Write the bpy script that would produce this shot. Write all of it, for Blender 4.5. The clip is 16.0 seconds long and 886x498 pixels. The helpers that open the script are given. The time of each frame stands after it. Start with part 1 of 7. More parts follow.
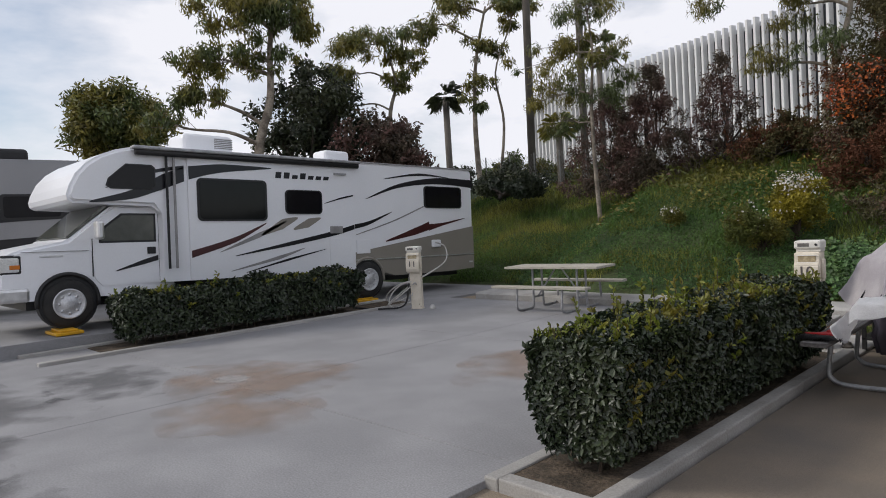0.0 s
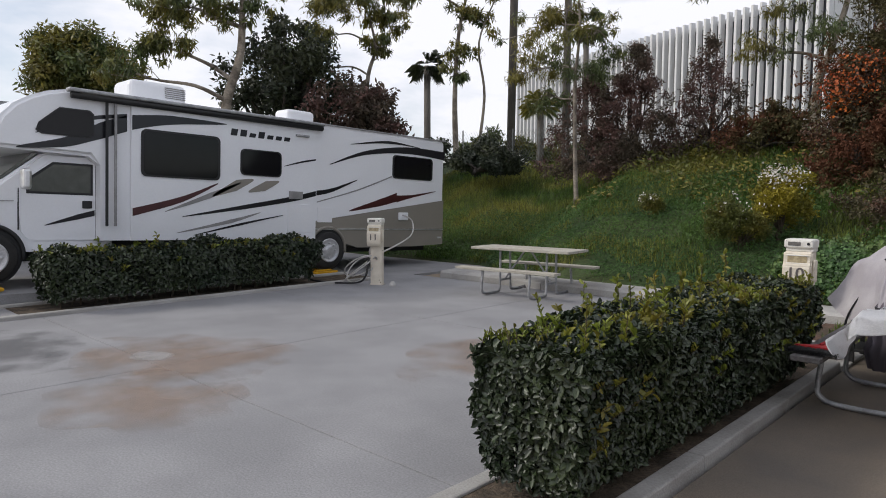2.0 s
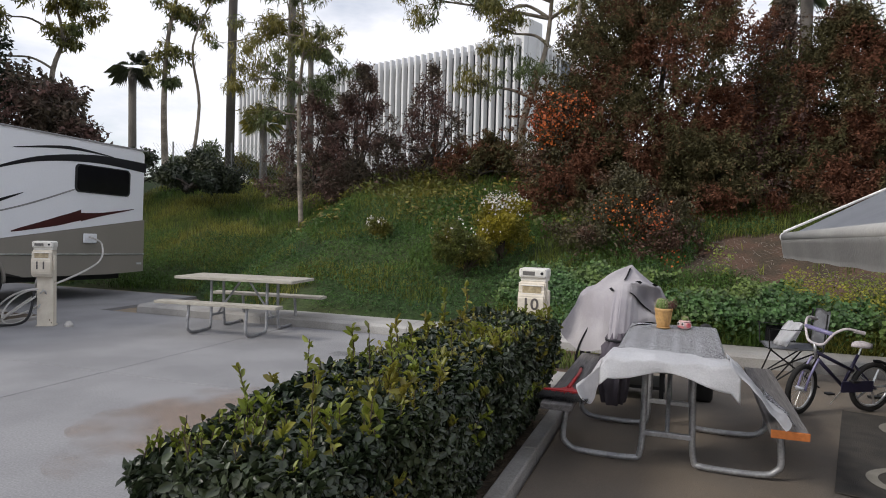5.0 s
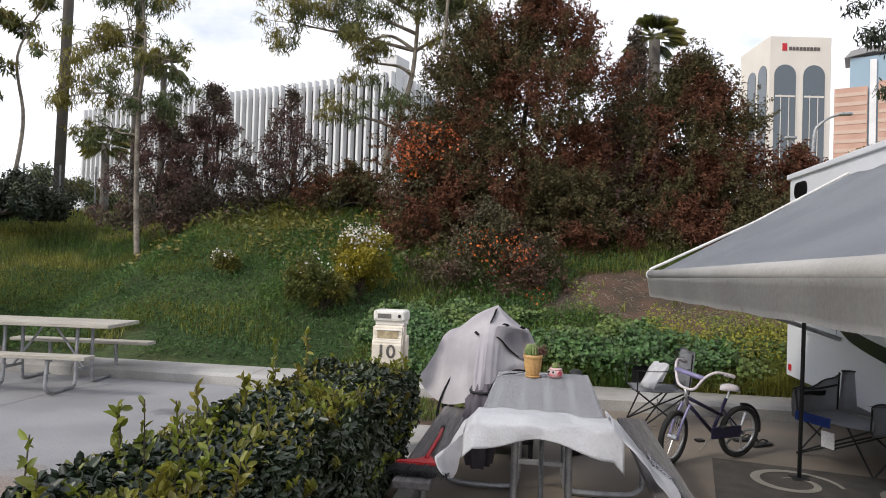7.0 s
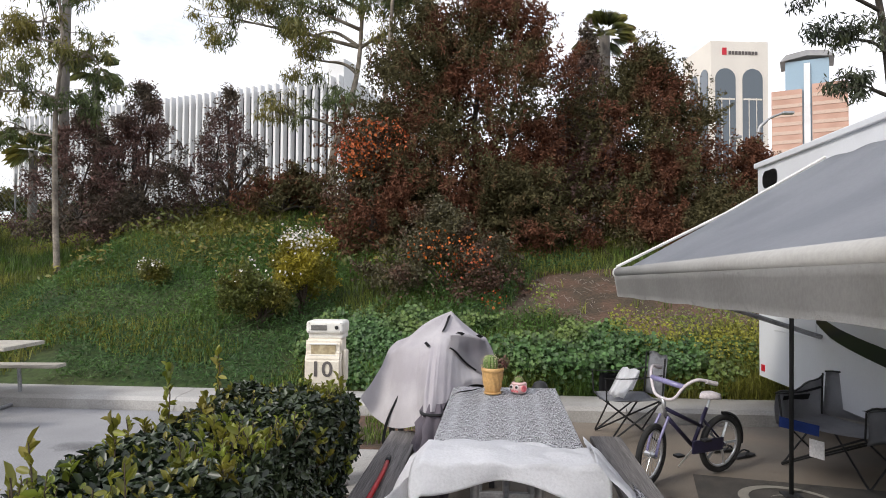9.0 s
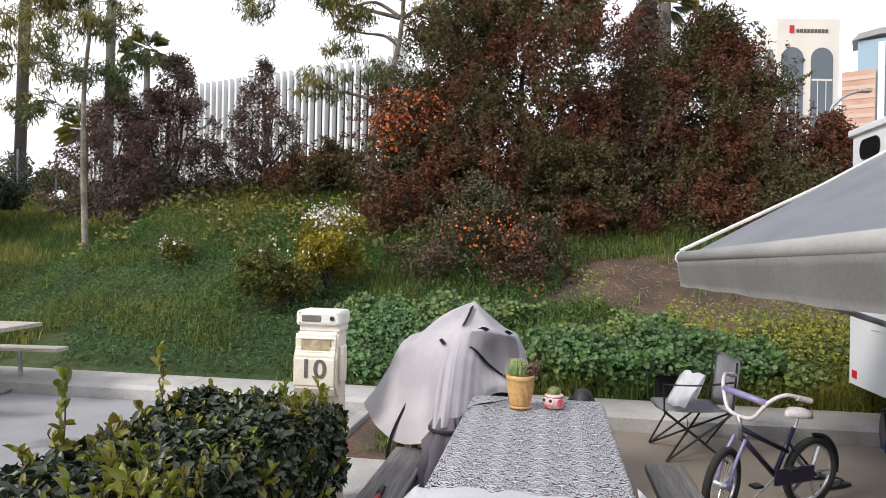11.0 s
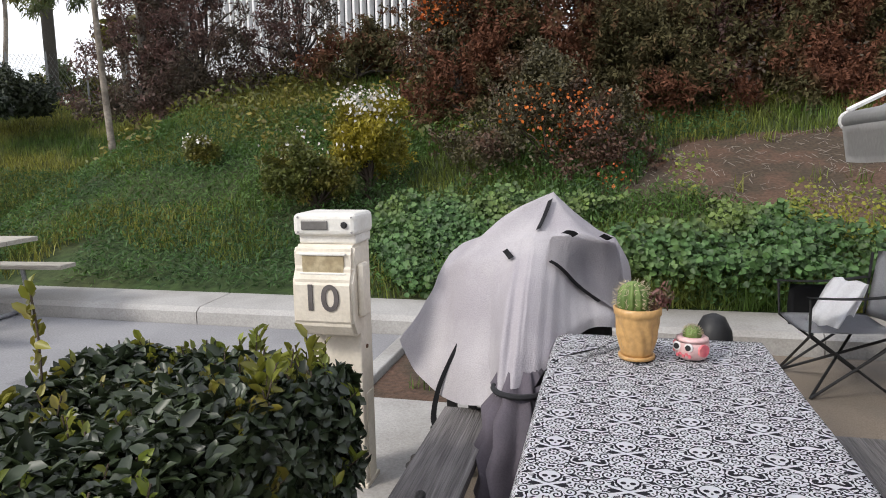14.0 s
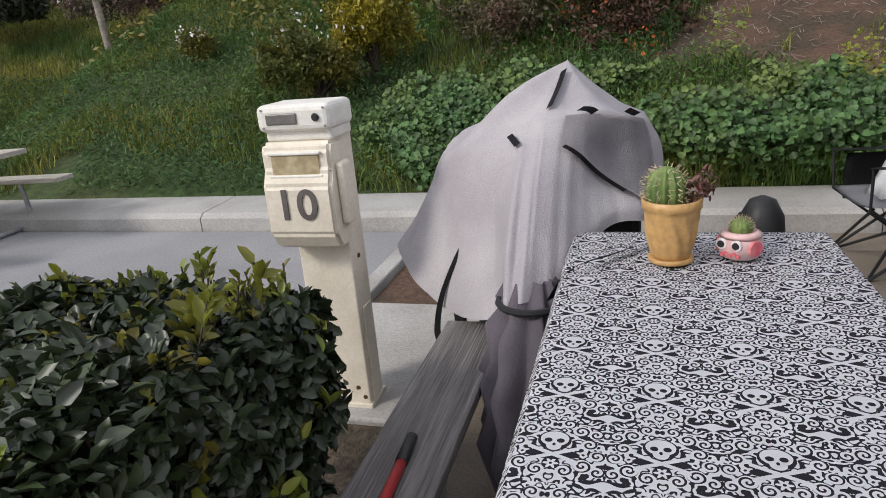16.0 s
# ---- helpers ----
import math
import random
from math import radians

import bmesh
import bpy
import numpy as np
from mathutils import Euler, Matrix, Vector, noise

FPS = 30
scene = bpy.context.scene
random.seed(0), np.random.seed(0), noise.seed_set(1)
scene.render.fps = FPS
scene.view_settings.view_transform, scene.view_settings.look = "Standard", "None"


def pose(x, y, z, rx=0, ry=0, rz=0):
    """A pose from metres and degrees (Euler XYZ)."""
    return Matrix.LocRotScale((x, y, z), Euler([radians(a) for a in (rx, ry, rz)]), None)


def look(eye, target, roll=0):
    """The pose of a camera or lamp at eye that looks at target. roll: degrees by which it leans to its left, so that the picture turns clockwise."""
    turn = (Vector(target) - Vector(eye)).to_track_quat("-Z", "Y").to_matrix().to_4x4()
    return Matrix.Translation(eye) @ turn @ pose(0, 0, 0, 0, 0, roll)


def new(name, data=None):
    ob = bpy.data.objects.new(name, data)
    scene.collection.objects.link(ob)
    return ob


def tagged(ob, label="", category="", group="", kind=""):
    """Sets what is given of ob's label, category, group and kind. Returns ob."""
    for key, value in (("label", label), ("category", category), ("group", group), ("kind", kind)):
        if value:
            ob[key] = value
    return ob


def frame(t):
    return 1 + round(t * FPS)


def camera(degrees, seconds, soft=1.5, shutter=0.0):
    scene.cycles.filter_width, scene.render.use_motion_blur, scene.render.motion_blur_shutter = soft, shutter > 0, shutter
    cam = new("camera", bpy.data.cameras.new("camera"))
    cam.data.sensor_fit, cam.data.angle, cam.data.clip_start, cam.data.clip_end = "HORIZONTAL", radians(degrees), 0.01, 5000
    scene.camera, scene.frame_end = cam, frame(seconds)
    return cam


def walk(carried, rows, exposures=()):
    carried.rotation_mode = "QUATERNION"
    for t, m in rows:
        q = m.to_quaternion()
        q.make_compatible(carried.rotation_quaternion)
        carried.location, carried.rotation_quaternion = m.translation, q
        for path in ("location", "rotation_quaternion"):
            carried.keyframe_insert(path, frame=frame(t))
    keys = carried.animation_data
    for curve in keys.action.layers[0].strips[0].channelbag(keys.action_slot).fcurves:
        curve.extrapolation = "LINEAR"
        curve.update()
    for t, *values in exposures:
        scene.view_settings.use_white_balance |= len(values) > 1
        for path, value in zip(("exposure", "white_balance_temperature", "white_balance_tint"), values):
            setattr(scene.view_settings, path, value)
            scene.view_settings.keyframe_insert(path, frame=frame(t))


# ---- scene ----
cam = camera(67.5, 16.0, soft=0.95)
PATH = [
    (0, (2.013, -1.233, 1.578), (0.587, 0.167, 1.505), -3.3),
    (0.5, (1.9, -1.017, 1.561), (0.492, 0.402, 1.484), -0.7),
    (1, (1.84, -0.791, 1.572), (0.369, 0.559, 1.452), -0.3),
    (1.5, (1.755, -0.662, 1.551), (0.295, 0.693, 1.374), -0.2),
    (2, (1.595, -0.543, 1.567), (0.224, 0.906, 1.413), 0.3),
    (2.5, (1.525, -0.43, 1.578), (0.099, 0.963, 1.421), 0.8),
    (3, (1.464, -0.125, 1.55), (0.165, 1.386, 1.38), 2.5),
    (3.5, (1.404, -0.022, 1.545), (0.24, 1.59, 1.331), 1.4),
    (4, (1.209, 0.08, 1.54), (0.264, 1.839, 1.426), 0.5),
    (4.2, (1.162, 0.135, 1.561), (0.268, 1.92, 1.448), 0.6),
    (6.3, (0.889, 0.928, 1.592), (0.517, 2.893, 1.591), 1.1),
    (6.5, (0.912, 0.998, 1.591), (0.563, 2.967, 1.583), 0.9),
    (7, (0.932, 1.205, 1.598), (0.628, 3.181, 1.635), 1.8),
    (7.5, (0.93, 1.326, 1.6), (0.627, 3.303, 1.645), 2.7),
    (8, (0.884, 1.558, 1.604), (0.721, 3.549, 1.712), 0.2),
    (8.2, (0.872, 1.615, 1.595), (0.714, 3.607, 1.688), -0.3),
    (10.3, (0.961, 2.513, 1.543), (0.762, 4.503, 1.562), 2.3),
    (10.5, (0.964, 2.587, 1.542), (0.755, 4.576, 1.541), 2.3),
    (11, (0.994, 2.82, 1.536), (0.679, 4.795, 1.545), 1.2),
    (11.5, (0.979, 3.023, 1.506), (0.583, 4.98, 1.392), 2.7),
    (12, (0.915, 3.276, 1.496), (0.569, 5.24, 1.347), -0.3),
    (12.5, (0.887, 3.484, 1.473), (0.527, 5.437, 1.234), -0.1),
    (13, (0.893, 3.711, 1.453), (0.336, 5.609, 1.155), -0.5),
    (13.5, (0.854, 3.88, 1.447), (0.316, 5.779, 1.123), 1.0),
    (14, (0.769, 4.067, 1.426), (0.292, 5.986, 1.128), -1.1),
    (14.5, (0.743, 4.243, 1.423), (0.184, 6.118, 1.008), -0.2),
    (15, (0.748, 4.413, 1.41), (0.095, 6.237, 0.914), -2.5),
    (15.5, (0.76, 4.47, 1.384), (0.126, 6.282, 0.824), -3.4),
    (16, (0.783, 4.472, 1.374), (0.224, 6.288, 0.749), -5.1),
]
walk(cam, [(t, look(e, g, r)) for t, e, g, r in PATH], [(0, -0.1), (2.5, 0.05), (4, 0.05), (7, 0.40), (8.2, 0.46), (10.5, 0.72), (12.5, 0.76), (14, 0.57), (16, 0.34)])

# ---- world and light: bright, thinly overcast sky, low soft sun from behind the walker's left ----
SUN_EL, SUN_AZ = 36, 228
world = bpy.data.worlds.new("sky")
scene.world = world
world.use_nodes = True
wn, wl = world.node_tree.nodes, world.node_tree.links
wbg = wn["Background"]
sky = wn.new("ShaderNodeTexSky")
sky.sky_type, sky.sun_disc = "NISHITA", False
sky.sun_elevation, sky.sun_rotation = radians(SUN_EL), radians(SUN_AZ)
wtc, wmap, wns = wn.new("ShaderNodeTexCoord"), wn.new("ShaderNodeMapping"), wn.new("ShaderNodeTexNoise")
wmap.inputs["Scale"].default_value = (1.0, 1.0, 2.6)
wns.inputs["Scale"].default_value, wns.inputs["Detail"].default_value, wns.inputs["Roughness"].default_value = 1.7, 7, 0.55
wrp, wmx = wn.new("ShaderNodeValToRGB"), wn.new("ShaderNodeMix")
wrp.color_ramp.elements[0].position, wrp.color_ramp.elements[1].position = 0.35, 0.55
wmx.data_type = "RGBA"
wmx.inputs[7].default_value = (8.5, 8.55, 9.15, 1)
wl.new(wtc.outputs["Generated"], wmap.inputs[0])
wl.new(wmap.outputs[0], wns.inputs["Vector"])
wl.new(wns.outputs["Fac"], wrp.inputs[0])
wl.new(wrp.outputs[0], wmx.inputs[0])
wl.new(sky.outputs[0], wmx.inputs[6])
wl.new(wmx.outputs[2], wbg.inputs[0])
wbg.inputs[1].default_value = 0.112
sun = new("sun", bpy.data.lights.new("sun", "SUN"))
sun.data.energy, sun.data.angle, sun.data.color = 1.7, radians(12), (1.0, 0.95, 0.88)
_a, _e = radians(SUN_AZ), radians(SUN_EL)
sun.matrix_world = look((0, 0, 30), (-math.sin(_a) * math.cos(_e), -math.cos(_a) * math.cos(_e), 30 - math.sin(_e)))


# ---- materials ----
def mat(name, col, rough=0.7, col2=None, scale=6.0, amt=0.5, bump=0.15, bscale=60.0, metal=0.0, isl=0.0, obj=0.0, trans=0.0, spec=0.5, fine=0.15, st=None):
    """Principled surface: two colours mixed by broad noise, fine grain, bump, and a random tint per piece."""
    m = bpy.data.materials.new(name)
    m.use_nodes = True
    n, l = m.node_tree.nodes, m.node_tree.links
    p = n["Principled BSDF"]
    p.inputs["Roughness"].default_value, p.inputs["Metallic"].default_value = rough, metal
    p.inputs["Specular IOR Level"].default_value = spec
    tc = n.new("ShaderNodeTexCoord")
    a, b = n.new("ShaderNodeTexNoise"), n.new("ShaderNodeTexNoise")
    for q, s, d in ((a, scale, 5), (b, bscale, 3)):
        q.inputs["Scale"].default_value, q.inputs["Detail"].default_value = s, d
        l.new(tc.outputs["Object"], q.inputs["Vector"])
        if st:
            mp = n.new("ShaderNodeMapping")
            mp.inputs["Scale"].default_value = st
            l.new(tc.outputs["Object"], mp.inputs[0])
            l.new(mp.outputs[0], q.inputs["Vector"])
    r = n.new("ShaderNodeValToRGB")
    lo = 0.5 - 0.22 * (1.1 - amt)
    r.color_ramp.elements[0].position, r.color_ramp.elements[1].position = lo, 1 - lo
    c2 = col2 or tuple(c * 0.78 for c in col)
    r.color_ramp.elements[0].color, r.color_ramp.elements[1].color = (*col, 1), (*c2, 1)
    l.new(a.outputs["Fac"], r.inputs[0])
    h = n.new("ShaderNodeHueSaturation")
    v = n.new("ShaderNodeMapRange")
    v.inputs["To Min"].default_value, v.inputs["To Max"].default_value = 1 - fine, 1 + fine
    v.inputs["From Min"].default_value, v.inputs["From Max"].default_value = 0.3, 0.7
    l.new(b.outputs["Fac"], v.inputs["Value"])
    last = v.outputs[0]
    for k, node, sock in ((isl, "ShaderNodeNewGeometry", "Random Per Island"), (obj, "ShaderNodeObjectInfo", "Random")):
        if k:
            g, w, x = n.new(node), n.new("ShaderNodeMapRange"), n.new("ShaderNodeMath")
            w.inputs["To Min"].default_value, w.inputs["To Max"].default_value = 1 - k, 1 + k
            x.operation = "MULTIPLY"
            l.new(g.outputs[sock], w.inputs["Value"])
            l.new(w.outputs[0], x.inputs[0])
            l.new(last, x.inputs[1])
            last = x.outputs[0]
    l.new(last, h.inputs["Value"])
    l.new(r.outputs[0], h.inputs["Color"])
    l.new(h.outputs[0], p.inputs["Base Color"])
    if bump:
        u = n.new("ShaderNodeBump")
        u.inputs["Strength"].default_value, u.inputs["Distance"].default_value = bump, 0.02
        l.new(b.outputs["Fac"], u.inputs["Height"])
        l.new(u.outputs[0], p.inputs["Normal"])
    if trans:
        t, mx = n.new("ShaderNodeBsdfTranslucent"), n.new("ShaderNodeMixShader")
        mx.inputs[0].default_value = trans
        l.new(h.outputs[0], t.inputs["Color"])
        l.new(p.outputs[0], mx.inputs[1])
        l.new(t.outputs[0], mx.inputs[2])
        l.new(mx.outputs[0], n["Material Output"].inputs[0])
    return m


def glass(name, col, rough=0.04):
    m = mat(name, col, rough, bump=0, amt=0.2, fine=0.02)
    m.node_tree.nodes["Principled BSDF"].inputs["Specular IOR Level"].default_value = 0.7
    return m


M = {}
M["concrete"] = mat("concrete", (0.285, 0.281, 0.287), 0.85, (0.232, 0.229, 0.235), 1.1, 0.6, 0.16, 70, fine=0.16)
M["kerb"] = mat("kerb_concrete", (0.41, 0.395, 0.375), 0.9, (0.31, 0.295, 0.275), 1.6, 0.6, 0.25, 70, fine=0.12)
M["patio"] = mat("patio_ground", (0.215, 0.175, 0.135), 0.93, (0.15, 0.13, 0.11), 0.8, 0.6, 0.3, 130, fine=0.2)
M["sand"] = mat("sandy_asphalt", (0.30, 0.235, 0.165), 0.95, (0.20, 0.17, 0.135), 1.3, 0.7, 0.4, 150, fine=0.25)
M["soil"] = mat("planter_soil", (0.115, 0.085, 0.058), 1.0, (0.06, 0.045, 0.03), 5, 0.8, 0.9, 45, fine=0.4)
M["hill"] = mat("hill_earth", (0.036, 0.062, 0.016), 1.0, (0.055, 0.066, 0.022), 0.5, 0.8, 0.8, 14, fine=0.35)
M["dirt"] = mat("bare_dirt", (0.100, 0.058, 0.038), 1.0, (0.062, 0.044, 0.028), 2, 0.8, 0.8, 30, fine=0.35)
M["grass"] = mat("grass", (0.080, 0.145, 0.024), 0.6, (0.235, 0.235, 0.046), 0.35, 0.8, 0, 8, isl=0.55, trans=0.35)
M["grass_dark"] = mat("ground_cover", (0.042, 0.098, 0.021), 0.6, (0.075, 0.145, 0.026), 0.5, 0.8, 0, 8, isl=0.55, trans=0.3)
M["mallow"] = mat("mallow_leaf", (0.076, 0.152, 0.046), 0.55, (0.128, 0.180, 0.044), 0.8, 0.8, 0, 8, isl=0.5, trans=0.25)
M["yellowweed"] = mat("yellow_weed", (0.27, 0.26, 0.03), 0.6, (0.15, 0.19, 0.03), 0.9, 0.8, 0, 8, isl=0.4, trans=0.3)
M["hedge"] = mat("hedge_leaf", (0.019, 0.032, 0.014), 0.42, (0.031, 0.044, 0.017), 1.2, 0.7, 0, 9, isl=0.5, trans=0.08, spec=0.6)
M["sprout"] = mat("young_leaf", (0.17, 0.21, 0.028), 0.45, (0.20, 0.17, 0.028), 3, 0.6, 0, 9, isl=0.35, trans=0.3)
M["core"] = mat("hedge_shade_core", (0.010, 0.013, 0.007), 1.0, bump=0.6, bscale=30)
M["twig"] = mat("twig", (0.07, 0.05, 0.035), 0.9, bscale=40)
M["redleaf"] = mat("bronze_leaf", (0.136, 0.058, 0.034), 0.7, (0.088, 0.078, 0.036), 0.9, 0.9, 0, 9, isl=0.4, trans=0.25, spec=0.15)
M["berryleaf"] = mat("berry_bush_leaf", (0.085, 0.075, 0.034), 0.6, (0.10, 0.052, 0.032), 1.2, 0.8, 0, 9, isl=0.45, trans=0.2)
M["stick"] = mat("dry_stick", (0.30, 0.26, 0.22), 0.9, (0.20, 0.17, 0.14), 3, 0.7, 0)
M["purpleleaf"] = mat("plum_leaf", (0.130, 0.070, 0.058), 0.7, (0.088, 0.068, 0.046), 0.8, 0.8, 0, 9, isl=0.5, trans=0.15)
M["euc"] = mat("gum_leaf", (0.085, 0.112, 0.036), 0.5, (0.19, 0.165, 0.035), 0.5, 0.8, 0, 9, isl=0.45, trans=0.3)
M["darkleaf"] = mat("dark_leaf", (0.026, 0.036, 0.020), 0.55, (0.040, 0.048, 0.02), 0.4, 0.8, 0, 9, isl=0.5, trans=0.15)
M["orange"] = mat("orange_berry", (0.52, 0.135, 0.02), 0.5, (0.34, 0.07, 0.02), 1, 0.8, 0, 9, isl=0.4, trans=0.2)
M["shrub"] = mat("olive_shrub_leaf", (0.10, 0.115, 0.022), 0.6, (0.19, 0.16, 0.025), 1.4, 0.8, 0, 9, isl=0.45, trans=0.25)
M["daisy"] = mat("daisy_yellowgreen", (0.30, 0.25, 0.02), 0.6, (0.17, 0.16, 0.02), 1.6, 0.8, 0, 9, isl=0.4, trans=0.25)
M["petal"] = mat("white_petal", (0.72, 0.68, 0.62), 0.6, bump=0, isl=0.15)
M["bark"] = mat("pale_bark", (0.30, 0.26, 0.21), 0.9, (0.15, 0.125, 0.10), 2.5, 0.8, 0.5, 22, fine=0.25)
M["darkbark"] = mat("dark_bark", (0.060, 0.048, 0.04), 0.95, (0.035, 0.03, 0.025), 2.5, 0.8, 0.6, 22, fine=0.25)
M["pole"] = mat("pole_wood", (0.13, 0.115, 0.10), 0.9, (0.09, 0.08, 0.07), 1, 0.7, 0.4, 30)
M["white"] = mat("coach_gelcoat", (0.82, 0.825, 0.85), 0.28, (0.79, 0.795, 0.82), 0.8, 0.4, 0.0, 30, fine=0.015)
M["taupe"] = mat("coach_taupe", (0.27, 0.245, 0.21), 0.35, (0.24, 0.22, 0.19), 0.8, 0.4, 0.0, 30, fine=0.02)
M["navy"] = mat("stripe_black", (0.008, 0.008, 0.012), 0.3, bump=0, fine=0.02)
M["wine"] = mat("stripe_wine", (0.065, 0.016, 0.018), 0.3, bump=0, fine=0.02)
M["greystripe"] = mat("stripe_grey", (0.30, 0.29, 0.29), 0.3, bump=0, fine=0.02)
M["tint"] = glass("tinted_glass", (0.010, 0.010, 0.012), 0.08)
M["tint"].node_tree.nodes["Principled BSDF"].inputs["Specular IOR Level"].default_value = 0.22
M["windscreen"] = glass("windscreen_glass", (0.10, 0.105, 0.09), 0.06)
M["black"] = mat("black_plastic", (0.014, 0.014, 0.015), 0.55, bump=0.1)
M["rubber"] = mat("tyre_rubber", (0.016, 0.016, 0.016), 0.85, (0.03, 0.028, 0.026), 4, 0.6, 0.3, 80)
M["chrome"] = mat("chrome", (0.74, 0.74, 0.75), 0.3, metal=0.75, bump=0, fine=0.03)
M["rimsteel"] = mat("polished_rim", (0.62, 0.62, 0.63), 0.3, (0.5, 0.5, 0.51), 6, 0.5, 0, metal=0.35)
M["steel"] = mat("galvanised_steel", (0.40, 0.40, 0.41), 0.48, (0.30, 0.30, 0.31), 8, 0.7, 0.1, 60, metal=0.55)
M["lamp"] = mat("lamp_lens", (0.70, 0.70, 0.68), 0.15, bump=0)
M["amber"] = mat("amber_lens", (0.65, 0.20, 0.03), 0.2, bump=0)
M["yellow"] = mat("yellow_plastic", (0.75, 0.40, 0.01), 0.5)
M["greyrv"] = mat("grey_coach", (0.30, 0.30, 0.31), 0.35, (0.25, 0.25, 0.26), 0.6, 0.5, 0.0)
M["post"] = mat("cream_pedestal_paint", (0.72, 0.655, 0.55), 0.55, (0.64, 0.575, 0.47), 7, 0.6, 0.12, 70, fine=0.06)
M["postlid"] = mat("white_moulding", (0.74, 0.72, 0.67), 0.5, (0.66, 0.63, 0.57), 8, 0.6, 0.1, 70, fine=0.06)
M["amberpane"] = mat("yellowed_window", (0.46, 0.38, 0.24), 0.3, (0.34, 0.27, 0.16), 20, 0.7, 0.1)
M["digits"] = mat("grey_digits", (0.115, 0.10, 0.095), 0.6, bump=0)
M["lcd"] = mat("meter_screen", (0.17, 0.16, 0.15), 0.25, bump=0)
M["rust"] = mat("rust", (0.10, 0.045, 0.02), 0.95)
M["plank"] = mat("weathered_plank", (0.185, 0.172, 0.165), 0.9, (0.135, 0.124, 0.12), 5, 0.8, 0.6, 34, fine=0.34, st=(6, 0.16, 6))
M["palewood"] = mat("pale_tabletop", (0.44, 0.41, 0.35), 0.85, (0.36, 0.33, 0.28), 4, 0.7, 0.4, 24, obj=0.06, fine=0.2, st=(6, 0.5, 6))
M["redpaint"] = mat("red_plastic", (0.42, 0.018, 0.022), 0.45)
M["orangeend"] = mat("orange_wood_end", (0.42, 0.13, 0.03), 0.8)
M["clothback"] = mat("white_cloth_back", (0.83, 0.83, 0.85), 0.9, (0.77, 0.77, 0.79), 4, 0.5, 0.2, 90, fine=0.05)
M["cover"] = mat("grey_canvas", (0.44, 0.415, 0.425), 0.92, (0.35, 0.325, 0.345), 2.2, 0.7, 0.3, 190, fine=0.09)
M["coverdark"] = mat("purple_grey_canvas", (0.105, 0.090, 0.108), 0.92, (0.078, 0.068, 0.080), 3, 0.8, 0.25, 160, fine=0.08)
M["webbing"] = mat("black_webbing", (0.02, 0.02, 0.023), 0.9, bscale=200)
M["terracotta"] = mat("ochre_ceramic", (0.52, 0.31, 0.12), 0.42, (0.48, 0.28, 0.105), 9, 0.5, 0.1, 60)
M["cactus"] = mat("cactus_green", (0.16, 0.23, 0.06), 0.6, (0.10, 0.16, 0.04), 12, 0.6, 0.2)
M["spine"] = mat("cactus_spine", (0.50, 0.42, 0.28), 0.7, bump=0)
M["succulent"] = mat("succulent_red", (0.14, 0.05, 0.045), 0.55, (0.10, 0.09, 0.04), 20, 0.7, 0)
M["pink"] = mat("pink_ceramic", (0.62, 0.10, 0.14), 0.35, (0.70, 0.22, 0.22), 14, 0.5, 0)
M["palepink"] = mat("pale_pink_ceramic", (0.72, 0.47, 0.46), 0.35, bump=0)
M["whiteglaze"] = mat("white_glaze", (0.75, 0.73, 0.72), 0.3, bump=0)
M["awning"] = mat("awning_vinyl", (0.37, 0.385, 0.42), 0.7, (0.31, 0.325, 0.36), 1.2, 0.6, 0.15, 40, fine=0.04)
M["valance"] = mat("awning_valance", (0.37, 0.36, 0.345), 0.8, (0.32, 0.31, 0.295), 2, 0.6, 0.15, 40, fine=0.05)
M["piping"] = mat("white_piping", (0.75, 0.74, 0.72), 0.6, bump=0)
M["trailer"] = mat("trailer_white", (0.70, 0.71, 0.74), 0.4, (0.64, 0.65, 0.68), 1, 0.5, 0, fine=0.02)
M["redtag"] = mat("red_reflector", (0.55, 0.012, 0.03), 0.3, bump=0)
M["chairgrey"] = mat("grey_chair_fabric", (0.40, 0.405, 0.43), 0.9, (0.31, 0.315, 0.335), 4, 0.6, 0.3, 180)
M["chairblue"] = mat("blue_chair_fabric", (0.025, 0.06, 0.26), 0.9, bscale=180)
M["bikepurple"] = mat("purple_enamel", (0.030, 0.026, 0.062), 0.3, bump=0)
M["lavender"] = mat("lavender_enamel", (0.26, 0.24, 0.42), 0.3, bump=0)
M["saddle"] = mat("white_saddle", (0.66, 0.60, 0.62), 0.5, bump=0)
M["rug"] = mat("brown_rug", (0.085, 0.075, 0.065), 1.0, (0.06, 0.055, 0.05), 6, 0.6, 0.6, 200)
M["rugswirl"] = mat("rug_swirl", (0.30, 0.28, 0.24), 1.0, bscale=200)
M["fin"] = mat("white_fin", (0.74, 0.74, 0.75), 0.8, (0.66, 0.66, 0.67), 0.2, 0.6, 0)
M["darkpane"] = glass("dark_pane", (0.055, 0.06, 0.07), 0.15)
M["bankwall"] = mat("cream_render", (0.70, 0.66, 0.60), 0.85, (0.64, 0.60, 0.55), 0.1, 0.6, 0)
M["bankglass"] = glass("bank_glass", (0.10, 0.125, 0.15), 0.12)
M["pinkstone"] = mat("pink_granite", (0.52, 0.33, 0.26), 0.8, (0.44, 0.27, 0.21), 0.2, 0.6, 0)
M["pinkband"] = mat("pale_granite_band", (0.60, 0.45, 0.37), 0.8, bump=0)
M["blueglass"] = glass("blue_glass", (0.30, 0.42, 0.52), 0.1)
M["cable"] = mat("pale_hose", (0.55, 0.53, 0.50), 0.6, bump=0)
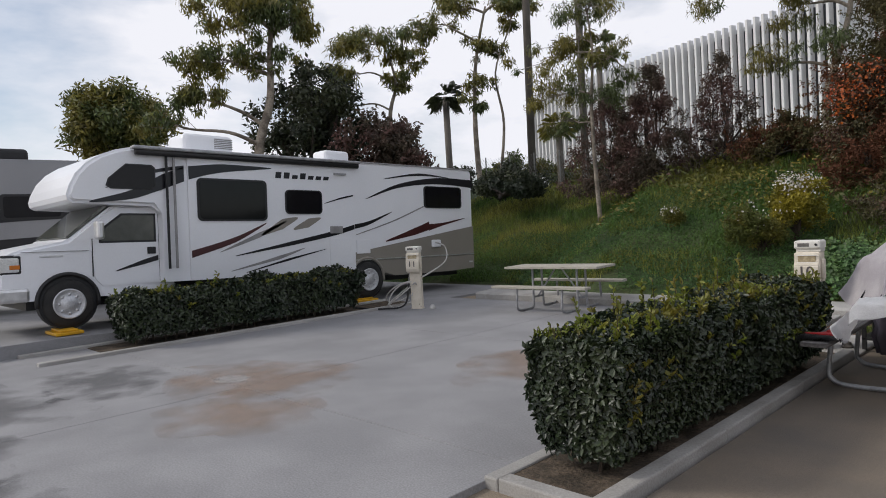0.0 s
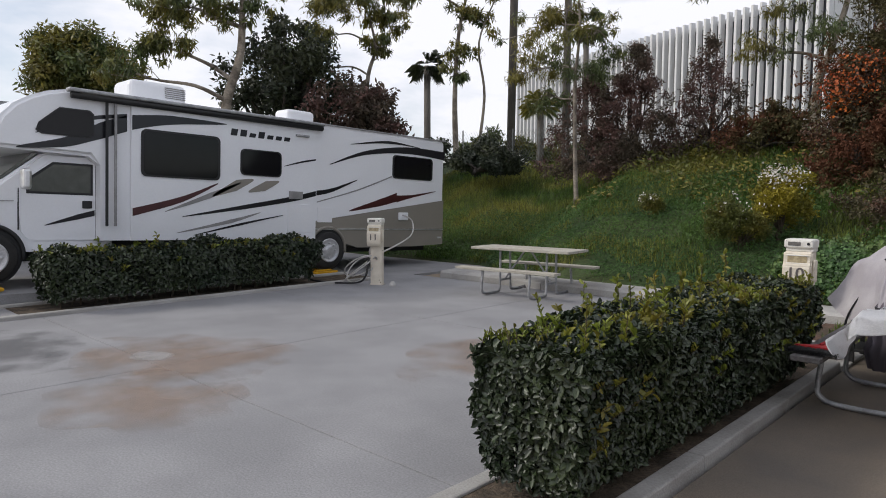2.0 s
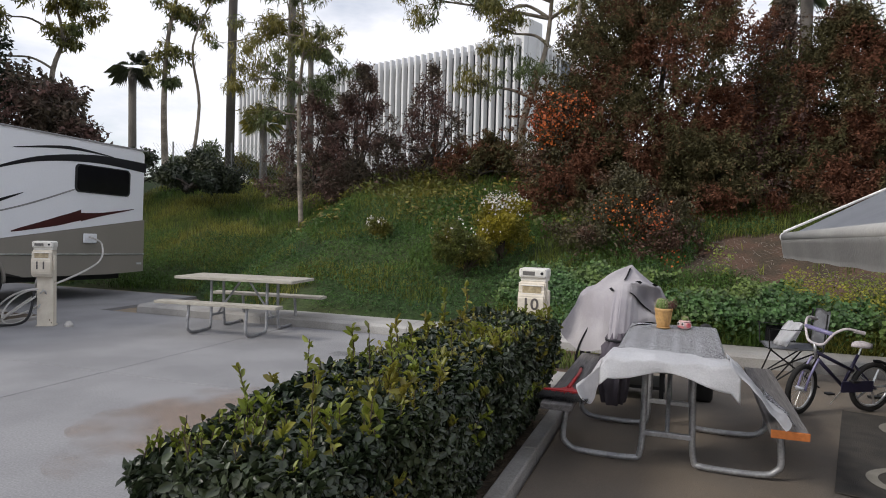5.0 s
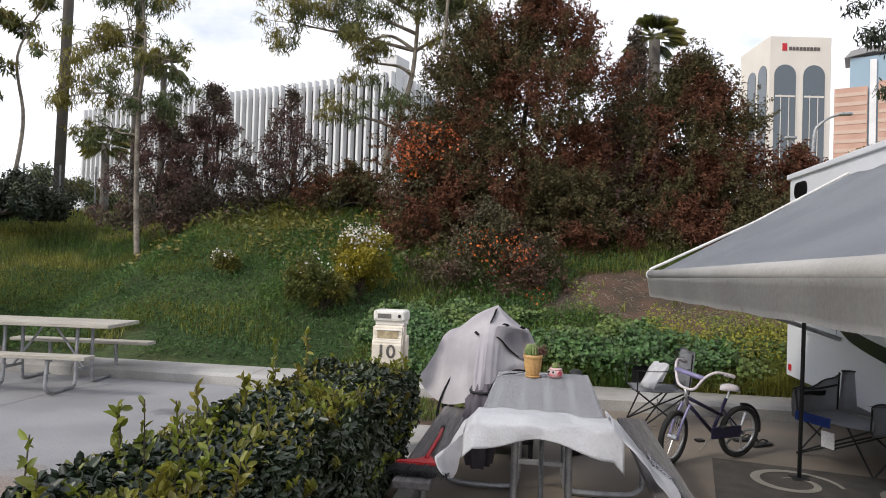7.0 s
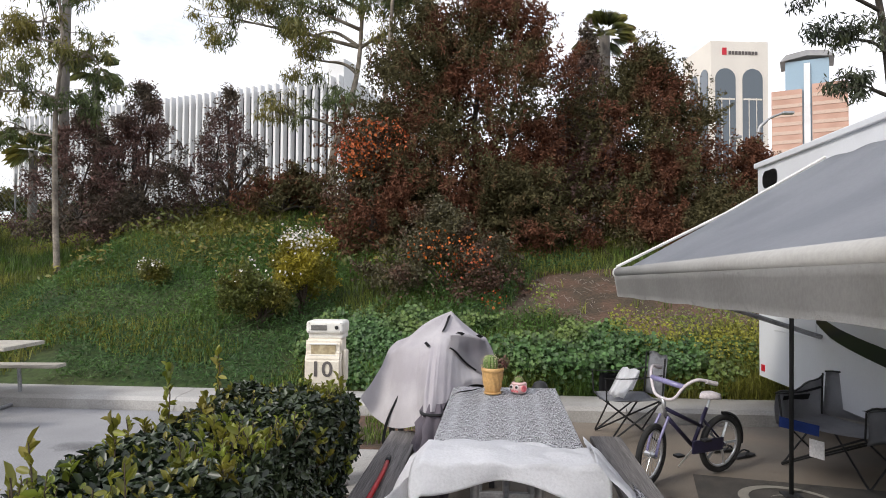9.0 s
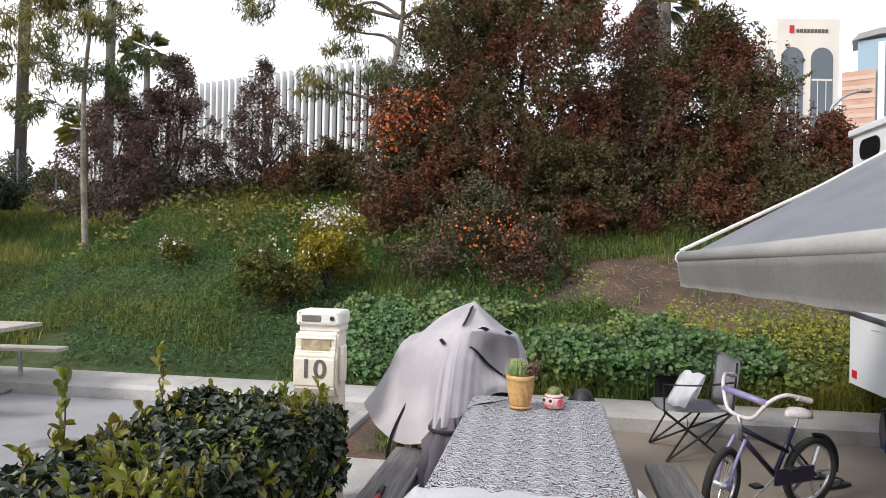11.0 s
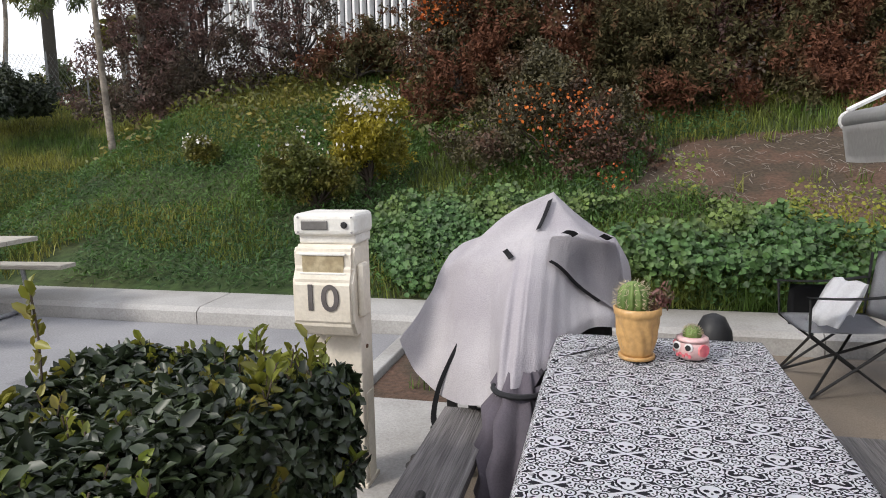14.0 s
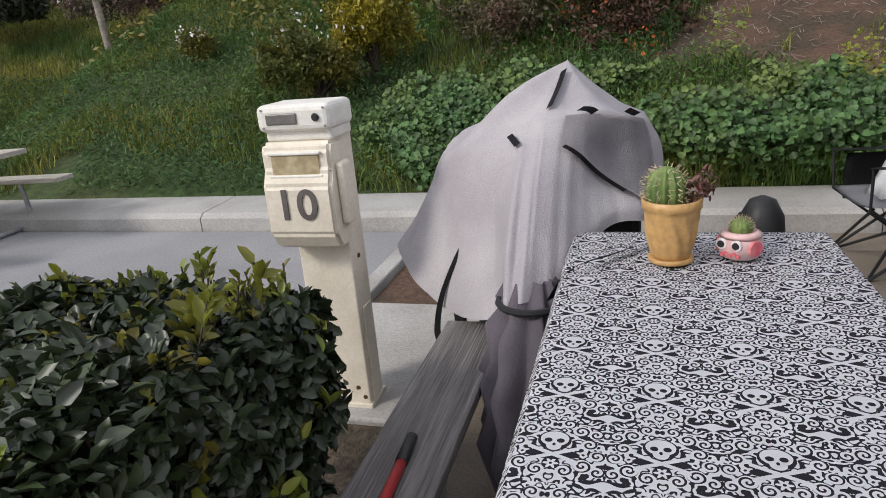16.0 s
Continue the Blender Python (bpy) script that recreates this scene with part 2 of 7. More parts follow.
M["fence"] = mat("fence_wire", (0.28, 0.28, 0.27), 0.5, metal=0.6, bump=0)
M["stain"] = mat("rust_stained_concrete", (0.40, 0.30, 0.23), 0.88, (0.385, 0.375, 0.37), 1.6, 0.9, 0.12, 90)
M["carpaint"] = mat("silver_car", (0.45, 0.46, 0.47), 0.3, bump=0)


# ---- mesh helpers ----
def part(name, bm, material, parent=None, label="", smooth=False):
    me = bpy.data.meshes.new(name)
    bm.to_mesh(me)
    bm.free()
    me.materials.append(material)
    if smooth:
        me.shade_smooth()
    ob = new(name, me)
    ob.parent = parent
    if label:
        ob["label"] = label
    return ob


def thing(name, label, category, m=None, group="", kind=""):
    ob = new(name)
    ob.empty_display_size = 0.1
    if m is not None:
        ob.matrix_basis = m
    return tagged(ob, label, category, group, kind)


def box(bm, x0, x1, y0, y1, z0, z1, bev=0.0, seg=2, m=None):
    r = bmesh.ops.create_cube(bm, size=1.0)
    vs = r["verts"]
    for v in vs:
        v.co = Vector((x0 + (v.co.x + 0.5) * (x1 - x0), y0 + (v.co.y + 0.5) * (y1 - y0), z0 + (v.co.z + 0.5) * (z1 - z0)))
    if bev:
        es = list({e for v in vs for e in v.link_edges})
        g = bmesh.ops.bevel(bm, geom=es, offset=bev, segments=seg, affect="EDGES", profile=0.5)
        vs = list({v for f in g["faces"] for v in f.verts} | {v for v in vs if v.is_valid})
    if m is not None:
        bmesh.ops.transform(bm, matrix=m, verts=[v for v in vs if v.is_valid])
    return vs


def bx(*a, **k):
    bm = bmesh.new()
    box(bm, *a, **k)
    return bm


def tube(bm, pts, rad, seg=8, closed=False, cap=True):
    """Sweep a ring along pts; rad is one number or one per point."""
    pts = [Vector(p) for p in pts]
    n = len(pts)
    rs = rad if isinstance(rad, (list, tuple)) else [rad] * n
    rings, up = [], None
    for i, p in enumerate(pts):
        a = pts[(i - 1) % n] if (closed or i) else p
        b = pts[(i + 1) % n] if (closed or i < n - 1) else p
        d = (b - a).normalized()
        if up is None:
            up = d.orthogonal().normalized()
        else:
            up = (up - d * up.dot(d))
            up = up.normalized() if up.length > 1e-6 else d.orthogonal().normalized()
        s = d.cross(up)
        rings.append([bm.verts.new(p + (up * math.cos(2 * math.pi * k / seg) + s * math.sin(2 * math.pi * k / seg)) * rs[i]) for k in range(seg)])
    for i in range(n if closed else n - 1):
        r0, r1 = rings[i], rings[(i + 1) % n]
        for k in range(seg):
            bm.faces.new((r0[k], r0[(k + 1) % seg], r1[(k + 1) % seg], r1[k]))
    if cap and not closed:
        bm.faces.new(rings[0][::-1])
        bm.faces.new(rings[-1])
    return rings


def tb(pts, rad, seg=8, closed=False):
    bm = bmesh.new()
    tube(bm, pts, rad, seg, closed)
    return bm


def smoothed(pts, k=6):
    """Catmull-Rom through pts."""
    P = [Vector(p) for p in pts]
    P = [P[0]] + P + [P[-1]]
    out = []
    for i in range(1, len(P) - 2):
        for j in range(k):
            t = j / k
            a, b, c, d = P[i - 1], P[i], P[i + 1], P[i + 2]
            out.append(0.5 * (2 * b + (c - a) * t + (2 * a - 5 * b + 4 * c - d) * t * t + (3 * b - a - 3 * c + d) * t ** 3))
    return out + [P[-2]]


def lathe(bm, prof, c=(0, 0, 0), seg=24, wob=None):
    rings = []
    for r, z in prof:
        rings.append([bm.verts.new((c[0] + (r * (wob(k / seg, z) if wob else 1)) * math.cos(2 * math.pi * k / seg), c[1] + (r * (wob(k / seg, z) if wob else 1)) * math.sin(2 * math.pi * k / seg), c[2] + z)) for k in range(seg)])
    for a, b in zip(rings, rings[1:]):
        for k in range(seg):
            bm.faces.new((a[k], a[(k + 1) % seg], b[(k + 1) % seg], b[k]))
    bm.faces.new(rings[0][::-1])
    bm.faces.new(rings[-1])
    return bm


def prism(bm, outline, axis, a, b):
    """Extrude a 2D outline (list of pairs) along x, y or z from a to b."""
    def co(p, w):
        return {"x": (w, p[0], p[1]), "y": (p[0], w, p[1]), "z": (p[0], p[1], w)}[axis]
    f0 = [bm.verts.new(co(p, a)) for p in outline]
    f1 = [bm.verts.new(co(p, b)) for p in outline]
    bm.faces.new(f0)
    bm.faces.new(f1[::-1])
    n = len(outline)
    for i in range(n):
        bm.faces.new((f0[i], f1[i], f1[(i + 1) % n], f0[(i + 1) % n]))
    bmesh.ops.recalc_face_normals(bm, faces=bm.faces)
    return bm


def rounded(y0, y1, z0, z1, r, k=5):
    out = []
    for cy, cz, a0 in ((y1 - r, z1 - r, 0), (y0 + r, z1 - r, 90), (y0 + r, z0 + r, 180), (y1 - r, z0 + r, 270)):
        for i in range(k + 1):
            a = radians(a0 + 90 * i / k)
            out.append((cy + r * math.cos(a), cz + r * math.sin(a)))
    return out


RNG = np.random.default_rng(7)


def leaf_mesh(name, P, N, length, width, material, parent=None, label="", droop=0.0, fold=0.25, spread=0.6, jit=0.35, up=0.0, rng=RNG, simple=False):
    """One mesh of many small folded leaves at P facing about N."""
    n = len(P)
    P, N = np.asarray(P, float), np.asarray(N, float)
    N = N + rng.normal(0, spread, (n, 3))
    N /= np.linalg.norm(N, axis=1, keepdims=True) + 1e-9
    D = rng.normal(0, 1, (n, 3)) + np.array((0, 0, up - droop))
    D -= N * (D * N).sum(1, keepdims=True)
    D /= np.linalg.norm(D, axis=1, keepdims=True) + 1e-9
    S = np.cross(N, D)
    sc = (1 + rng.uniform(-jit, jit, (n, 1)))
    L, W = length * sc, width * sc
    if simple:
        V = np.stack([P, P + D * L * 0.45 + S * W * 0.5, P + D * L, P + D * L * 0.45 - S * W * 0.5], 1)
        F = (np.arange(n) * 4)[:, None] + np.array((0, 1, 2, 3))
        return raw_mesh(name, V.reshape(-1, 3), F, material, parent, label)
    V = np.empty((n, 6, 3))
    V[:, 0] = P
    V[:, 1] = P + D * L * 0.35 + S * W * 0.5 + N * W * fold
    V[:, 2] = P + D * L * 0.75 + S * W * 0.38 + N * W * fold * 0.7
    V[:, 3] = P + D * L - N * L * 0.08
    V[:, 4] = P + D * L * 0.75 - S * W * 0.38 + N * W * fold * 0.7
    V[:, 5] = P + D * L * 0.35 - S * W * 0.5 + N * W * fold
    base = (np.arange(n) * 6)[:, None]
    F = np.concatenate([base + np.array(q) for q in ((0, 1, 2, 3), (0, 3, 4, 5))], 1).reshape(-1, 4)
    return raw_mesh(name, V.reshape(-1, 3), F, material, parent, label)


def raw_mesh(name, V, F, material, parent=None, label=""):
    k = F.shape[1]
    me = bpy.data.meshes.new(name)
    me.vertices.add(len(V))
    me.vertices.foreach_set("co", V.astype(np.float32).ravel())
    me.loops.add(F.size)
    me.loops.foreach_set("vertex_index", F.astype(np.int32).ravel())
    me.polygons.add(len(F))
    me.polygons.foreach_set("loop_start", np.arange(0, F.size, k, dtype=np.int32))
    me.polygons.foreach_set("loop_total", np.full(len(F), k, np.int32))
    me.update(calc_edges=True)
    me.materials.append(material)
    ob = new(name, me)
    ob.parent = parent
    if label:
        ob["label"] = label
    return ob


def blade_mesh(name, P, height, width, material, parent=None, label="", lean=0.35, jit=0.5, rng=RNG):
    """One mesh of grass blades standing at P."""
    n = len(P)
    P = np.asarray(P, float)
    a = rng.uniform(0, 2 * math.pi, n)
    S = np.stack([np.cos(a), np.sin(a), np.zeros(n)], 1)
    T = np.stack([-np.sin(a), np.cos(a), np.zeros(n)], 1) * rng.normal(0, lean, (n, 1))
    h = height * (1 + rng.uniform(-jit, jit, (n, 1)))
    V = np.empty((n, 5, 3))
    V[:, 0] = P - S * width * 0.5
    V[:, 1] = P + S * width * 0.5
    mid = P + (T * 0.4 + np.array((0, 0, 0.6))) * h
    V[:, 2] = mid + S * width * 0.4
    V[:, 3] = mid - S * width * 0.4
    V[:, 4] = P + (T + np.array((0, 0, 0.93))) * h
    b = (np.arange(n) * 5)[:, None]
    F = np.concatenate([b + np.array(q) for q in ((0, 1, 2), (0, 2, 3), (3, 2, 4))], 1).reshape(-1, 3)
    return raw_mesh(name, V.reshape(-1, 3), F, material, parent, label)


def ball_points(n, centres, radii, squash=1.0, shell=0.45, rng=RNG):
    """Points scattered in the outer part of several overlapping clumps, and their outward ways."""
    C, R = np.asarray(centres, float), np.asarray(radii, float)
    w = R ** 2 / (R ** 2).sum()
    i = rng.choice(len(C), n, p=w)
    d = rng.normal(0, 1, (n, 3))
    d /= np.linalg.norm(d, axis=1, keepdims=True)
    r = R[i] * (1 - shell * rng.uniform(0, 1, n) ** 1.5) * rng.normal(1, 0.09, n)
    off = d * r[:, None]
    off[:, 2] *= squash
    return C[i] + off, d


# ---- ground, pads and kerbs ----
def toe(x):
    return 9.35 + 2.2 * min(1, max(0, (-6.3 - x) / 2.2))


def hill(x, y):
    t = toe(x)
    z = 0.13 - 0.17 * min(1, max(0, (-6.3 - x) / 1.2)) + 0.375 * max(0.0, y - t) + 0.05 * math.sin(x * 1.3 + y * 0.7) * min(1, max(0, y - t))
    top = 3.05 + 0.25 * math.sin(x * 0.23 + 1.0) - 0.9 * min(1, max(0, (x - 1.5) / 6)) * 0
    if z > top:
        z = top + (z - top) * 0.02
    return z


def hills(P):
    return np.array([hill(a, b) for a, b in P])


bm = bmesh.new()
box(bm, -400, 400, -400, 400, -1.05, -0.05)
tagged(part("ground", bm, M["sand"]), "brown sandy ground that runs to the horizon", "ground", kind="structure")


def slab(name, x0, x1, y0, y1, z0, z1, m, label, bev=0.012):
    return tagged(part(name, bx(x0, x1, y0, y1, z0, z1, bev), M[m]), label, "paving", kind="structure")


# the pad between the hedges, cast in bays with open joints
pad = thing("pavement", "pale grey concrete pad with rust stains and sawn joints", "pavement", kind="structure")
xs = [-8.15, -4.45, -0.72]
ys = [-9.0, -5.2, -1.6, 2.05, 5.5, 8.86]
for i in range(2):
    for j in range(5):
        part("panel", bx(xs[i] + 0.004, xs[i + 1] - 0.004, ys[j] + 0.004, ys[j + 1] - 0.004, -0.2, 0.0, 0.006), M["concrete"], pad)
tagged(part("floor", bx(-19, -8.16, -9, 11.2, -0.2, -0.003), M["concrete"]), "grey concrete of the neighbouring pitches", "pavement", kind="structure")
slab("patio", 0.14, 9.0, 1.2, 8.84, -0.2, -0.006, "patio", "brown-grey compacted patio surface of the pitch")
slab("road", -0.715, 9.0, -9.0, 1.19, -0.2, -0.010, "sand", "tan sandy asphalt lane in front of the planter")
slab("planter_bed", -0.72, 0.02, 1.80, 6.42, -0.2, 0.015, "soil", "dark soil and leaf litter of the hedge planter")
slab("post_slab", -0.72, 0.16, 6.44, 7.52, -0.2, 0.022, "kerb", "pale concrete slab round the power pedestal")
slab("dirt_strip", -0.60, 0.16, 7.53, 8.84, -0.2, 0.008, "dirt", "bare dusty dirt with weeds behind the slab")
slab("edging", -0.72, -0.61, 7.53, 8.80, -0.2, 0.05, "kerb", "short raised concrete edging strip")
kerb = thing("kerb", "worn grey concrete kerb round the hedge planter", "kerb", kind="structure")
yy = 1.70
for k in range(3):
    part("kerbstone", bx(0.0, 0.115, yy + 0.003, yy + 1.57, -0.2, 0.064, 0.014), M["kerb"], kerb)
    yy += 1.575
part("kerbstone", bx(-0.62, -0.003, 1.70, 1.82, -0.2, 0.036, 0.012), M["kerb"], kerb)
part("kerbstone", bx(-0.735, -0.625, 1.70, 3.0, -0.2, 0.03, 0.012), M["kerb"], kerb)

# back kerb: gutter and sloping top, in lengths
bk = thing("kerb_back", "pale concrete back kerb along the foot of the slope", "kerb", kind="structure")
xx = -7.4
while xx < 10:
    bm = prism(bmesh.new(), [(8.87, -0.2), (8.88, 0.10), (8.93, 0.135), (9.42, 0.15), (9.42, -0.2)], "x", xx + 0.004, xx + 2.4)
    part("kerbstone", bm, M["kerb"], bk)
    xx += 2.405
slab("gutter", -7.4, 9.0, 8.845, 8.868, -0.2, -0.03, "soil", "dirty joint in front of the back kerb")

# slope
nx, ny = 190, 60
V, F = [], []
X = np.linspace(-60, 60, nx)
Yt = np.linspace(0, 1, ny) ** 1.6
for j in range(ny):
    for i in range(nx):
        y = toe(X[i]) + 0.02 + Yt[j] * 60
        V.append((X[i], y, hill(X[i], y) - 0.02 + 0.03 * noise.noise((X[i] * 0.9, y * 0.9, 0))))
for j in range(ny - 1):
    for i in range(nx - 1):
        a = j * nx + i
        F.append((a, a + 1, a + nx + 1, a + nx))
tagged(raw_mesh("slope", np.array(V), np.array(F), M["hill"]), "grassy embankment rising behind the back kerb", "slope", kind="structure")
# bare patch on the slope
V, F = [], []
for j in range(13):
    for i in range(25):
        x, y = 0.7 + i * 0.22, 10.9 + j * 0.19
        ed = min(1, 2.2 * min(i / 24, 1 - i / 24, j / 12, 1 - j / 12) + 0.25 * noise.noise((x * 1.7, y * 1.7, 3)))
        V.append((x, y, hill(x, y) + 0.05 * ed - 0.012 + 0.02 * noise.noise((x * 4, y * 4, 0))))
for j in range(12):
    for i in range(24):
        a = j * 25 + i
        F.append((a, a + 1, a + 26, a + 25))
tagged(raw_mesh("bare_patch", np.array(V), np.array(F), M["dirt"]), "bare reddish dirt patch on the slope", "soil", kind="structure")

# rust stains on the pad: thin irregular films
def stain(name, cx, cy, rx, ry, seed, m, label, z=0.004):
    bm = bmesh.new()
    vs = []
    for k in range(40):
        a = 2 * math.pi * k / 40
        r = 1 + 0.45 * noise.noise((math.cos(a) * 1.6 + seed, math.sin(a) * 1.6, seed))
        vs.append(bm.verts.new((cx + rx * r * math.cos(a), cy + ry * r * math.sin(a), z)))
    bm.faces.new(vs)
    return tagged(part(name, bm, m), label, "stain", kind="structure")


def film(name, col, scale, lo, hi):
    """A stain that lets the concrete show through by noise and fades at its rim."""
    m = mat(name, col, 0.88, bump=0)
    n, l = m.node_tree.nodes, m.node_tree.links
    tc, mp, ln, ns, sb, rp = (n.new("ShaderNode" + q) for q in ("TexCoord", "Mapping", "VectorMath", "TexNoise", "Math", "MapRange"))
    mp.inputs["Location"].default_value = (-1, -1, 0)
    mp.inputs["Scale"].default_value = (2, 2, 0)
    ln.operation, sb.operation = "LENGTH", "SUBTRACT"
    ns.inputs["Scale"].default_value, ns.inputs["Detail"].default_value = scale, 6
    l.new(tc.outputs["Generated"], mp.inputs[0])
    l.new(mp.outputs[0], ln.inputs[0])
    l.new(tc.outputs["Object"], ns.inputs["Vector"])
    l.new(ns.outputs["Fac"], sb.inputs[0])
    mu = n.new("ShaderNodeMath")
    mu.operation = "MULTIPLY"
    mu.inputs[1].default_value = 0.42
    l.new(ln.outputs["Value"], mu.inputs[0])
    l.new(mu.outputs[0], sb.inputs[1])
    rp.inputs["From Min"].default_value, rp.inputs["From Max"].default_value = lo, hi
    rp.inputs["To Max"].default_value = 0.42
    l.new(sb.outputs[0], rp.inputs["Value"])
    l.new(rp.outputs[0], n["Principled BSDF"].inputs["Alpha"])
    return m


RUSTF = film("rust_film", (0.36, 0.235, 0.155), 2.0, 0.10, 0.42)
DARKF = film("tyre_mark_film", (0.12, 0.118, 0.122), 2.6, 0.13, 0.40)
PALEF = film("pale_patch_film", (0.50, 0.49, 0.48), 2.5, 0.05, 0.2)
stain("rust_stain", -4.6, 2.3, 1.3, 0.9, 1.0, RUSTF, "orange rust stain soaked into the pad")
stain("rust_stain", -3.6, 1.6, 1.0, 0.7, 2.0, RUSTF, "orange rust stain soaked into the pad", 0.0052)
stain("rust_stain", -2.6, 4.6, 0.8, 1.1, 3.0, RUSTF, "orange rust stain soaked into the pad")
stain("pale_patch", -4.9, 2.15, 0.28, 0.16, 5.0, PALEF, "pale mortar patch on the pad", 0.0064)
stain("tyre_mark", -4.3, -0.6, 1.1, 0.6, 6.0, DARKF, "dark grey tyre scuffs on the pad")
stain("tyre_mark", -2.9, -0.5, 0.9, 0.5, 8.0, DARKF, "dark grey tyre scuffs on the pad")
stain("tyre_mark", -5.8, -0.2, 1.6, 1.0, 11.0, DARKF, "dark grey tyre scuffs on the pad", 0.0046)
stain("tyre_mark", -3.4, -1.2, 1.7, 0.8, 12.0, DARKF, "dark grey tyre scuffs on the pad", 0.0058)
stain("grey_patch", -6.2, 1.2, 1.5, 0.7, 13.0, DARKF, "darker grey irregular patch on the pad", 0.0052)
stain("tyre_mark", -2.6, 7.4, 0.35, 0.2, 9.0, DARKF, "dark damp spot on the pad")


# ---- hedges ----
def hedge(name, label, x0, x1, y0, y1, z0, z1, nleaf, L, seed, nsprout):
    rng = np.random.default_rng(seed)
    h = thing(name, label, "hedge", pose((x0 + x1) / 2, (y0 + y1) / 2, 0))
    hx, hy = (x1 - x0) / 2, (y1 - y0) / 2

    def taper(z):
        return 0.72 + 0.28 * np.clip((z - z0) / (0.55 * (z1 - z0)), 0, 1)
    # Solid near-black block: the shade between the leaves, put into its colour.
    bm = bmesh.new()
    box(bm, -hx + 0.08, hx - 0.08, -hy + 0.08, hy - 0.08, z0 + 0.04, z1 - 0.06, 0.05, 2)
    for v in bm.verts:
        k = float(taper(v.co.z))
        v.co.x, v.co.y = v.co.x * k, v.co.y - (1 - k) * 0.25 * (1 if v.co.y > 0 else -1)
    part("core", bm, M["core"], h, "near-black solid core, the inner shade put into its colour")
    areas = np.array([4 * hx * hy, 2 * hy * (z1 - z0), 2 * hy * (z1 - z0), 2 * hx * (z1 - z0), 2 * hx * (z1 - z0)])
    f = rng.choice(5, nleaf, p=areas / areas.sum())
    u, v = rng.uniform(-1, 1, nleaf), rng.uniform(0, 1, nleaf)
    P, N = np.zeros((nleaf, 3)), np.zeros((nleaf, 3))
    w = 2 * v - 1
    P[f == 0] = np.stack([u * hx, w * hy, np.full(nleaf, z1)], 1)[f == 0]
    N[f == 0] = (0, 0, 1)
    for k, sx in ((1, -1), (2, 1)):
        P[f == k] = np.stack([np.full(nleaf, sx * hx), u * hy, z0 + v * (z1 - z0)], 1)[f == k]
        N[f == k] = (sx, 0, 0.35)
    for k, sy in ((3, -1), (4, 1)):
        P[f == k] = np.stack([u * hx, np.full(nleaf, sy * hy), z0 + v * (z1 - z0)], 1)[f == k]
        N[f == k] = (0, sy, 0.35)
    tp = taper(P[:, 2])
    P[:, 0] *= tp
    P[:, 1] -= (1 - tp) * 0.25 * np.sign(P[:, 1])
    amp = 0.075 if seed == 3 else 0.15
    wob = np.array([noise.noise((p[0] * 2.3 + seed, p[1] * 2.3, p[2] * 2.3)) + 0.5 * noise.noise((p[0] * 7 + seed, p[1] * 7, p[2] * 7)) for p in P])
    P += N * (amp * wob[:, None] - 0.045 * rng.uniform(0, 1, (nleaf, 1)) ** 1.5)
    # soften the corners of the block
    ex = np.maximum(np.abs(P[:, 0]) / hx - 0.8, 0) * np.maximum((P[:, 2] - z0) / (z1 - z0) - 0.75, 0)
    P[:, 2] -= ex * 1.0
    ey = np.maximum(np.abs(P[:, 1]) - hy + 0.15, 0) * np.maximum(P[:, 2] - z1 + 0.15, 0)
    P[:, 2] -= ey * 2.0
    leaf_mesh("leaves", P, N, L, L * 0.56, M["hedge"], h, "small glossy dark green leaves", spread=0.55, fold=0.22, up=0.5, rng=rng)
    # stems and young shoots on top
    bm = bmesh.new()
    n = 26
    for k in range(n):
        x, y = rng.uniform(-hx * 0.5, hx * 0.5), -hy * 0.9 + 1.8 * hy * k / n
        tube(bm, [(x, y, 0.0), (x * 1.2, y + rng.normal(0, 0.05), z0 + 0.1), (x * 1.4, y + rng.normal(0, 0.1), z0 + 0.3)], [0.014, 0.011, 0.006], 5)
    tagged(part("stems", bm, M["twig"], h, "bare brown stems at the foot"), kind="stuff")
    SP, SN, TP, TN = [], [], [], []
    bm = bmesh.new()
    for k in range(nsprout):
        x, y = rng.uniform(-hx, hx) * 0.9, rng.uniform(-hy, hy) * 0.98
        tall = k % 60 == 7
        hh = rng.uniform(0.10, 0.22) if tall else rng.uniform(-0.01, 0.05)
        if tall:
            y = -hy + (y + hy) * 0.55
        lx, ly = rng.normal(0, 0.02, 2)
        tube(bm, [(x, y, z1 - 0.08), (x + lx, y + ly, z1 + hh)], [0.003, 0.002], 4)
        for q in range(12 if tall else 6):
            t = 0.35 + 0.65 * q / (12 if tall else 6)
            a = rng.uniform(0, 6.28)
            (TP if tall else SP).append((x + lx * t, y + ly * t, z1 - 0.08 + (hh + 0.08) * t))
            (TN if tall else SN).append((math.cos(a), math.sin(a), 0.5))
    for k in range(nsprout // 8):
        side = k % 3 == 0
        x = hx * 0.98 if side else rng.uniform(-hx, hx) * 0.92
        y = rng.uniform(-hy, hy)
        z = rng.uniform(z0 + 0.25, z1 - 0.05) if side else z1 - 0.02
        lean = Vector((0.07, rng.normal(0, 0.02), 0.06)) if side else Vector((rng.normal(0, 0.02), rng.normal(0, 0.02), rng.uniform(0.05, 0.10)))
        b = Vector((x, y, z))
        tube(bm, [b - lean * 0.5, b + lean], [0.003, 0.0018], 4)
        for q in range(9):
            a = rng.uniform(0, 6.28)
            TP.append(tuple(b + lean * (0.1 + 0.1 * q)))
            TN.append((math.cos(a), math.sin(a), 0.5))
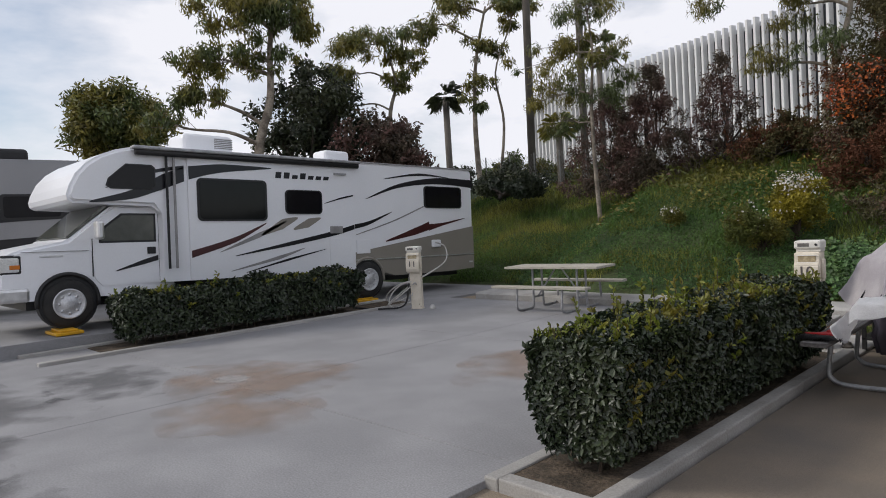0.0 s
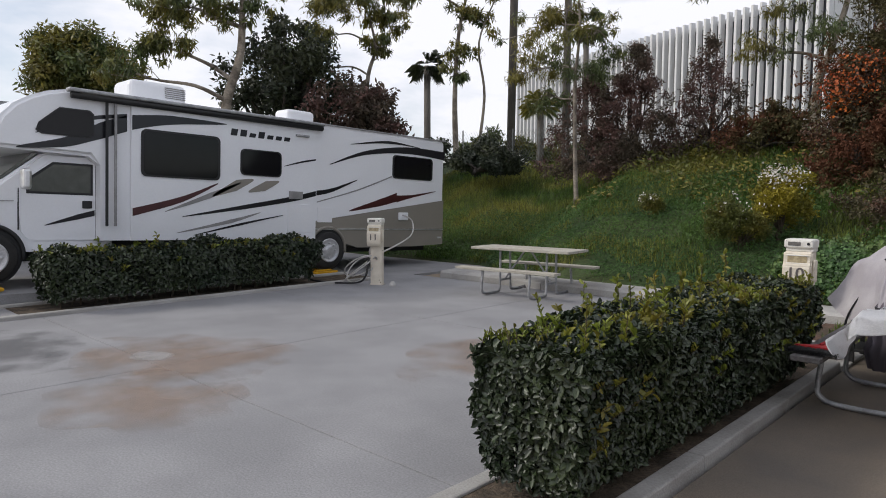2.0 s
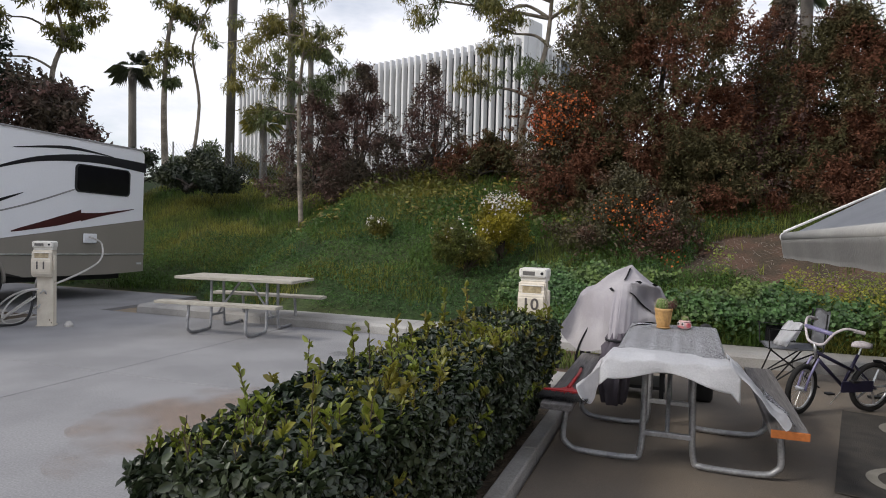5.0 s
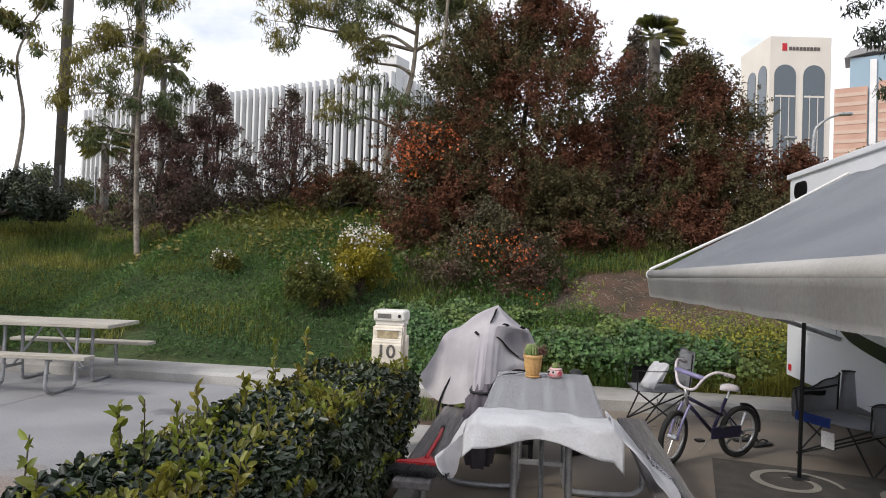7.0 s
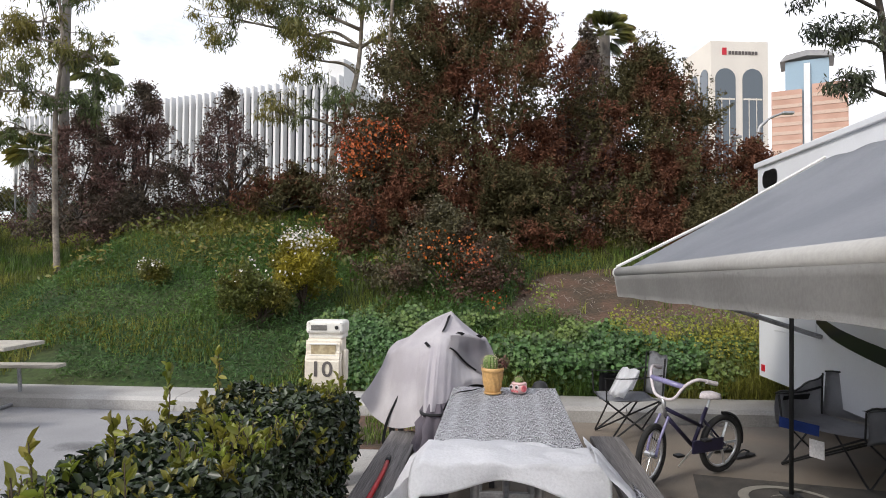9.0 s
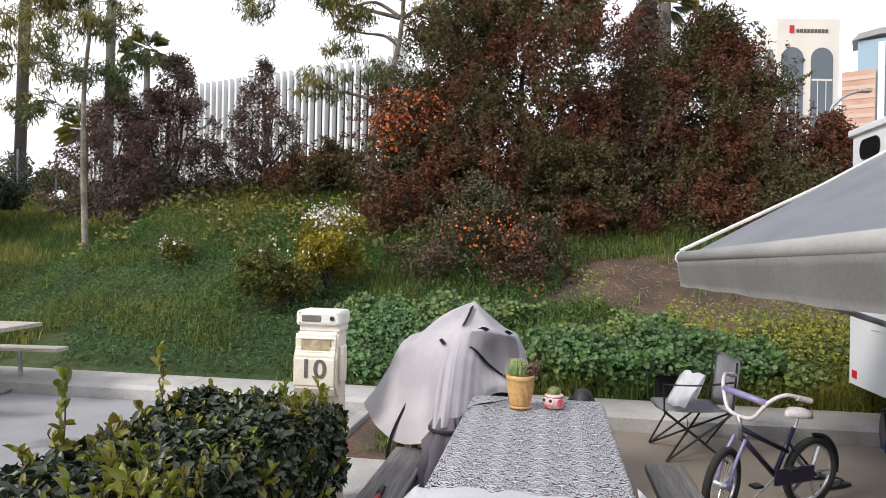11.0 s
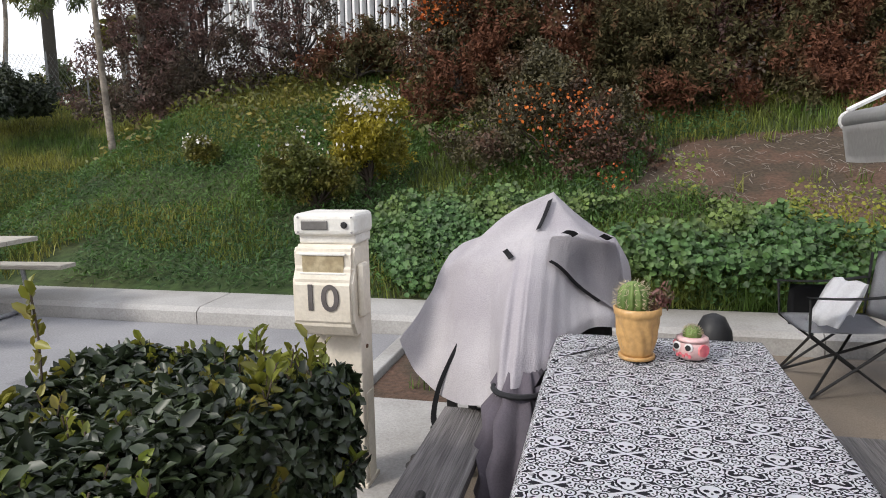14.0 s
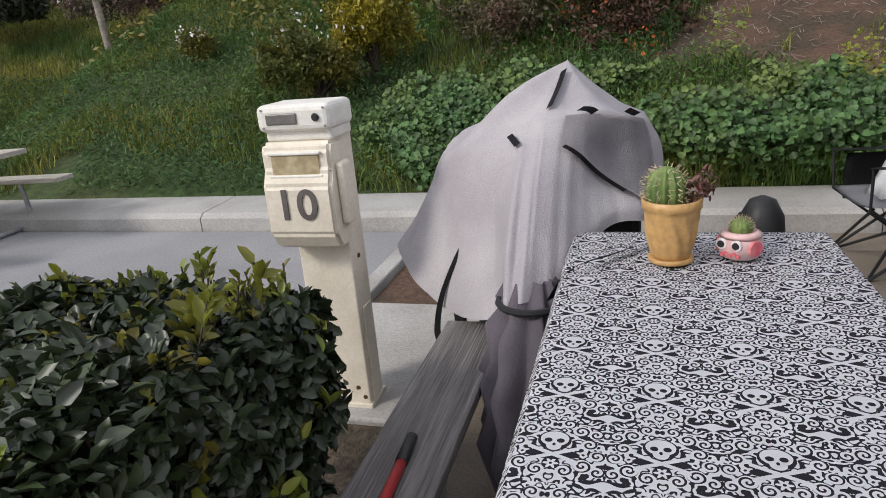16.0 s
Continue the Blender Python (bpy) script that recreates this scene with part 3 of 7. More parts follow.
    # a few long unclipped shoots along the top
    for x, y, hh in ((-0.30, 1.45, 0.24), (-0.27, 0.85, 0.26), (-0.16, 0.25, 0.15), (-0.22, -0.6, 0.2)):
        if seed != 3:
            break
        tube(bm, smoothed([(x, y, z1 - 0.1), (x + 0.01, y, z1 + hh * 0.5), (x - 0.01, y + 0.01, z1 + hh)], 4), 0.0028, 4)
        for q in range(26):
            t, a = q / 25, rng.uniform(0, 6.28)
            TP.append((x + 0.005 * math.cos(a), y + 0.005 * math.sin(a), z1 + hh * t))
            TN.append((math.cos(a), math.sin(a), 0.4))
    tagged(part("shoot", bm, M["twig"], h, "thin green shoots"), kind="stuff")
    leaf_mesh("young_leaves", SP, SN, L * 0.72, L * 0.36, M["sprout"], h, "yellow-green young leaves", spread=0.2, up=1.6, rng=rng)
    leaf_mesh("shoot_leaves", TP, TN, L * 1.1, L * 0.5, M["sprout"], h, "yellow-green leaves on the tall shoots", spread=0.2, up=1.6, rng=rng)
    return h


hedge("hedge", "clipped dark green box hedge in a kerbed planter", -0.62, 0.06, 2.0, 5.80, 0.13, 0.862, 66000, 0.042, 3, 760)
hedge("hedge", "clipped dark green hedge beside the motorhome", -9.0, -8.2, 2.2, 6.6, 0.14, 0.80, 22000, 0.06, 5, 160)
h3 = thing("planter_bed_far", "soil strip under the hedge beside the motorhome", "planter bed", kind="structure")
part("soil", bx(-9.05, -8.1, 1.9, 7.9, -0.1, 0.012), M["soil"], h3)
part("kerbstone", bx(-8.12, -8.0, 1.0, 7.9, -0.1, 0.05, 0.012), M["kerb"], h3)
part("kerbstone", bx(-9.17, -9.06, 1.0, 7.9, -0.1, 0.05, 0.012), M["kerb"], h3)


# ---- plants on the slope ----
def spread_on_hill(n, x0, x1, y0, y1, seed, keep=None):
    rng = np.random.default_rng(seed)
    xy = np.stack([rng.uniform(x0, x1, n), rng.uniform(y0, y1, n)], 1)
    if keep:
        xy = xy[[keep(a, b) for a, b in xy]]
    t = np.array([toe(a) for a in xy[:, 0]])
    xy = xy[xy[:, 1] > t + 0.08]
    return np.column_stack([xy, hills(xy) - 0.01]), rng


def bare(x, y):
    return ((x - 3.3) / 2.5) ** 2 + ((y - 12.0) / 1.1) ** 2 < 0.9 + 0.5 * noise.noise((x * 1.5, y * 1.5, 0))


g1, r1 = spread_on_hill(170000, -16, 9, 9.35, 19, 11, lambda x, y: (not bare(x, y) or noise.noise((x * 2.6, y * 2.6, 6)) > 0.5) and (x > -1.5 or y > 12.6 or noise.noise((x * 0.8, y * 0.9, 21)) > 0.05) and noise.noise((x * 0.45, y * 0.6, 1)) > -0.75 and (x + 1.9) ** 2 + (y - 11.4) ** 2 > 0.2 and (x + 2.45) ** 2 + (y - 10.9) ** 2 > 0.25)
tagged(blade_mesh("grass", g1, 0.16, 0.011, M["grass"], lean=0.65, rng=r1), "long uneven green grass on the embankment", "grass", kind="stuff")
g2, r2 = spread_on_hill(150000, -15, 2.5, 9.38, 14.5, 12, lambda x, y: noise.noise((x * 0.5, y * 0.5, 7)) > -0.45 and not bare(x, y))
tagged(leaf_mesh("ground_cover", g2 + np.array((0, 0, 1)) * r2.uniform(0.02, 0.2, (len(g2), 1)), np.tile((0, -0.3, 1.0), (len(g2), 1)), 0.062, 0.015, M["grass_dark"], spread=0.7, up=0.4, rng=r2, simple=True), "dark green low ground cover on the embankment", "ground cover", kind="stuff")
g3, r3 = spread_on_hill(56000, -1.6, 9, 9.42, 10.9, 13, lambda x, y: noise.noise((x * 0.8, y * 0.9, 4)) > -0.12)
hh3 = np.array([0.22 + 0.16 * noise.noise((p[0] * 0.9, p[1] * 1.1, 2)) + 0.16 * noise.noise((p[0] * 2.6, p[1] * 2.6, 5)) + (0.20 if 0.4 < p[0] < 3.2 and p[1] < 10.3 else 0.04) for p in g3])[:, None]
tagged(leaf_mesh("mallow", g3 + np.array((0, -0.15, 1)) * hh3 * r3.uniform(0.15, 1, (len(g3), 1)), np.tile((0, -0.7, 0.8), (len(g3), 1)), 0.05, 0.052, M["mallow"], spread=0.5, rng=r3), "broad-leaved green mallow weeds along the kerb", "weeds", kind="stuff")
g4, r4 = spread_on_hill(24000, 1.2, 9, 9.7, 11.5, 14, lambda x, y: noise.noise((x * 1.1, y * 1.1, 9)) > 0.35 - 0.22 * min(2.5, max(0, x - 1.0)) and not bare(x, y + 0.35))
tagged(leaf_mesh("yellow_weeds", g4 + np.array((0, 0, 1)) * r4.uniform(0.25, 0.62, (len(g4), 1)), np.tile((0, -0.6, 0.8), (len(g4), 1)), 0.034, 0.026, M["yellowweed"], spread=0.6, rng=r4, simple=True), "yellow-green flowering weeds on the slope", "weeds", kind="stuff")
g5, r5 = spread_on_hill(26000, 0.3, 6, 9.36, 10.1, 15)
g5[:, 1] -= 0.02
tagged(blade_mesh("kerb_grass", g5, 0.21, 0.008, M["grass"], lean=1.1, rng=r5), "tall lush grass hanging over the back kerb", "grass", kind="stuff")
g6, r6 = spread_on_hill(5500, -7, -0.6, 12.6, 17.5, 16, lambda x, y: noise.noise((x * 0.7, y * 0.7, 11)) > 0.0)
tagged(leaf_mesh("olive_weeds", g6 + np.array((0, 0, 1)) * r6.uniform(0.05, 0.4, (len(g6), 1)), np.tile((0, -0.4, 1), (len(g6), 1)), 0.10, 0.05, M["shrub"], spread=0.8, rng=r6, simple=True), "olive and yellow scrub on the upper slope", "weeds", kind="stuff")
P7 = np.column_stack([np.random.default_rng(17).uniform(-0.55, 0.1, 900), np.random.default_rng(18).uniform(7.7, 8.7, 900), np.full(900, 0.008)])
P7 = P7[[noise.noise((p[0] * 3, p[1] * 3, 5)) > 0.02 for p in P7]]
tagged(blade_mesh("weed_tufts", P7, 0.07, 0.008, M["grass"], lean=0.6), "sparse weeds growing through the dirt strip", "weeds", kind="stuff")
# dry sticks on the bare patch
bm = bmesh.new()
rs = np.random.default_rng(19)
for k in range(620):
    x, y = rs.uniform(1.0, 5.8), rs.uniform(11.0, 13.0)
    a = rs.uniform(0, 3.14)
    z = hill(x, y) + 0.05
    l = rs.uniform(0.03, 0.13)
    tube(bm, [(x, y, z), (x + l * math.cos(a), y + l * math.sin(a), hill(x + l * math.cos(a), y + l * math.sin(a)) + 0.06)], 0.0028, 4)
tagged(part("dry_sticks", bm, M["stick"]), "grey dry sticks scattered on the bare patch", "sticks", kind="stuff")


# ---- shrubs and trees ----
def clumps(c, size, n, seed):
    rng = np.random.default_rng(seed)
    C, R = [], []
    for k in range(n):
        d = rng.normal(0, 1, 3)
        d /= np.linalg.norm(d)
        q = rng.uniform(0.2, 0.85)
        C.append((c[0] + d[0] * size[0] * q, c[1] + d[1] * size[1] * q, c[2] + d[2] * size[2] * q))
        R.append(min(size) * rng.uniform(0.28, 0.5))
    return C, R


def limbs(bm, base, tips, r0, seed, fork=0.45, wav=0.12, seg=7):
    """Branches from one base that part on the way to their tips."""
    rng = np.random.default_rng(seed)
    b = Vector(base)
    mean = sum((Vector(t) for t in tips), Vector()) / len(tips)
    f = b + (mean - b) * fork
    trunk = smoothed([b, b + (f - b) * 0.5 + Vector(rng.normal(0, wav * 0.5, 3)), f], 5)
    tube(bm, trunk, [r0 * (1 - 0.4 * i / (len(trunk) - 1)) for i in range(len(trunk))], seg + 1)
    for t in tips:
        t = Vector(t)
        s = f - (f - b) * rng.uniform(0, 0.35)
        L = (t - s).length
        pts = smoothed([s, s + (t - s) * 0.4 + Vector(rng.normal(0, wav * L * 0.5, 3)), s + (t - s) * 0.75 + Vector(rng.normal(0, wav * L * 0.4, 3)), t], 4)
        tube(bm, pts, [r0 * 0.55 * (1 - 0.85 * i / (len(pts) - 1)) for i in range(len(pts))], seg - 1)


def sprays(n, C, R, rng, twigs=11):
    """Leaf places along thin twigs that leave each clump outwards and up."""
    C, R = np.array([tuple(c) for c in C]), np.array(R)
    mid = C.mean(0)
    ci = np.repeat(np.arange(len(C)), twigs)
    out = C[ci] - mid
    out[:, 2] *= 0.3
    out /= np.linalg.norm(out, axis=1, keepdims=True) + 1e-6
    D = out * 0.7 + rng.normal(0, 0.62, out.shape) + np.array((0, 0, 0.75))
    D /= np.linalg.norm(D, axis=1, keepdims=True)
    Lt = R[ci] * rng.uniform(0.9, 2.1, len(ci))
    S = C[ci] + rng.normal(0, 0.45, D.shape) * R[ci][:, None] - D * Lt[:, None] * 0.4
    k = rng.choice(len(ci), n, p=Lt / Lt.sum())
    t = rng.uniform(0, 1, n)
    P = S[k] + D[k] * (Lt[k] * t)[:, None] + rng.normal(0, 0.045, (n, 3)) * (1.25 - t)[:, None]
    return P, D[k] * 0.4 + rng.normal(0, 0.8, (n, 3))


def tree(name, label, base, cl, nleaf, L, W, leafm, barkm, r0, seed, droop=0.5, fork=0.4, cat="tree", spread=0.9, shell=0.9, squash=1.0, wav=0.12, extra=None, spray=None):
    """Trunk and limbs that reach each clump, and a crown of loose leaves in those clumps."""
    b = Vector(base)
    t = thing(name, label, cat, pose(*base))
    C = [Vector(c) - b for c, _ in cl]
    R = [r for _, r in cl]
    bm = bmesh.new()
    tips = C if len(C) < 16 else C[:: max(1, len(C) // 14)]
    limbs(bm, (0, 0, -0.1), tips, r0, seed, fork, wav)
    part("trunk", bm, M[barkm], t, smooth=True)
    rng = np.random.default_rng(seed)
    if spray is None:
        spray = leafm in ("redleaf", "purpleleaf", "berryleaf", "daisy", "shrub")
    P, N = sprays(nleaf, C, R, rng) if spray else ball_points(nleaf, C, R, squash, shell, rng)
    leaf_mesh("crown", P, N, L, W, M[leafm], t, spread=spread, droop=droop, rng=rng, simple=True)
    if extra:
        em, n, ec, er, eL = extra
        P, N = ball_points(n, [Vector(c) - b for c in ec], er, 1.0, 0.5, rng)
        leaf_mesh("blossom", P, N, eL, eL * 0.8, M[em], t, spread=0.8, rng=rng)
    return t


def cl(c, size, n, seed):
    return list(zip(*clumps(c, size, n, seed)))


def cone(x, y, z0, z1, r, n, seed, k=1.25, cr=0.32):
    rng = np.random.default_rng(seed)
    out = []
    for _ in range(n):
        t = rng.uniform(0, 1) ** 1.25
        a = rng.uniform(0, 6.283)
        q = r * (1 - t ** k) * rng.uniform(0.12, 1.0) ** 0.6
        out.append(((x + q * math.cos(a), y + 0.7 * q * math.sin(a), z0 + (z1 - z0) * t), cr * rng.uniform(0.6, 1.35) * (1.1 - 0.5 * t)))
    return out


# big bronze trees in the middle of the slope
# Last cone: a low skirt of leaves added for the shade beneath the crown.
tree("plum_tree", "tall dense bronze-brown tree on the slope", (0.5, 15.2, 2.1), cone(0.55, 15.2, 2.3, 7.4, 2.75, 280, 1, 2.6, 0.44) + cone(-0.6, 15.3, 2.3, 7.0, 2.1, 130, 2, 2.2, 0.42) + cone(1.3, 14.5, 2.0, 3.6, 1.7, 80, 201, 1.6, 0.34), 235000, 0.075, 0.030, "redleaf", "darkbark", 0.14, 21)
# Last three cones: added low skirts, dark leaves in place of shaded grass.
tree("plum_tree", "bronze-red tree with brown-green foliage near the trailer", (4.4, 16.2, 2.2), cone(4.0, 16.2, 2.2, 6.1, 2.0, 240, 4, 2.4, 0.44) + cone(3.9, 15.3, 2.0, 3.8, 1.9, 80, 202, 1.6, 0.34) + cone(3.3, 14.6, 1.75, 3.0, 1.9, 60, 203, 1.4, 0.3) + cone(5.0, 14.8, 1.85, 3.0, 1.6, 50, 204, 1.4, 0.3), 180000, 0.075, 0.030, "redleaf", "darkbark", 0.12, 22)
tree("plum_shrub", "dark plum shrub at the top of the slope", (6.4, 16.0, 2.2), cone(6.2, 16.2, 2.4, 4.1, 1.7, 50, 6), 20000, 0.08, 0.032, "redleaf", "darkbark", 0.08, 23, cat="shrub")
tree("plum_tree", "sparse plum-leaved tree between the palms", (2.9, 17.0, 2.4), cone(2.9, 17.0, 3.0, 6.9, 1.0, 80, 7, 2.2, 0.28), 22000, 0.08, 0.032, "purpleleaf", "darkbark", 0.08, 24)
tree("plum_shrub", "bronze shrub under the tall tree", (-1.0, 13.9, 1.6), cone(-0.8, 13.9, 1.8, 3.6, 1.6, 60, 8), 26000, 0.075, 0.030, "redleaf", "darkbark", 0.06, 25, cat="shrub")
# Added filler: its dark leaves stand in for shade below the crowns.
tree("plum_shrub", "added dark shrub standing in for the shade between the bronze trees", (2.6, 15.6, 2.0), cone(2.6, 15.6, 2.1, 4.6, 1.9, 90, 88, 1.7, 0.4), 38000, 0.08, 0.032, "purpleleaf", "darkbark", 0.06, 98, cat="shrub")
# plum trees before the white building
tree("plum_shrub", "sparse dark plum tree with thin stems", (-7.0, 16.0, 2.5), cone(-7.0, 16.0, 2.3, 5.6, 1.5, 150, 9, 1.9, 0.20), 22000, 0.085, 0.03, "purpleleaf", "darkbark", 0.06, 26, cat="shrub")
tree("plum_shrub", "sparse dark plum tree with thin stems", (-8.5, 16.0, 2.5), cone(-8.4, 16.0, 2.3, 5.0, 1.6, 140, 12, 1.9, 0.20), 21000, 0.085, 0.03, "purpleleaf", "darkbark", 0.06, 27, cat="shrub")
tree("plum_shrub", "slender plum tree before the white building", (-5.2, 16.6, 2.8), cone(-5.3, 16.6, 2.9, 5.7, 1.15, 90, 13, 1.9, 0.18), 9500, 0.085, 0.03, "purpleleaf", "darkbark", 0.06, 28, cat="shrub")
tree("plum_shrub", "low bronze shrub on the crest", (-4.0, 16.2, 2.7), cone(-3.6, 16.2, 2.8, 3.7, 1.3, 30, 14), 9000, 0.10, 0.04, "redleaf", "darkbark", 0.05, 29, cat="shrub")
tree("berry_bush", "orange-berried bush against the bronze tree", (-1.35, 14.0, 1.8), cone(-1.35, 14.0, 2.6, 4.1, 0.8, 40, 15), 10000, 0.07, 0.035, "berryleaf", "darkbark", 0.05, 30, cat="bush", extra=("orange", 700, [(-1.5, 13.7, 3.75), (-1.15, 13.7, 3.85), (-1.7, 13.7, 3.55)], [0.52, 0.45, 0.42], 0.05))
tree("berry_bush", "low brown-green bush with red berries on the slope", (0.1, 12.1, 1.1), cone(0.0, 12.4, 1.15, 2.5, 1.5, 80, 16, 1.7, 0.24), 26000, 0.055, 0.026, "berryleaf", "twig", 0.03, 31, cat="bush", extra=("orange", 260, [(0.3, 11.6, 1.75), (0.85, 11.4, 1.1), (-0.2, 11.7, 1.9), (0.6, 11.5, 1.8)], [0.4, 0.2, 0.3, 0.3], 0.04))
# daisy bushes
def daisy_bush(label, x, y, w, h, seed, nf, leafm, topw):
    z = hill(x, y)
    C = cl((x, y, z + h * 0.52), (w, w * 0.8, h * 0.42), 40, seed)
    C = [(c, r * 0.62) for c, r in C]
    fl = [(x + topw * math.cos(k) * 0.6, y - 0.1, z + h * 0.82) for k in range(5)]
    tree("daisy_bush", label, (x, y, z), C, 14000, 0.05, 0.022, leafm, "twig", 0.03, seed, droop=-0.5, cat="bush", extra=("petal", nf, fl, [topw * 0.6] * 5, 0.04))


daisy_bush("rounded yellow-green bush topped with white daisies", -1.9, 11.45, 0.55, 1.30, 41, 280, "daisy", 0.36)
daisy_bush("olive bush with a few pale flowers", -2.45, 11.0, 0.66, 0.95, 42, 40, "shrub", 0.5)
daisy_bush("small bush with a white flower head", -4.65, 12.2, 0.26, 0.42, 43, 110, "shrub", 0.18)

# the pale-stemmed gum on the slope
def gum(name, label, base, trunkpts, tips, nleaf, seed, r0, leaf="euc", L=0.16, W=0.03, cr=0.6, bark="bark"):
    t = thing(name, label, "tree", pose(*base))
    b = Vector(base)
    bm = bmesh.new()
    tp = smoothed([Vector(p) - b for p in trunkpts], 6)
    tube(bm, tp, [r0 * (1 - 0.7 * i / (len(tp) - 1)) for i in range(len(tp))], 9)
    rng = np.random.default_rng(seed)
    C, R = [], []
    for (c, r) in tips:
        c = Vector(c) - b
        lower = [q for q in tp if q.z < c.z - 0.25 * (c - q).length * 0.6] or tp[:1]
        s = min(lower, key=lambda q: (q - c).length)
        d = (c - s).length
        pts = smoothed([s, s + (c - s) * 0.35 + Vector((0, 0, 0.05 * d)) + Vector(rng.normal(0, 0.06 * d, 3)), s + (c - s) * 0.7 + Vector(rng.normal(0, 0.07 * d, 3)), c], 5)
        tube(bm, pts, [max(0.012, r0 * 0.42 * (1 - 0.8 * i / (len(pts) - 1))) for i in range(len(pts))], 6)
        for k in range(11):
            a = Vector(rng.normal(0, r * 0.56, 3))
            a.z *= 0.6
            e = c + a
            q = pts[int(len(pts) * rng.uniform(0.55, 0.98))]
            tube(bm, [q, (q + e) / 2 + Vector(rng.normal(0, 0.08, 3)), e], [0.014, 0.01, 0.005], 4)
            C.append(e)
            R.append(r * rng.uniform(0.25, 0.62))
    part("trunk", bm, M[bark], t, smooth=True)
    P, N = ball_points(int(nleaf * 0.85), C, R, 0.75, 0.95, rng)
    N[:, 2] *= 0.3
    leaf_mesh("crown", P, N, L, W, M[leaf], t, droop=1.9, spread=0.5, rng=rng, simple=True)
    return t


gum("gum_tree", "young gum tree with a pale bare stem on the slope", (-7.4, 13.8, 1.5), [(-7.4, 13.8, 1.4), (-7.48, 13.8, 3.0), (-7.5, 13.8, 4.5), (-7.4, 13.8, 5.8), (-7.55, 13.8, 7.2)],
    [((-8.3, 13.7, 5.0), 0.8), ((-7.9, 13.9, 6.3), 0.7), ((-6.9, 13.8, 5.6), 0.6), ((-8.6, 13.9, 6.2), 0.6), ((-7.3, 13.7, 7.0), 0.7), ((-7.0, 13.8, 4.6), 0.4), ((-8.5, 13.8, 4.2), 0.45)], 15000, 51, 0.062, L=0.14, W=0.024)
gum("gum_tree", "tall pale-barked gum with forking limbs on the crest", (-3.4, 19.0, 3.0), [(-3.4, 19.0, 3.0), (-3.45, 19, 4.4), (-3.1, 19.0, 5.6), (-2.8, 19.1, 7.0), (-2.7, 19.2, 9.6)],
    [((-4.9, 18.7, 8.6), 1.0), ((-6.2, 18.2, 8.0), 0.9), ((-4.1, 18.9, 7.1), 0.7), ((-2.5, 19.1, 9.0), 1.1), ((-5.6, 18.4, 9.4), 0.9), ((-3.6, 19.0, 10.0), 1.2), ((-1.6, 19.3, 8.0), 0.8), ((-4.6, 18.8, 5.6), 0.6), ((-6.8, 18.2, 9.2), 0.7), ((-3.0, 19.0, 6.0), 0.6), ((-4.4, 18.8, 8.0), 0.9)], 30000, 52, 0.13, L=0.16, W=0.028)
gum("gum_tree", "slim straight gum behind the bronze tree", (-1.8, 17.6, 2.9), [(-1.8, 17.6, 2.9), (-1.85, 17.6, 5.0), (-1.7, 17.6, 7.4), (-1.6, 17.6, 9.6)],
    [((-1.2, 17.6, 8.4), 0.8), ((-2.2, 17.6, 9.0), 0.8), ((-0.8, 17.6, 9.6), 0.9)], 11000, 53, 0.09)
gum("gum_tree", "leaning gum with a flat tufted crown on the crest", (-16.2, 19.0, 3.0), [(-16.2, 19.0, 3.0), (-16.3, 19, 5.5), (-16.1, 19, 8), (-15.6, 19.2, 10.2)],
    [((-17.6, 17.6, 9.6), 0.8), ((-16.6, 18.4, 10.4), 0.9), ((-15.4, 19.5, 8.6), 0.7), ((-14.9, 19.9, 10.3), 0.8), ((-16.1, 19.0, 7.2), 0.6), ((-16.0, 19.0, 6.4), 0.4)], 8500, 54, 0.13, L=0.2, W=0.05)
gum("gum_tree", "slim second stem beside the leaning gum", (-15.5, 19.4, 3.0), [(-15.5, 19.4, 3.0), (-15.2, 19.5, 5.5), (-15.5, 19.5, 7.6), (-14.8, 19.8, 9.4)], [((-14.8, 19.8, 9.8), 0.6), ((-15.6, 19.4, 8.6), 0.4)], 2600, 55, 0.07, L=0.2, W=0.05)
gum("gum_tree", "large gum with hanging olive foliage behind the motorhome", (-20.8, 11.6, 0.0), [(-20.8, 11.6, 0.0), (-20.7, 11.6, 4.5), (-20.3, 12.0, 6.6), (-20.4, 12.2, 8.6), (-20.2, 12.4, 10.6)],
    [((-21.0, 10.9, 9.9), 1.3), ((-20.0, 12.6, 10.4), 1.3), ((-21.4, 10.3, 8.2), 1.1), ((-21.8, 9.6, 6.8), 0.8), ((-19.6, 13.2, 9.6), 0.9), ((-20.4, 12.0, 8.2), 0.9), ((-20.9, 11.2, 11.0), 1.2), ((-22.4, 8.6, 6.0), 0.7)], 17000, 56, 0.22, L=0.24, W=0.065)
gum("gum_tree", "olive gum with an open crown behind the motorhome", (-20.9, 18.2, 2.0), [(-20.9, 18.2, 2.0), (-20.8, 18.3, 6.4), (-20.6, 18.6, 8.0), (-20.8, 18.3, 9.6)],
    [((-21.4, 17.6, 9.8), 1.2), ((-20.2, 19.0, 9.4), 0.9), ((-22.2, 16.8, 8.6), 0.9), ((-20.4, 18.6, 8.0), 0.6), ((-22.8, 16.0, 7.6), 0.8)], 10000, 57, 0.12, L=0.24, W=0.06)
tree("round_tree", "dense round-headed olive-green tree far off", (-40.6, 13.4, 0.0), [(c, r * 0.7) for c, r in cl((-40.6, 13.4, 8.4), (3.0, 3.1, 3.0), 90, 61)], 34000, 0.34, 0.12, "euc", "darkbark", 0.3, 61)
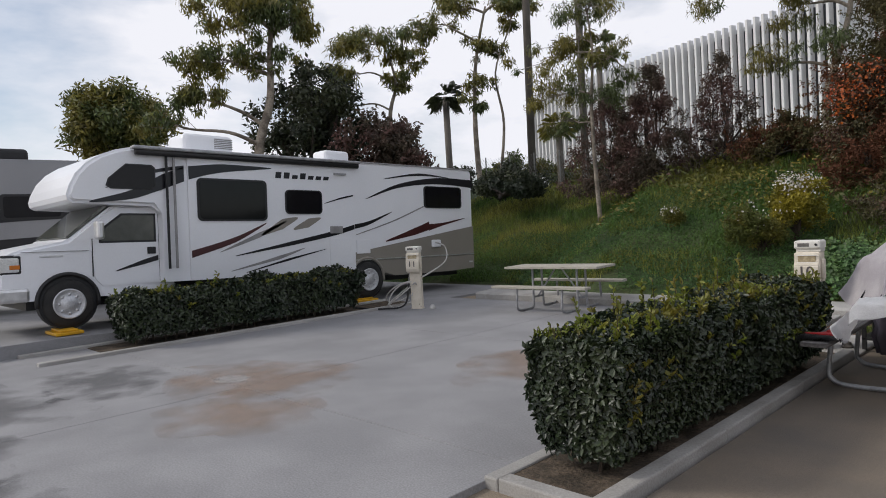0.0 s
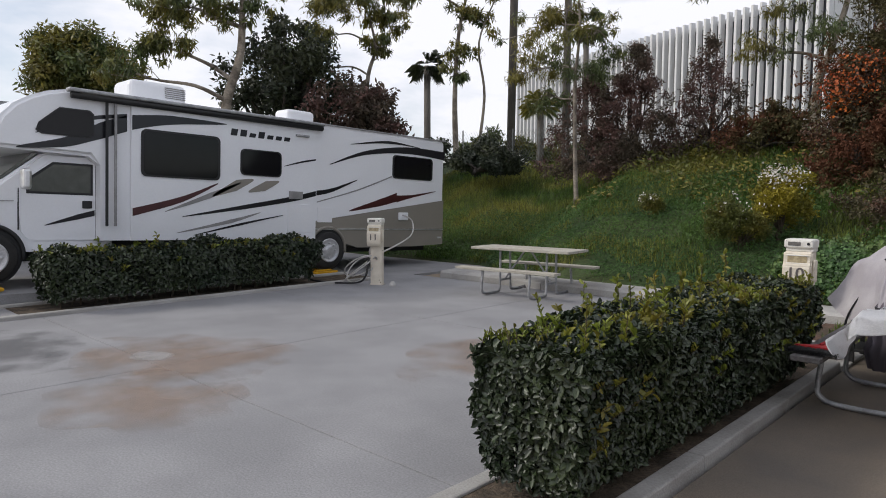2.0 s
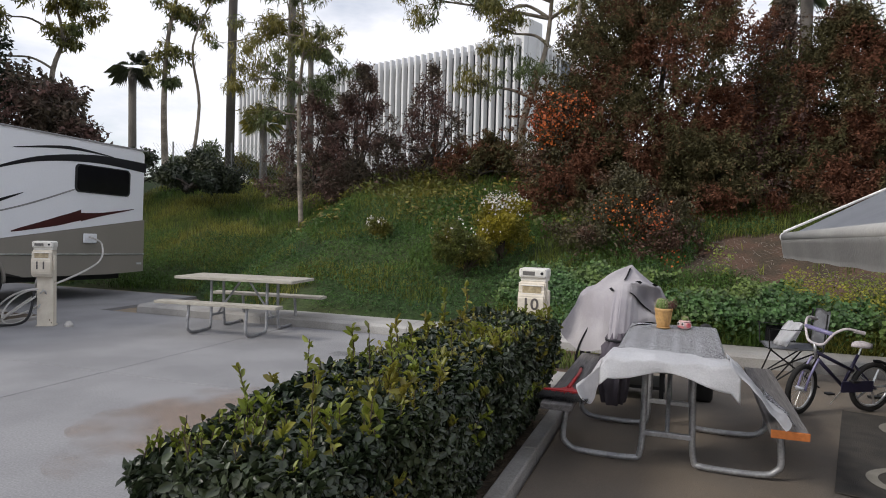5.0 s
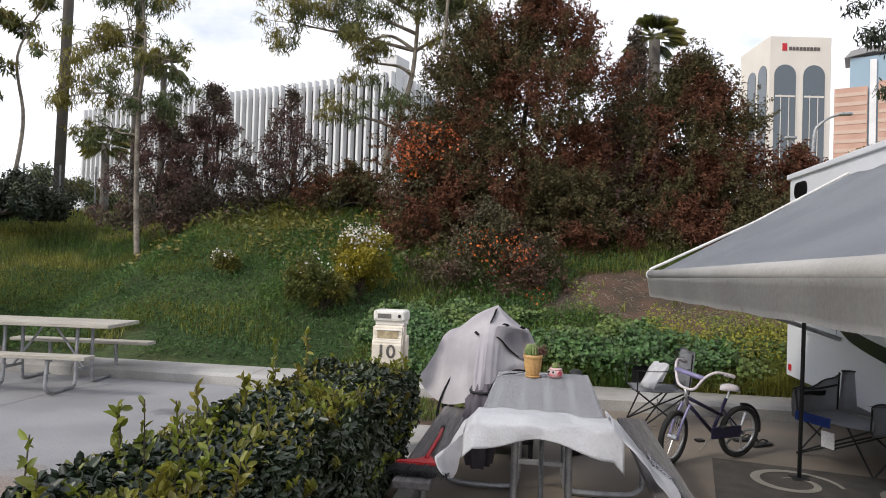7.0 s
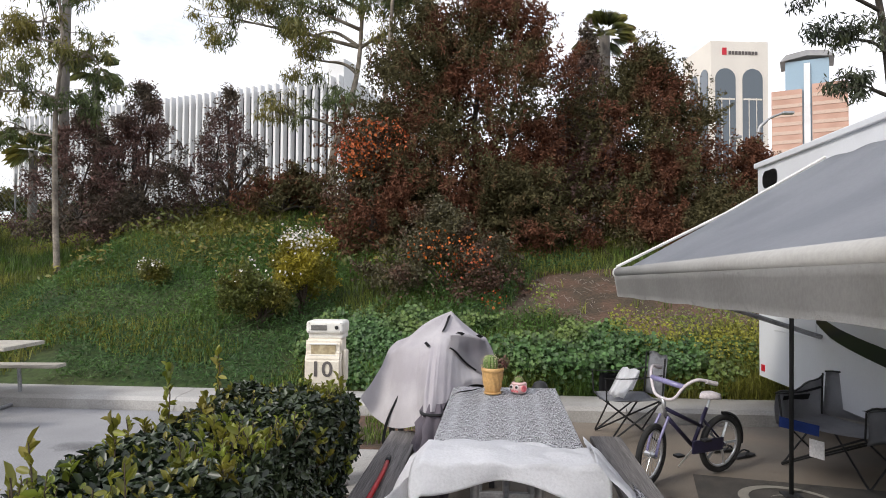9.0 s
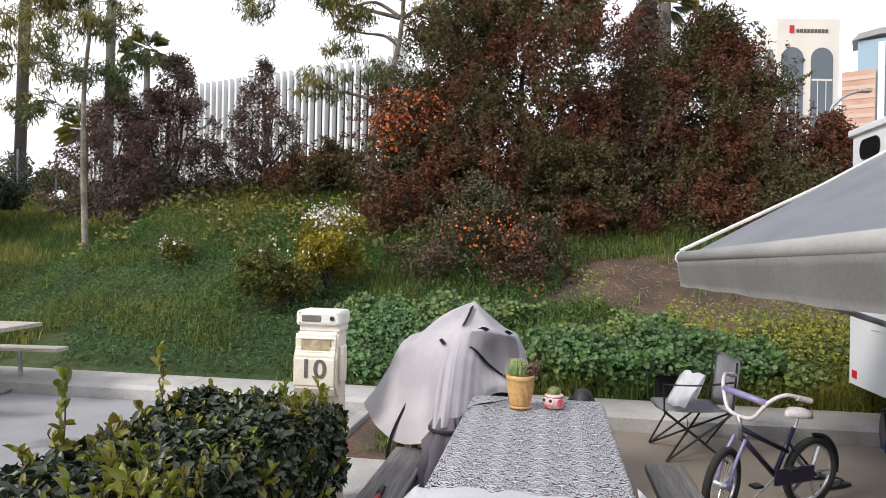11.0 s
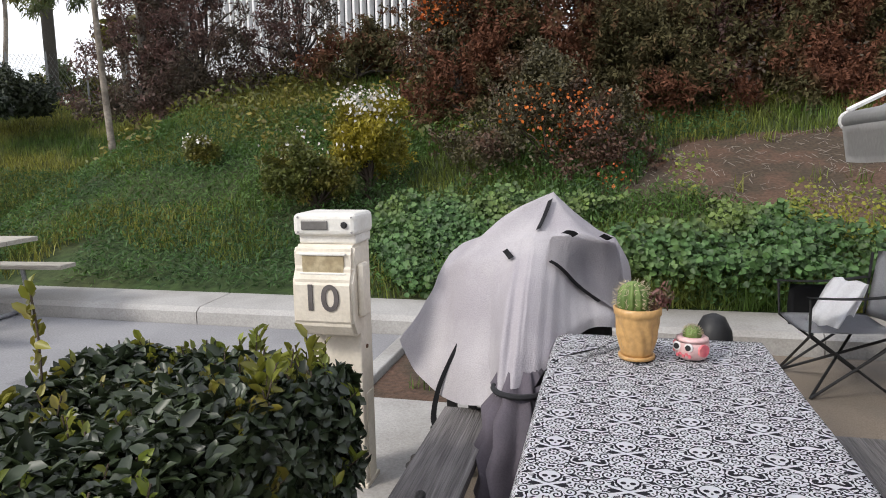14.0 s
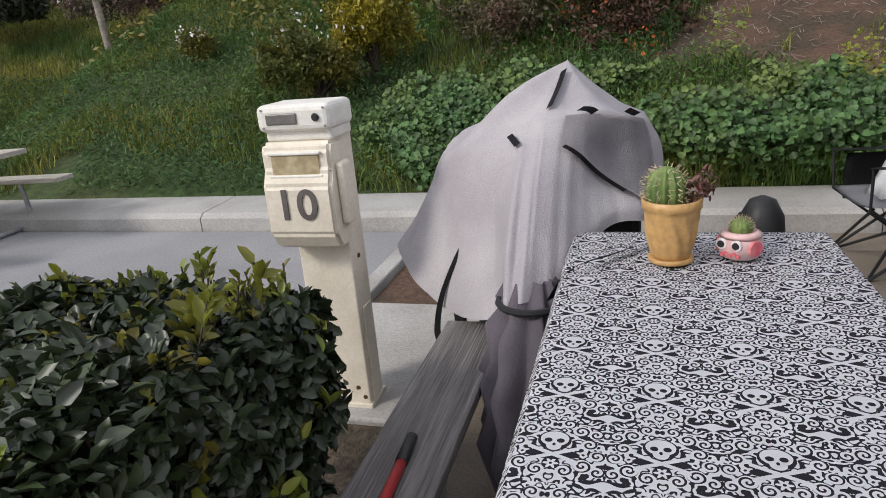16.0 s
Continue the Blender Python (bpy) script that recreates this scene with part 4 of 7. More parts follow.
tree("dark_tree", "dark broad-leaved tree behind the motorhome", (-21.2, 14.6, 1.0), [(c, r * 0.48) for c, r in cl((-21.2, 14.6, 6.0), (2.7, 3.4, 3.1), 80, 62)], 14000, 0.22, 0.10, "darkleaf", "darkbark", 0.22, 62)
tree("plum_tree", "plum-leaved tree behind the motorhome", (-18.0, 15.4, 1.5), [(c, r * 0.5) for c, r in cl((-18.0, 15.4, 4.3), (2.1, 2.5, 2.0), 70, 63)], 12000, 0.18, 0.09, "purpleleaf", "darkbark", 0.16, 63)
tree("dark_shrub", "dark shrub at the end of the crest", (-15.6, 16.6, 2.4), cl((-15.6, 16.6, 3.0), (2.2, 1.4, 0.8), 14, 64), 9000, 0.14, 0.06, "darkleaf", "darkbark", 0.08, 64, cat="shrub")
tree("dark_shrub", "dark climbing shrub behind the motorhome's tail", (-11.8, 15.0, 2.4), cl((-11.8, 15.4, 2.6), (2.0, 1.6, 0.5), 14, 65), 8000, 0.12, 0.06, "darkleaf", "darkbark", 0.06, 65, cat="shrub")
tree("dark_shrub", "low dark leafy shrub on the crest", (-12.6, 16.4, 2.6), cone(-12.6, 16.4, 2.7, 3.5, 1.5, 40, 66, 1.5, 0.3), 12000, 0.09, 0.045, "darkleaf", "darkbark", 0.05, 66, cat="shrub")
for q, (x, y, z, s) in enumerate(((-22.6, 30.2, 4.4, 1.6), (-20.0, 31.0, 4.2, 1.5), (-18.2, 32, 4.0, 1.4), (-24.5, 29.5, 4.2, 1.2), (-9.5, 40, 4.2, 1.6))):
    tree("far_tree", "hazy grey-green tree beyond the crest", (x, y, 2.8), cl((x, y, z), (s, s, s * 0.8), 10, 70 + q), 3500, 0.26, 0.10, "euc", "darkbark", 0.12, 70 + q)


def palm(label, x, y, z0, z1, r, seed, n=44, fl=1.2):
    p = thing("palm_tree", label, "palm", pose(x, y, z0))
    H = z1 - z0
    part("trunk", tb([(0, 0, -0.3), (0.03, 0, H * 0.5), (0, 0, H)], [r, r * 0.85, r * 0.8], 9), M["pole"], p, smooth=True)
    rng = np.random.default_rng(seed)
    V, F = [], []
    for k in range(n):
        a, el = rng.uniform(0, 6.28), rng.uniform(-0.7, 1.1)
        for s in range(9):
            th = a + (s - 4) * 0.16
            L = fl * (1 - 0.05 * abs(s - 4))
            d = Vector((math.cos(th) * math.cos(el), math.sin(th) * math.cos(el), math.sin(el)))
            o = Vector((math.cos(a) * math.cos(el), math.sin(a) * math.cos(el), math.sin(el))) * fl * 0.4
            w = Vector((-math.sin(th), math.cos(th), 0)) * 0.022
            b = len(V)
            c = Vector((0, 0, H))
            V += [c + o - w * 0.5, c + o + w * 0.5, c + o + d * L * 0.5 + w * 0.6, c + o + d * L * 0.75 + Vector((0, 0, -0.22 * L))]
            F.append((b, b + 1, b + 2, b + 3))
    raw_mesh("fronds", np.array(V), np.array(F), M["darkleaf"] if seed % 2 else M["euc"], p)
    return p


palm("slim fan palm far behind the motorhome", -26.1, 27.3, 0, 9.2, 0.24, 81)
palm("slim fan palm beyond the crest", -19.9, 29.9, 2.5, 6.7, 0.22, 82, fl=1.1)
palm("fan palm behind the bronze trees", 3.9, 21.0, 2.8, 8.2, 0.2, 84, fl=0.85)
palm("fan palm beyond the plum shrubs", -20.3, 35.1, 2.8, 11.9, 0.2, 86, fl=1.3)
part("trunk", tb([(0, 0, -0.3), (0.12, 0, 8.0), (0.34, 0, 16.0)], [0.155, 0.145, 0.13], 10), M["pole"], thing("bare_palm", "tall bare palm trunk on the crest", "palm", pose(-13.9, 19.5, 3.0)), smooth=True)
part("trunk", tb([(0, 0, -0.3), (0.0, 0, 4.0), (0.02, 0, 10.0)], [0.17, 0.16, 0.15], 9), M["pole"], thing("bare_palm", "slim brown palm trunk behind the young gum", "palm", pose(-14.4, 24.0, 3.0)), smooth=True)

# chain-link fence on the crest
fe = thing("fence", "grey chain-link fence on the crest", "fence", kind="structure")
for k in range(8):
    part("post", tb([(-14.6 + k * 0.9, 17.6 + k * 0.3, 2.7), (-14.6 + k * 0.9, 17.6 + k * 0.3, 4.0)], 0.025, 6), M["fence"], fe)
bm = bmesh.new()
for k in range(64):
    x, y = -14.6 + k * 0.1, 17.6 + k * 0.0333
    for s in (-1, 1):
        pts = [(x, y, 2.85), (x + s * 0.62, y + s * 0.207, 3.95)]
        tube(bm, pts, 0.004, 3, cap=False)
part("wire_mesh", bm, M["fence"], fe)


# ---- motorhome ----
def swoosh(bm, pts, th, x):
    """A tapering painted stripe on a side wall: pts of (y, z), th its thickness along the way."""
    c = smoothed([(0, a, b) for a, b in pts], 8)
    n = len(c)
    f = []
    for i, p in enumerate(c):
        k = i / (n - 1) * (len(th) - 1)
        j = min(int(k), len(th) - 2)
        w = th[j] + (th[j + 1] - th[j]) * (k - j)
        f.append((p, w / 2))
    up = [bm.verts.new((x, p.y, p.z + w)) for p, w in f]
    dn = [bm.verts.new((x, p.y, p.z - w)) for p, w in f]
    for i in range(n - 1):
        bm.faces.new((up[i], up[i + 1], dn[i + 1], dn[i]))


def wheel(parent, x, y, z, r, w, name="wheel"):
    wh = part(name, lathe(bmesh.new(), [(r * 0.62, -w / 2), (r * 0.93, -w / 2), (r, -w * 0.36), (r, w * 0.36), (r * 0.93, w / 2), (r * 0.62, w / 2)], seg=32), M["rubber"], parent, "black road tyre", True)
    wh.matrix_basis = pose(x, y, z, 0, 90, 0)
    bm = lathe(bmesh.new(), [(r * 0.1, -0.02), (r * 0.62, -0.02), (r * 0.64, w / 2 + 0.022), (r * 0.58, w / 2 + 0.022), (r * 0.54, w / 2 + 0.008), (r * 0.30, w / 2 + 0.004), (r * 0.22, w / 2 + 0.03), (r * 0.08, w / 2 + 0.034)], seg=32)
    for k in range(8):
        a = k * math.pi / 4
        box(bm, r * 0.4 * math.cos(a) - 0.02, r * 0.4 * math.cos(a) + 0.02, r * 0.4 * math.sin(a) - 0.02, r * 0.4 * math.sin(a) + 0.02, w / 2 - 0.01, w / 2 + 0.018)
    part("rim", bm, M["rimsteel"], wh, "polished steel rim", True)
    return wh


rv = thing("motorhome", "white class C motorhome with black and wine swoosh stripes", "motorhome", pose(-9.5, 7.7, 0.10, -1.9))
W = -2.45
# coach body: side profile swept across
bm = prism(bmesh.new(), [(3.45, 1.52), (3.45, 2.86), (3.38, 2.94), (-4.6, 2.94), (-4.87, 2.92), (-5.12, 2.86), (-5.36, 2.76), (-5.57, 2.62), (-5.73, 2.44), (-5.83, 2.24), (-5.87, 2.10), (-5.85, 2.02), (-5.78, 1.97), (-4.55, 1.93), (-4.40, 1.80), (-4.40, 0.62), (-0.32, 0.62), (-0.32, 0.98)], "x", W, 0.0)
bmesh.ops.bevel(bm, geom=[e for e in bm.edges if abs(e.verts[0].co.x - e.verts[1].co.x) < 1e-5 and max(v.co.z for v in e.verts) > 1.9], offset=0.06, segments=3, affect="EDGES")
body = part("body", bm, M["white"], rv, "white gelcoat coach body with cab-over bunk")
bm = prism(bmesh.new(), [(3.44, 0.46), (3.44, 1.515), (-0.315, 0.975), (-0.315, 0.50), (0.5, 0.50), (0.8, 0.42), (2.5, 0.42)], "x", W + 0.01, -0.002)
part("skirt", bm, M["taupe"], rv, "taupe lower side panel")
part("skirt_rail", bx(-0.012, 0.018, -0.3, 3.44, 0.80, 0.825, 0.004), M["chrome"], rv, "bright trim rail")
bm = prism(bmesh.new(), [(-0.34, 0.62), (-0.34, 2.80), (-3.95, 2.80), (-3.95, 0.62)], "x", -0.3, 0.05)
part("slide_out", bm, M["white"], rv, "closed slide-out section")
# stripes
def stripe(m, x, pts, th, label=""):
    bm = bmesh.new()
    swoosh(bm, pts, th, x)
    part("stripe", bm, M[m], rv, label)


F0, F1 = 0.006, 0.056
stripe("navy", F0, [(-5.55, 1.99), (-4.9, 2.12), (-4.4, 2.34), (-4.0, 2.50)], [0.02, 0.15, 0.26, 0.26], "black swoosh stripe")
stripe("navy", F0, [(-5.3, 2.22), (-4.6, 2.50), (-4.0, 2.62)], [0.01, 0.06, 0.06])
stripe("navy", F1, [(-3.94, 2.52), (-3.3, 2.63), (-2.3, 2.68)], [0.24, 0.15, 0.01])
stripe("wine", F1, [(-3.93, 1.08), (-3.1, 1.32), (-2.45, 1.62)], [0.13, 0.10, 0.02], "wine red swoosh stripe")
stripe("navy", F1, [(-3.1, 1.02), (-1.9, 1.22), (-0.9, 1.40), (-0.35, 1.53)], [0.01, 0.08, 0.10, 0.10])
stripe("navy", F0, [(-0.3, 1.54), (0.1, 1.62), (0.75, 1.86)], [0.10, 0.08, 0.01])
stripe("greystripe", F1, [(-3.4, 1.1), (-2.6, 1.40), (-2.0, 1.66)], [0.01, 0.10, 0.02], "grey accent stripe")
stripe("greystripe", F1, [(-3.2, 0.74), (-2.2, 0.95), (-1.6, 1.12)], [0.01, 0.07, 0.01])
stripe("navy", F1, [(-2.9, 0.70), (-2.0, 0.90), (-1.1, 1.08)], [0.01, 0.045, 0.01])
stripe("navy", F1, [(-1.1, 2.02), (-0.7, 2.13), (-0.36, 2.20)], [0.01, 0.035, 0.03])
stripe("taupe", F1, [(-2.55, 1.40), (-2.1, 1.60), (-1.75, 1.72)], [0.03, 0.2, 0.03], "taupe accent stripe")
stripe("taupe", F1, [(-1.85, 1.50), (-1.5, 1.62), (-1.2, 1.72)], [0.03, 0.18, 0.02])
stripe("navy", F0, [(0.02, 2.14), (1.0, 2.46), (2.2, 2.61), (3.44, 2.58)], [0.01, 0.09, 0.15, 0.20])
stripe("navy", F0, [(0.55, 2.60), (1.6, 2.74), (2.6, 2.70)], [0.01, 0.06, 0.01])
stripe("greystripe", F0, [(-0.28, 1.36), (0.8, 1.66), (1.75, 2.0)], [0.02, 0.03, 0.03])
stripe("wine", F0, [(0.55, 1.20), (1.4, 1.40), (1.9, 1.54)], [0.02, 0.16, 0.20])
stripe("wine", F0, [(1.9, 1.50), (2.4, 1.58), (3.15, 1.72)], [0.16, 0.06, 0.01])
# windows
def rv_window(y0, y1, z0, z1, x, r=0.09, shape=None):
    o = shape or rounded(y0, y1, z0, z1, r)
    w = part("window", prism(bmesh.new(), o, "x", x - 0.02, x + 0.018), M["black"], rv, "black window frame")
    cy, cz = sum(p[0] for p in o) / len(o), sum(p[1] for p in o) / len(o)
    part("pane", prism(bmesh.new(), [(cy + (a - cy) * 0.94, cz + (b - cz) * 0.92) for a, b in o], "x", x + 0.0185, x + 0.022), M["tint"], w, "dark tinted pane")


rv_window(-3.80, -2.42, 1.67, 2.44, 0.05)
rv_window(-2.02, -1.16, 1.80, 2.28, 0.05)
rv_window(1.75, 3.02, 1.96, 2.48, 0.0)
rv_window(0, 0, 0, 0, 0.0, shape=[(-5.30, 2.26), (-5.22, 2.21), (-4.56, 2.21), (-4.50, 2.26), (-4.50, 2.58), (-4.56, 2.63), (-4.98, 2.63), (-5.26, 2.38)])
# lettering band on the slide-out, as bars
for k in range(7):
    y = -2.22 + k * 0.185
    h = 0.045 if k in (0, 1, 3) else 0
    part("lettering", prism(bmesh.new(), [(y, 2.50), (y + 0.125, 2.50), (y + 0.145, 2.575 + h), (y + 0.02, 2.575 + h)], "x", 0.05, 0.056), M["navy"], rv)
# awning roller and arms
part("awning_roller", tb([(0.10, -4.85, 2.83), (0.10, -0.25, 2.83)], 0.055, 10), M["black"], rv, "rolled dark awning under a metal cover", True)
part("awning_cover", bx(0.0, 0.17, -4.9, -0.22, 2.87, 2.93, 0.02), M["steel"], rv, "metal awning cover")
for y in (-4.33, -4.20):
    part("awning_arm", bx(0.05, 0.09, y - 0.018, y + 0.018, 0.85, 2.85, 0.006), M["black" if y < -4.25 else "greystripe"], rv, "slim awning arm")
part("awning_bracket", bx(0.05, 0.10, -0.85, -0.55, 2.62, 2.66, 0.006), M["steel"], rv)
# roof things
bm = bmesh.new()
box(bm, -1.3, -0.55, -3.75, -2.75, 2.94, 3.34, 0.1, 3)
part("air_conditioner", bm, M["white"], rv, "white rooftop air conditioner")
for k in range(6):
    part("grille_slat", bx(-0.56, -0.54, -3.15, -2.78, 3.08 + k * 0.034, 3.095 + k * 0.034), M["greystripe"], rv)
part("roof_vent", bx(-0.8, -0.3, -0.80, -0.15, 2.94, 3.20, 0.08, 3), M["white"], rv, "white roof vent hood")
part("roof_vent", bx(-0.9, -0.5, 0.05, 0.55, 2.94, 3.02, 0.03, 2), M["white"], rv)
part("roof_rail", bx(-0.04, 0.012, -0.2, 3.44, 2.92, 2.95, 0.006), M["greystripe"], rv, "roof edge trim")
# hatches, sockets
for y0, y1, z0, z1, x in ((-1.0, -0.45, 0.75, 1.30, 0.05), (-0.27, 0.1, 0.95, 1.25, 0.0)):
    part("hatch", bx(x - 0.01, x + 0.008, y0, y1, z0, z1, 0.006), M["white"], rv, "white service hatch")
part("outlet_grille", bx(0.05, 0.065, -0.98, -0.66, 1.40, 1.55, 0.01), M["greystripe"], rv, "grey vent grille")
part("power_inlet", bx(0.0, 0.035, 1.95, 2.25, 1.02, 1.20, 0.02), M["white"], rv, "white power inlet cover")
part("tail_marker", bx(-0.01, 0.012, 3.25, 3.38, 0.60, 0.64, 0.004), M["lamp"], rv)
# cab
bm = prism(bmesh.new(), [(-4.35, 0.45), (-4.35, 1.96), (-5.35, 1.96), (-5.55, 1.80), (-6.05, 1.38), (-6.75, 1.24), (-6.98, 1.12), (-7.02, 0.62), (-6.75, 0.45)], "x", W + 0.25, -0.22)
bmesh.ops.bevel(bm, geom=[e for e in bm.edges if max(v.co.z for v in e.verts) > 1.0 and e.calc_length() < 3], offset=0.05, segments=3, affect="EDGES")
cab = part("cab", bm, M["white"], rv, "white van cab")
cab.matrix_basis = pose(0, 0.22, 0)
part("door", prism(bmesh.new(), [(-4.62, 0.62), (-4.62, 1.86), (-5.25, 1.86), (-5.72, 1.42), (-5.66, 0.75), (-5.55, 0.62)], "x", -0.222, -0.205), M["white"], cab, "white cab door")
part("door_window", prism(bmesh.new(), [(-4.70, 1.36), (-4.70, 1.78), (-5.22, 1.78), (-5.55, 1.52), (-5.55, 1.36)], "x", -0.206, -0.198), M["windscreen"], cab, "dark cab door window")
part("door_handle", bx(-0.21, -0.18, -4.82, -4.68, 1.12, 1.24, 0.01), M["black"], cab)
bm = bmesh.new()
swoosh(bm, [(-5.35, 0.85), (-4.9, 0.98), (-4.64, 1.05)], [0.01, 0.08, 0.09], -0.198)
part("stripe", bm, M["navy"], cab)
bm = bmesh.new()
prism(bm, [(-5.42, 1.93), (-6.02, 1.41), (-6.06, 1.43), (-5.46, 1.95)], "x", W + 0.32, -0.30)
part("windscreen", bm, M["windscreen"], cab, "raked windscreen")
bm = tb([(-0.2, -5.55, 1.42), (0.02, -5.62, 1.42), (0.06, -5.62, 1.50)], 0.018, 6)
box(bm, -0.05, 0.16, -5.72, -5.60, 1.38, 1.68, 0.04)
part("mirror", bm, M["chrome"], cab, "chrome door mirror")
part("headlight", bx(-0.62, -0.205, -7.0, -6.72, 0.90, 1.14, 0.03), M["lamp"], cab, "clear headlight")
part("indicator", bx(-0.30, -0.20, -6.86, -6.72, 0.95, 1.02, 0.01), M["amber"], cab, "amber indicator")
part("grille", bx(-1.9, -0.66, -7.05, -6.9, 0.72, 1.12, 0.03), M["chrome"], cab, "chrome grille")
part("bumper", bx(W + 0.2, -0.18, -7.2, -6.6, 0.44, 0.66, 0.05), M["chrome"], cab, "chrome bumper")
for y0, y1, z0, z1 in ((-4.625, -4.61, 0.64, 1.86), (-5.70, -5.685, 0.78, 1.40)):
    part("door_seam", bx(-0.222, -0.2035, y0, y1, z0, z1), M["black"], cab)
part("door_frame", prism(bmesh.new(), [(-4.665, 1.325), (-4.665, 1.815), (-5.235, 1.815), (-5.59, 1.535), (-5.59, 1.325)], "x", -0.212, -0.2015), M["black"], cab, "black rubber window surround")
part("headlight_surround", bx(-0.66, -0.213, -6.975, -6.69, 0.87, 1.17, 0.03), M["black"], cab)
part("sill", bx(W + 0.3, -0.23, -5.5, -4.4, 0.40, 0.50, 0.02), M["black"], cab, "dark lower sill")
part("wiper", tb([(-0.5, -6.02, 1.435), (-1.0, -5.78, 1.66)], 0.012, 5), M["black"], cab)
part("bonnet_edge", bx(-0.2215, -0.2045, -6.70, -5.75, 1.205, 1.213), M["greystripe"], cab)
part("badge", bx(-0.222, -0.21, -6.45, -6.12, 1.12, 1.15, 0.004), M["chrome"], cab)
for y, r in ((-5.85, 0.375), (0.0, 0.38)):
    bm = bmesh.new()
    tube(bm, [(-0.2 if y < -1 else -0.0, y + (r + 0.07) * math.cos(a), 0.40 + (r + 0.07) * math.sin(a)) for a in np.linspace(-0.15, math.pi + 0.15, 20)], 0.035, 6)
    part("arch_trim", bm, M["black"] if y < -1 else M["taupe"], rv, smooth=True)
    bm = lathe(bmesh.new(), [(r + 0.06, -0.16), (r + 0.06, 0.006)], seg=28)
    w = part("wheel_well", bm, M["black"], rv, "dark wheel well")
    w.matrix_basis = pose(-0.215 if y < -1 else -0.002, y, 0.40, 0, 90, 0)
    wheel(rv, -0.29 if y < -1 else -0.07, y, r, r, 0.26)
part("underbody", bx(W + 0.3, -0.4, -6.4, 3.2, 0.30, 0.62), M["black"], rv, "dark underbody")
part("entry_step", bx(-0.1, 0.12, -5.3, -4.6, 0.40, 0.46, 0.01), M["steel"], rv)
# ramp of paving and levelling blocks
bm = prism(bmesh.new(), [(-9, -0.1), (-9, 0.20), (1.4, 0.20), (7.9, -0.004), (7.9, -0.1)], "x", -19, -9.18)
tagged(part("ramp", bm, M["concrete"]), "gently rising concrete under the motorhome", "pavement", kind="structure")
for y, z, w in ((1.78, 0.20, 0.20), (7.6, 0.005, 0.32)):
    bm = bmesh.new()
    box(bm, -10.05, -9.42, y - w, y + w, z, z + 0.05, 0.012)
    box(bm, -10.0, -9.46, y - w * 0.62, y + w * 0.62, z + 0.05, z + 0.085, 0.012)
    tagged(part("levelling_block", bm, M["yellow"]), "yellow plastic levelling block under a motorhome wheel", "levelling block")

# grey motorhome beyond
r2 = thing("motorhome", "grey class A motorhome with dark graphics parked beyond", "motorhome", pose(-14.4, 5.7, 0.45))
bm = prism(bmesh.new(), [(5.0, 0.4), (5.0, 3.05), (-4.6, 3.05), (-5.0, 2.9), (-5.3, 1.6), (-5.4, 0.4)], "x", -2.5, 0)
bmesh.ops.bevel(bm, geom=[e for e in bm.edges if max(v.co.z for v in e.verts) > 2.5], offset=0.06, segments=2, affect="EDGES")
part("body", bm, M["greyrv"], r2)
for pts, th in (([(-5.3, 1.5), (-4.0, 1.8), (-2.4, 1.9)], [0.02, 0.25, 0.3]), ([(-5.3, 1.05), (-4.2, 1.2), (-2.6, 1.35)], [0.3, 0.25, 0.05])):
    bm = bmesh.new()
    swoosh(bm, pts, th, 0.006)
    part("stripe", bm, M["navy"], r2)
w = part("window", prism(bmesh.new(), rounded(-3.75, -2.55, 1.75, 2.30, 0.08), "x", -0.02, 0.012), M["black"], r2)
part("pane", prism(bmesh.new(), rounded(-3.69, -2.61, 1.80, 2.25, 0.06), "x", 0.0125, 0.016), M["tint"], w)
part("roof_unit", bx(-1.5, -0.6, -4.2, -3.0, 3.05, 3.35, 0.09, 3), M["black"], r2, "black rooftop unit")
for y in (-3.9, 3.0):
    wheel(r2, -0.13, y, 0.42, 0.42, 0.26)


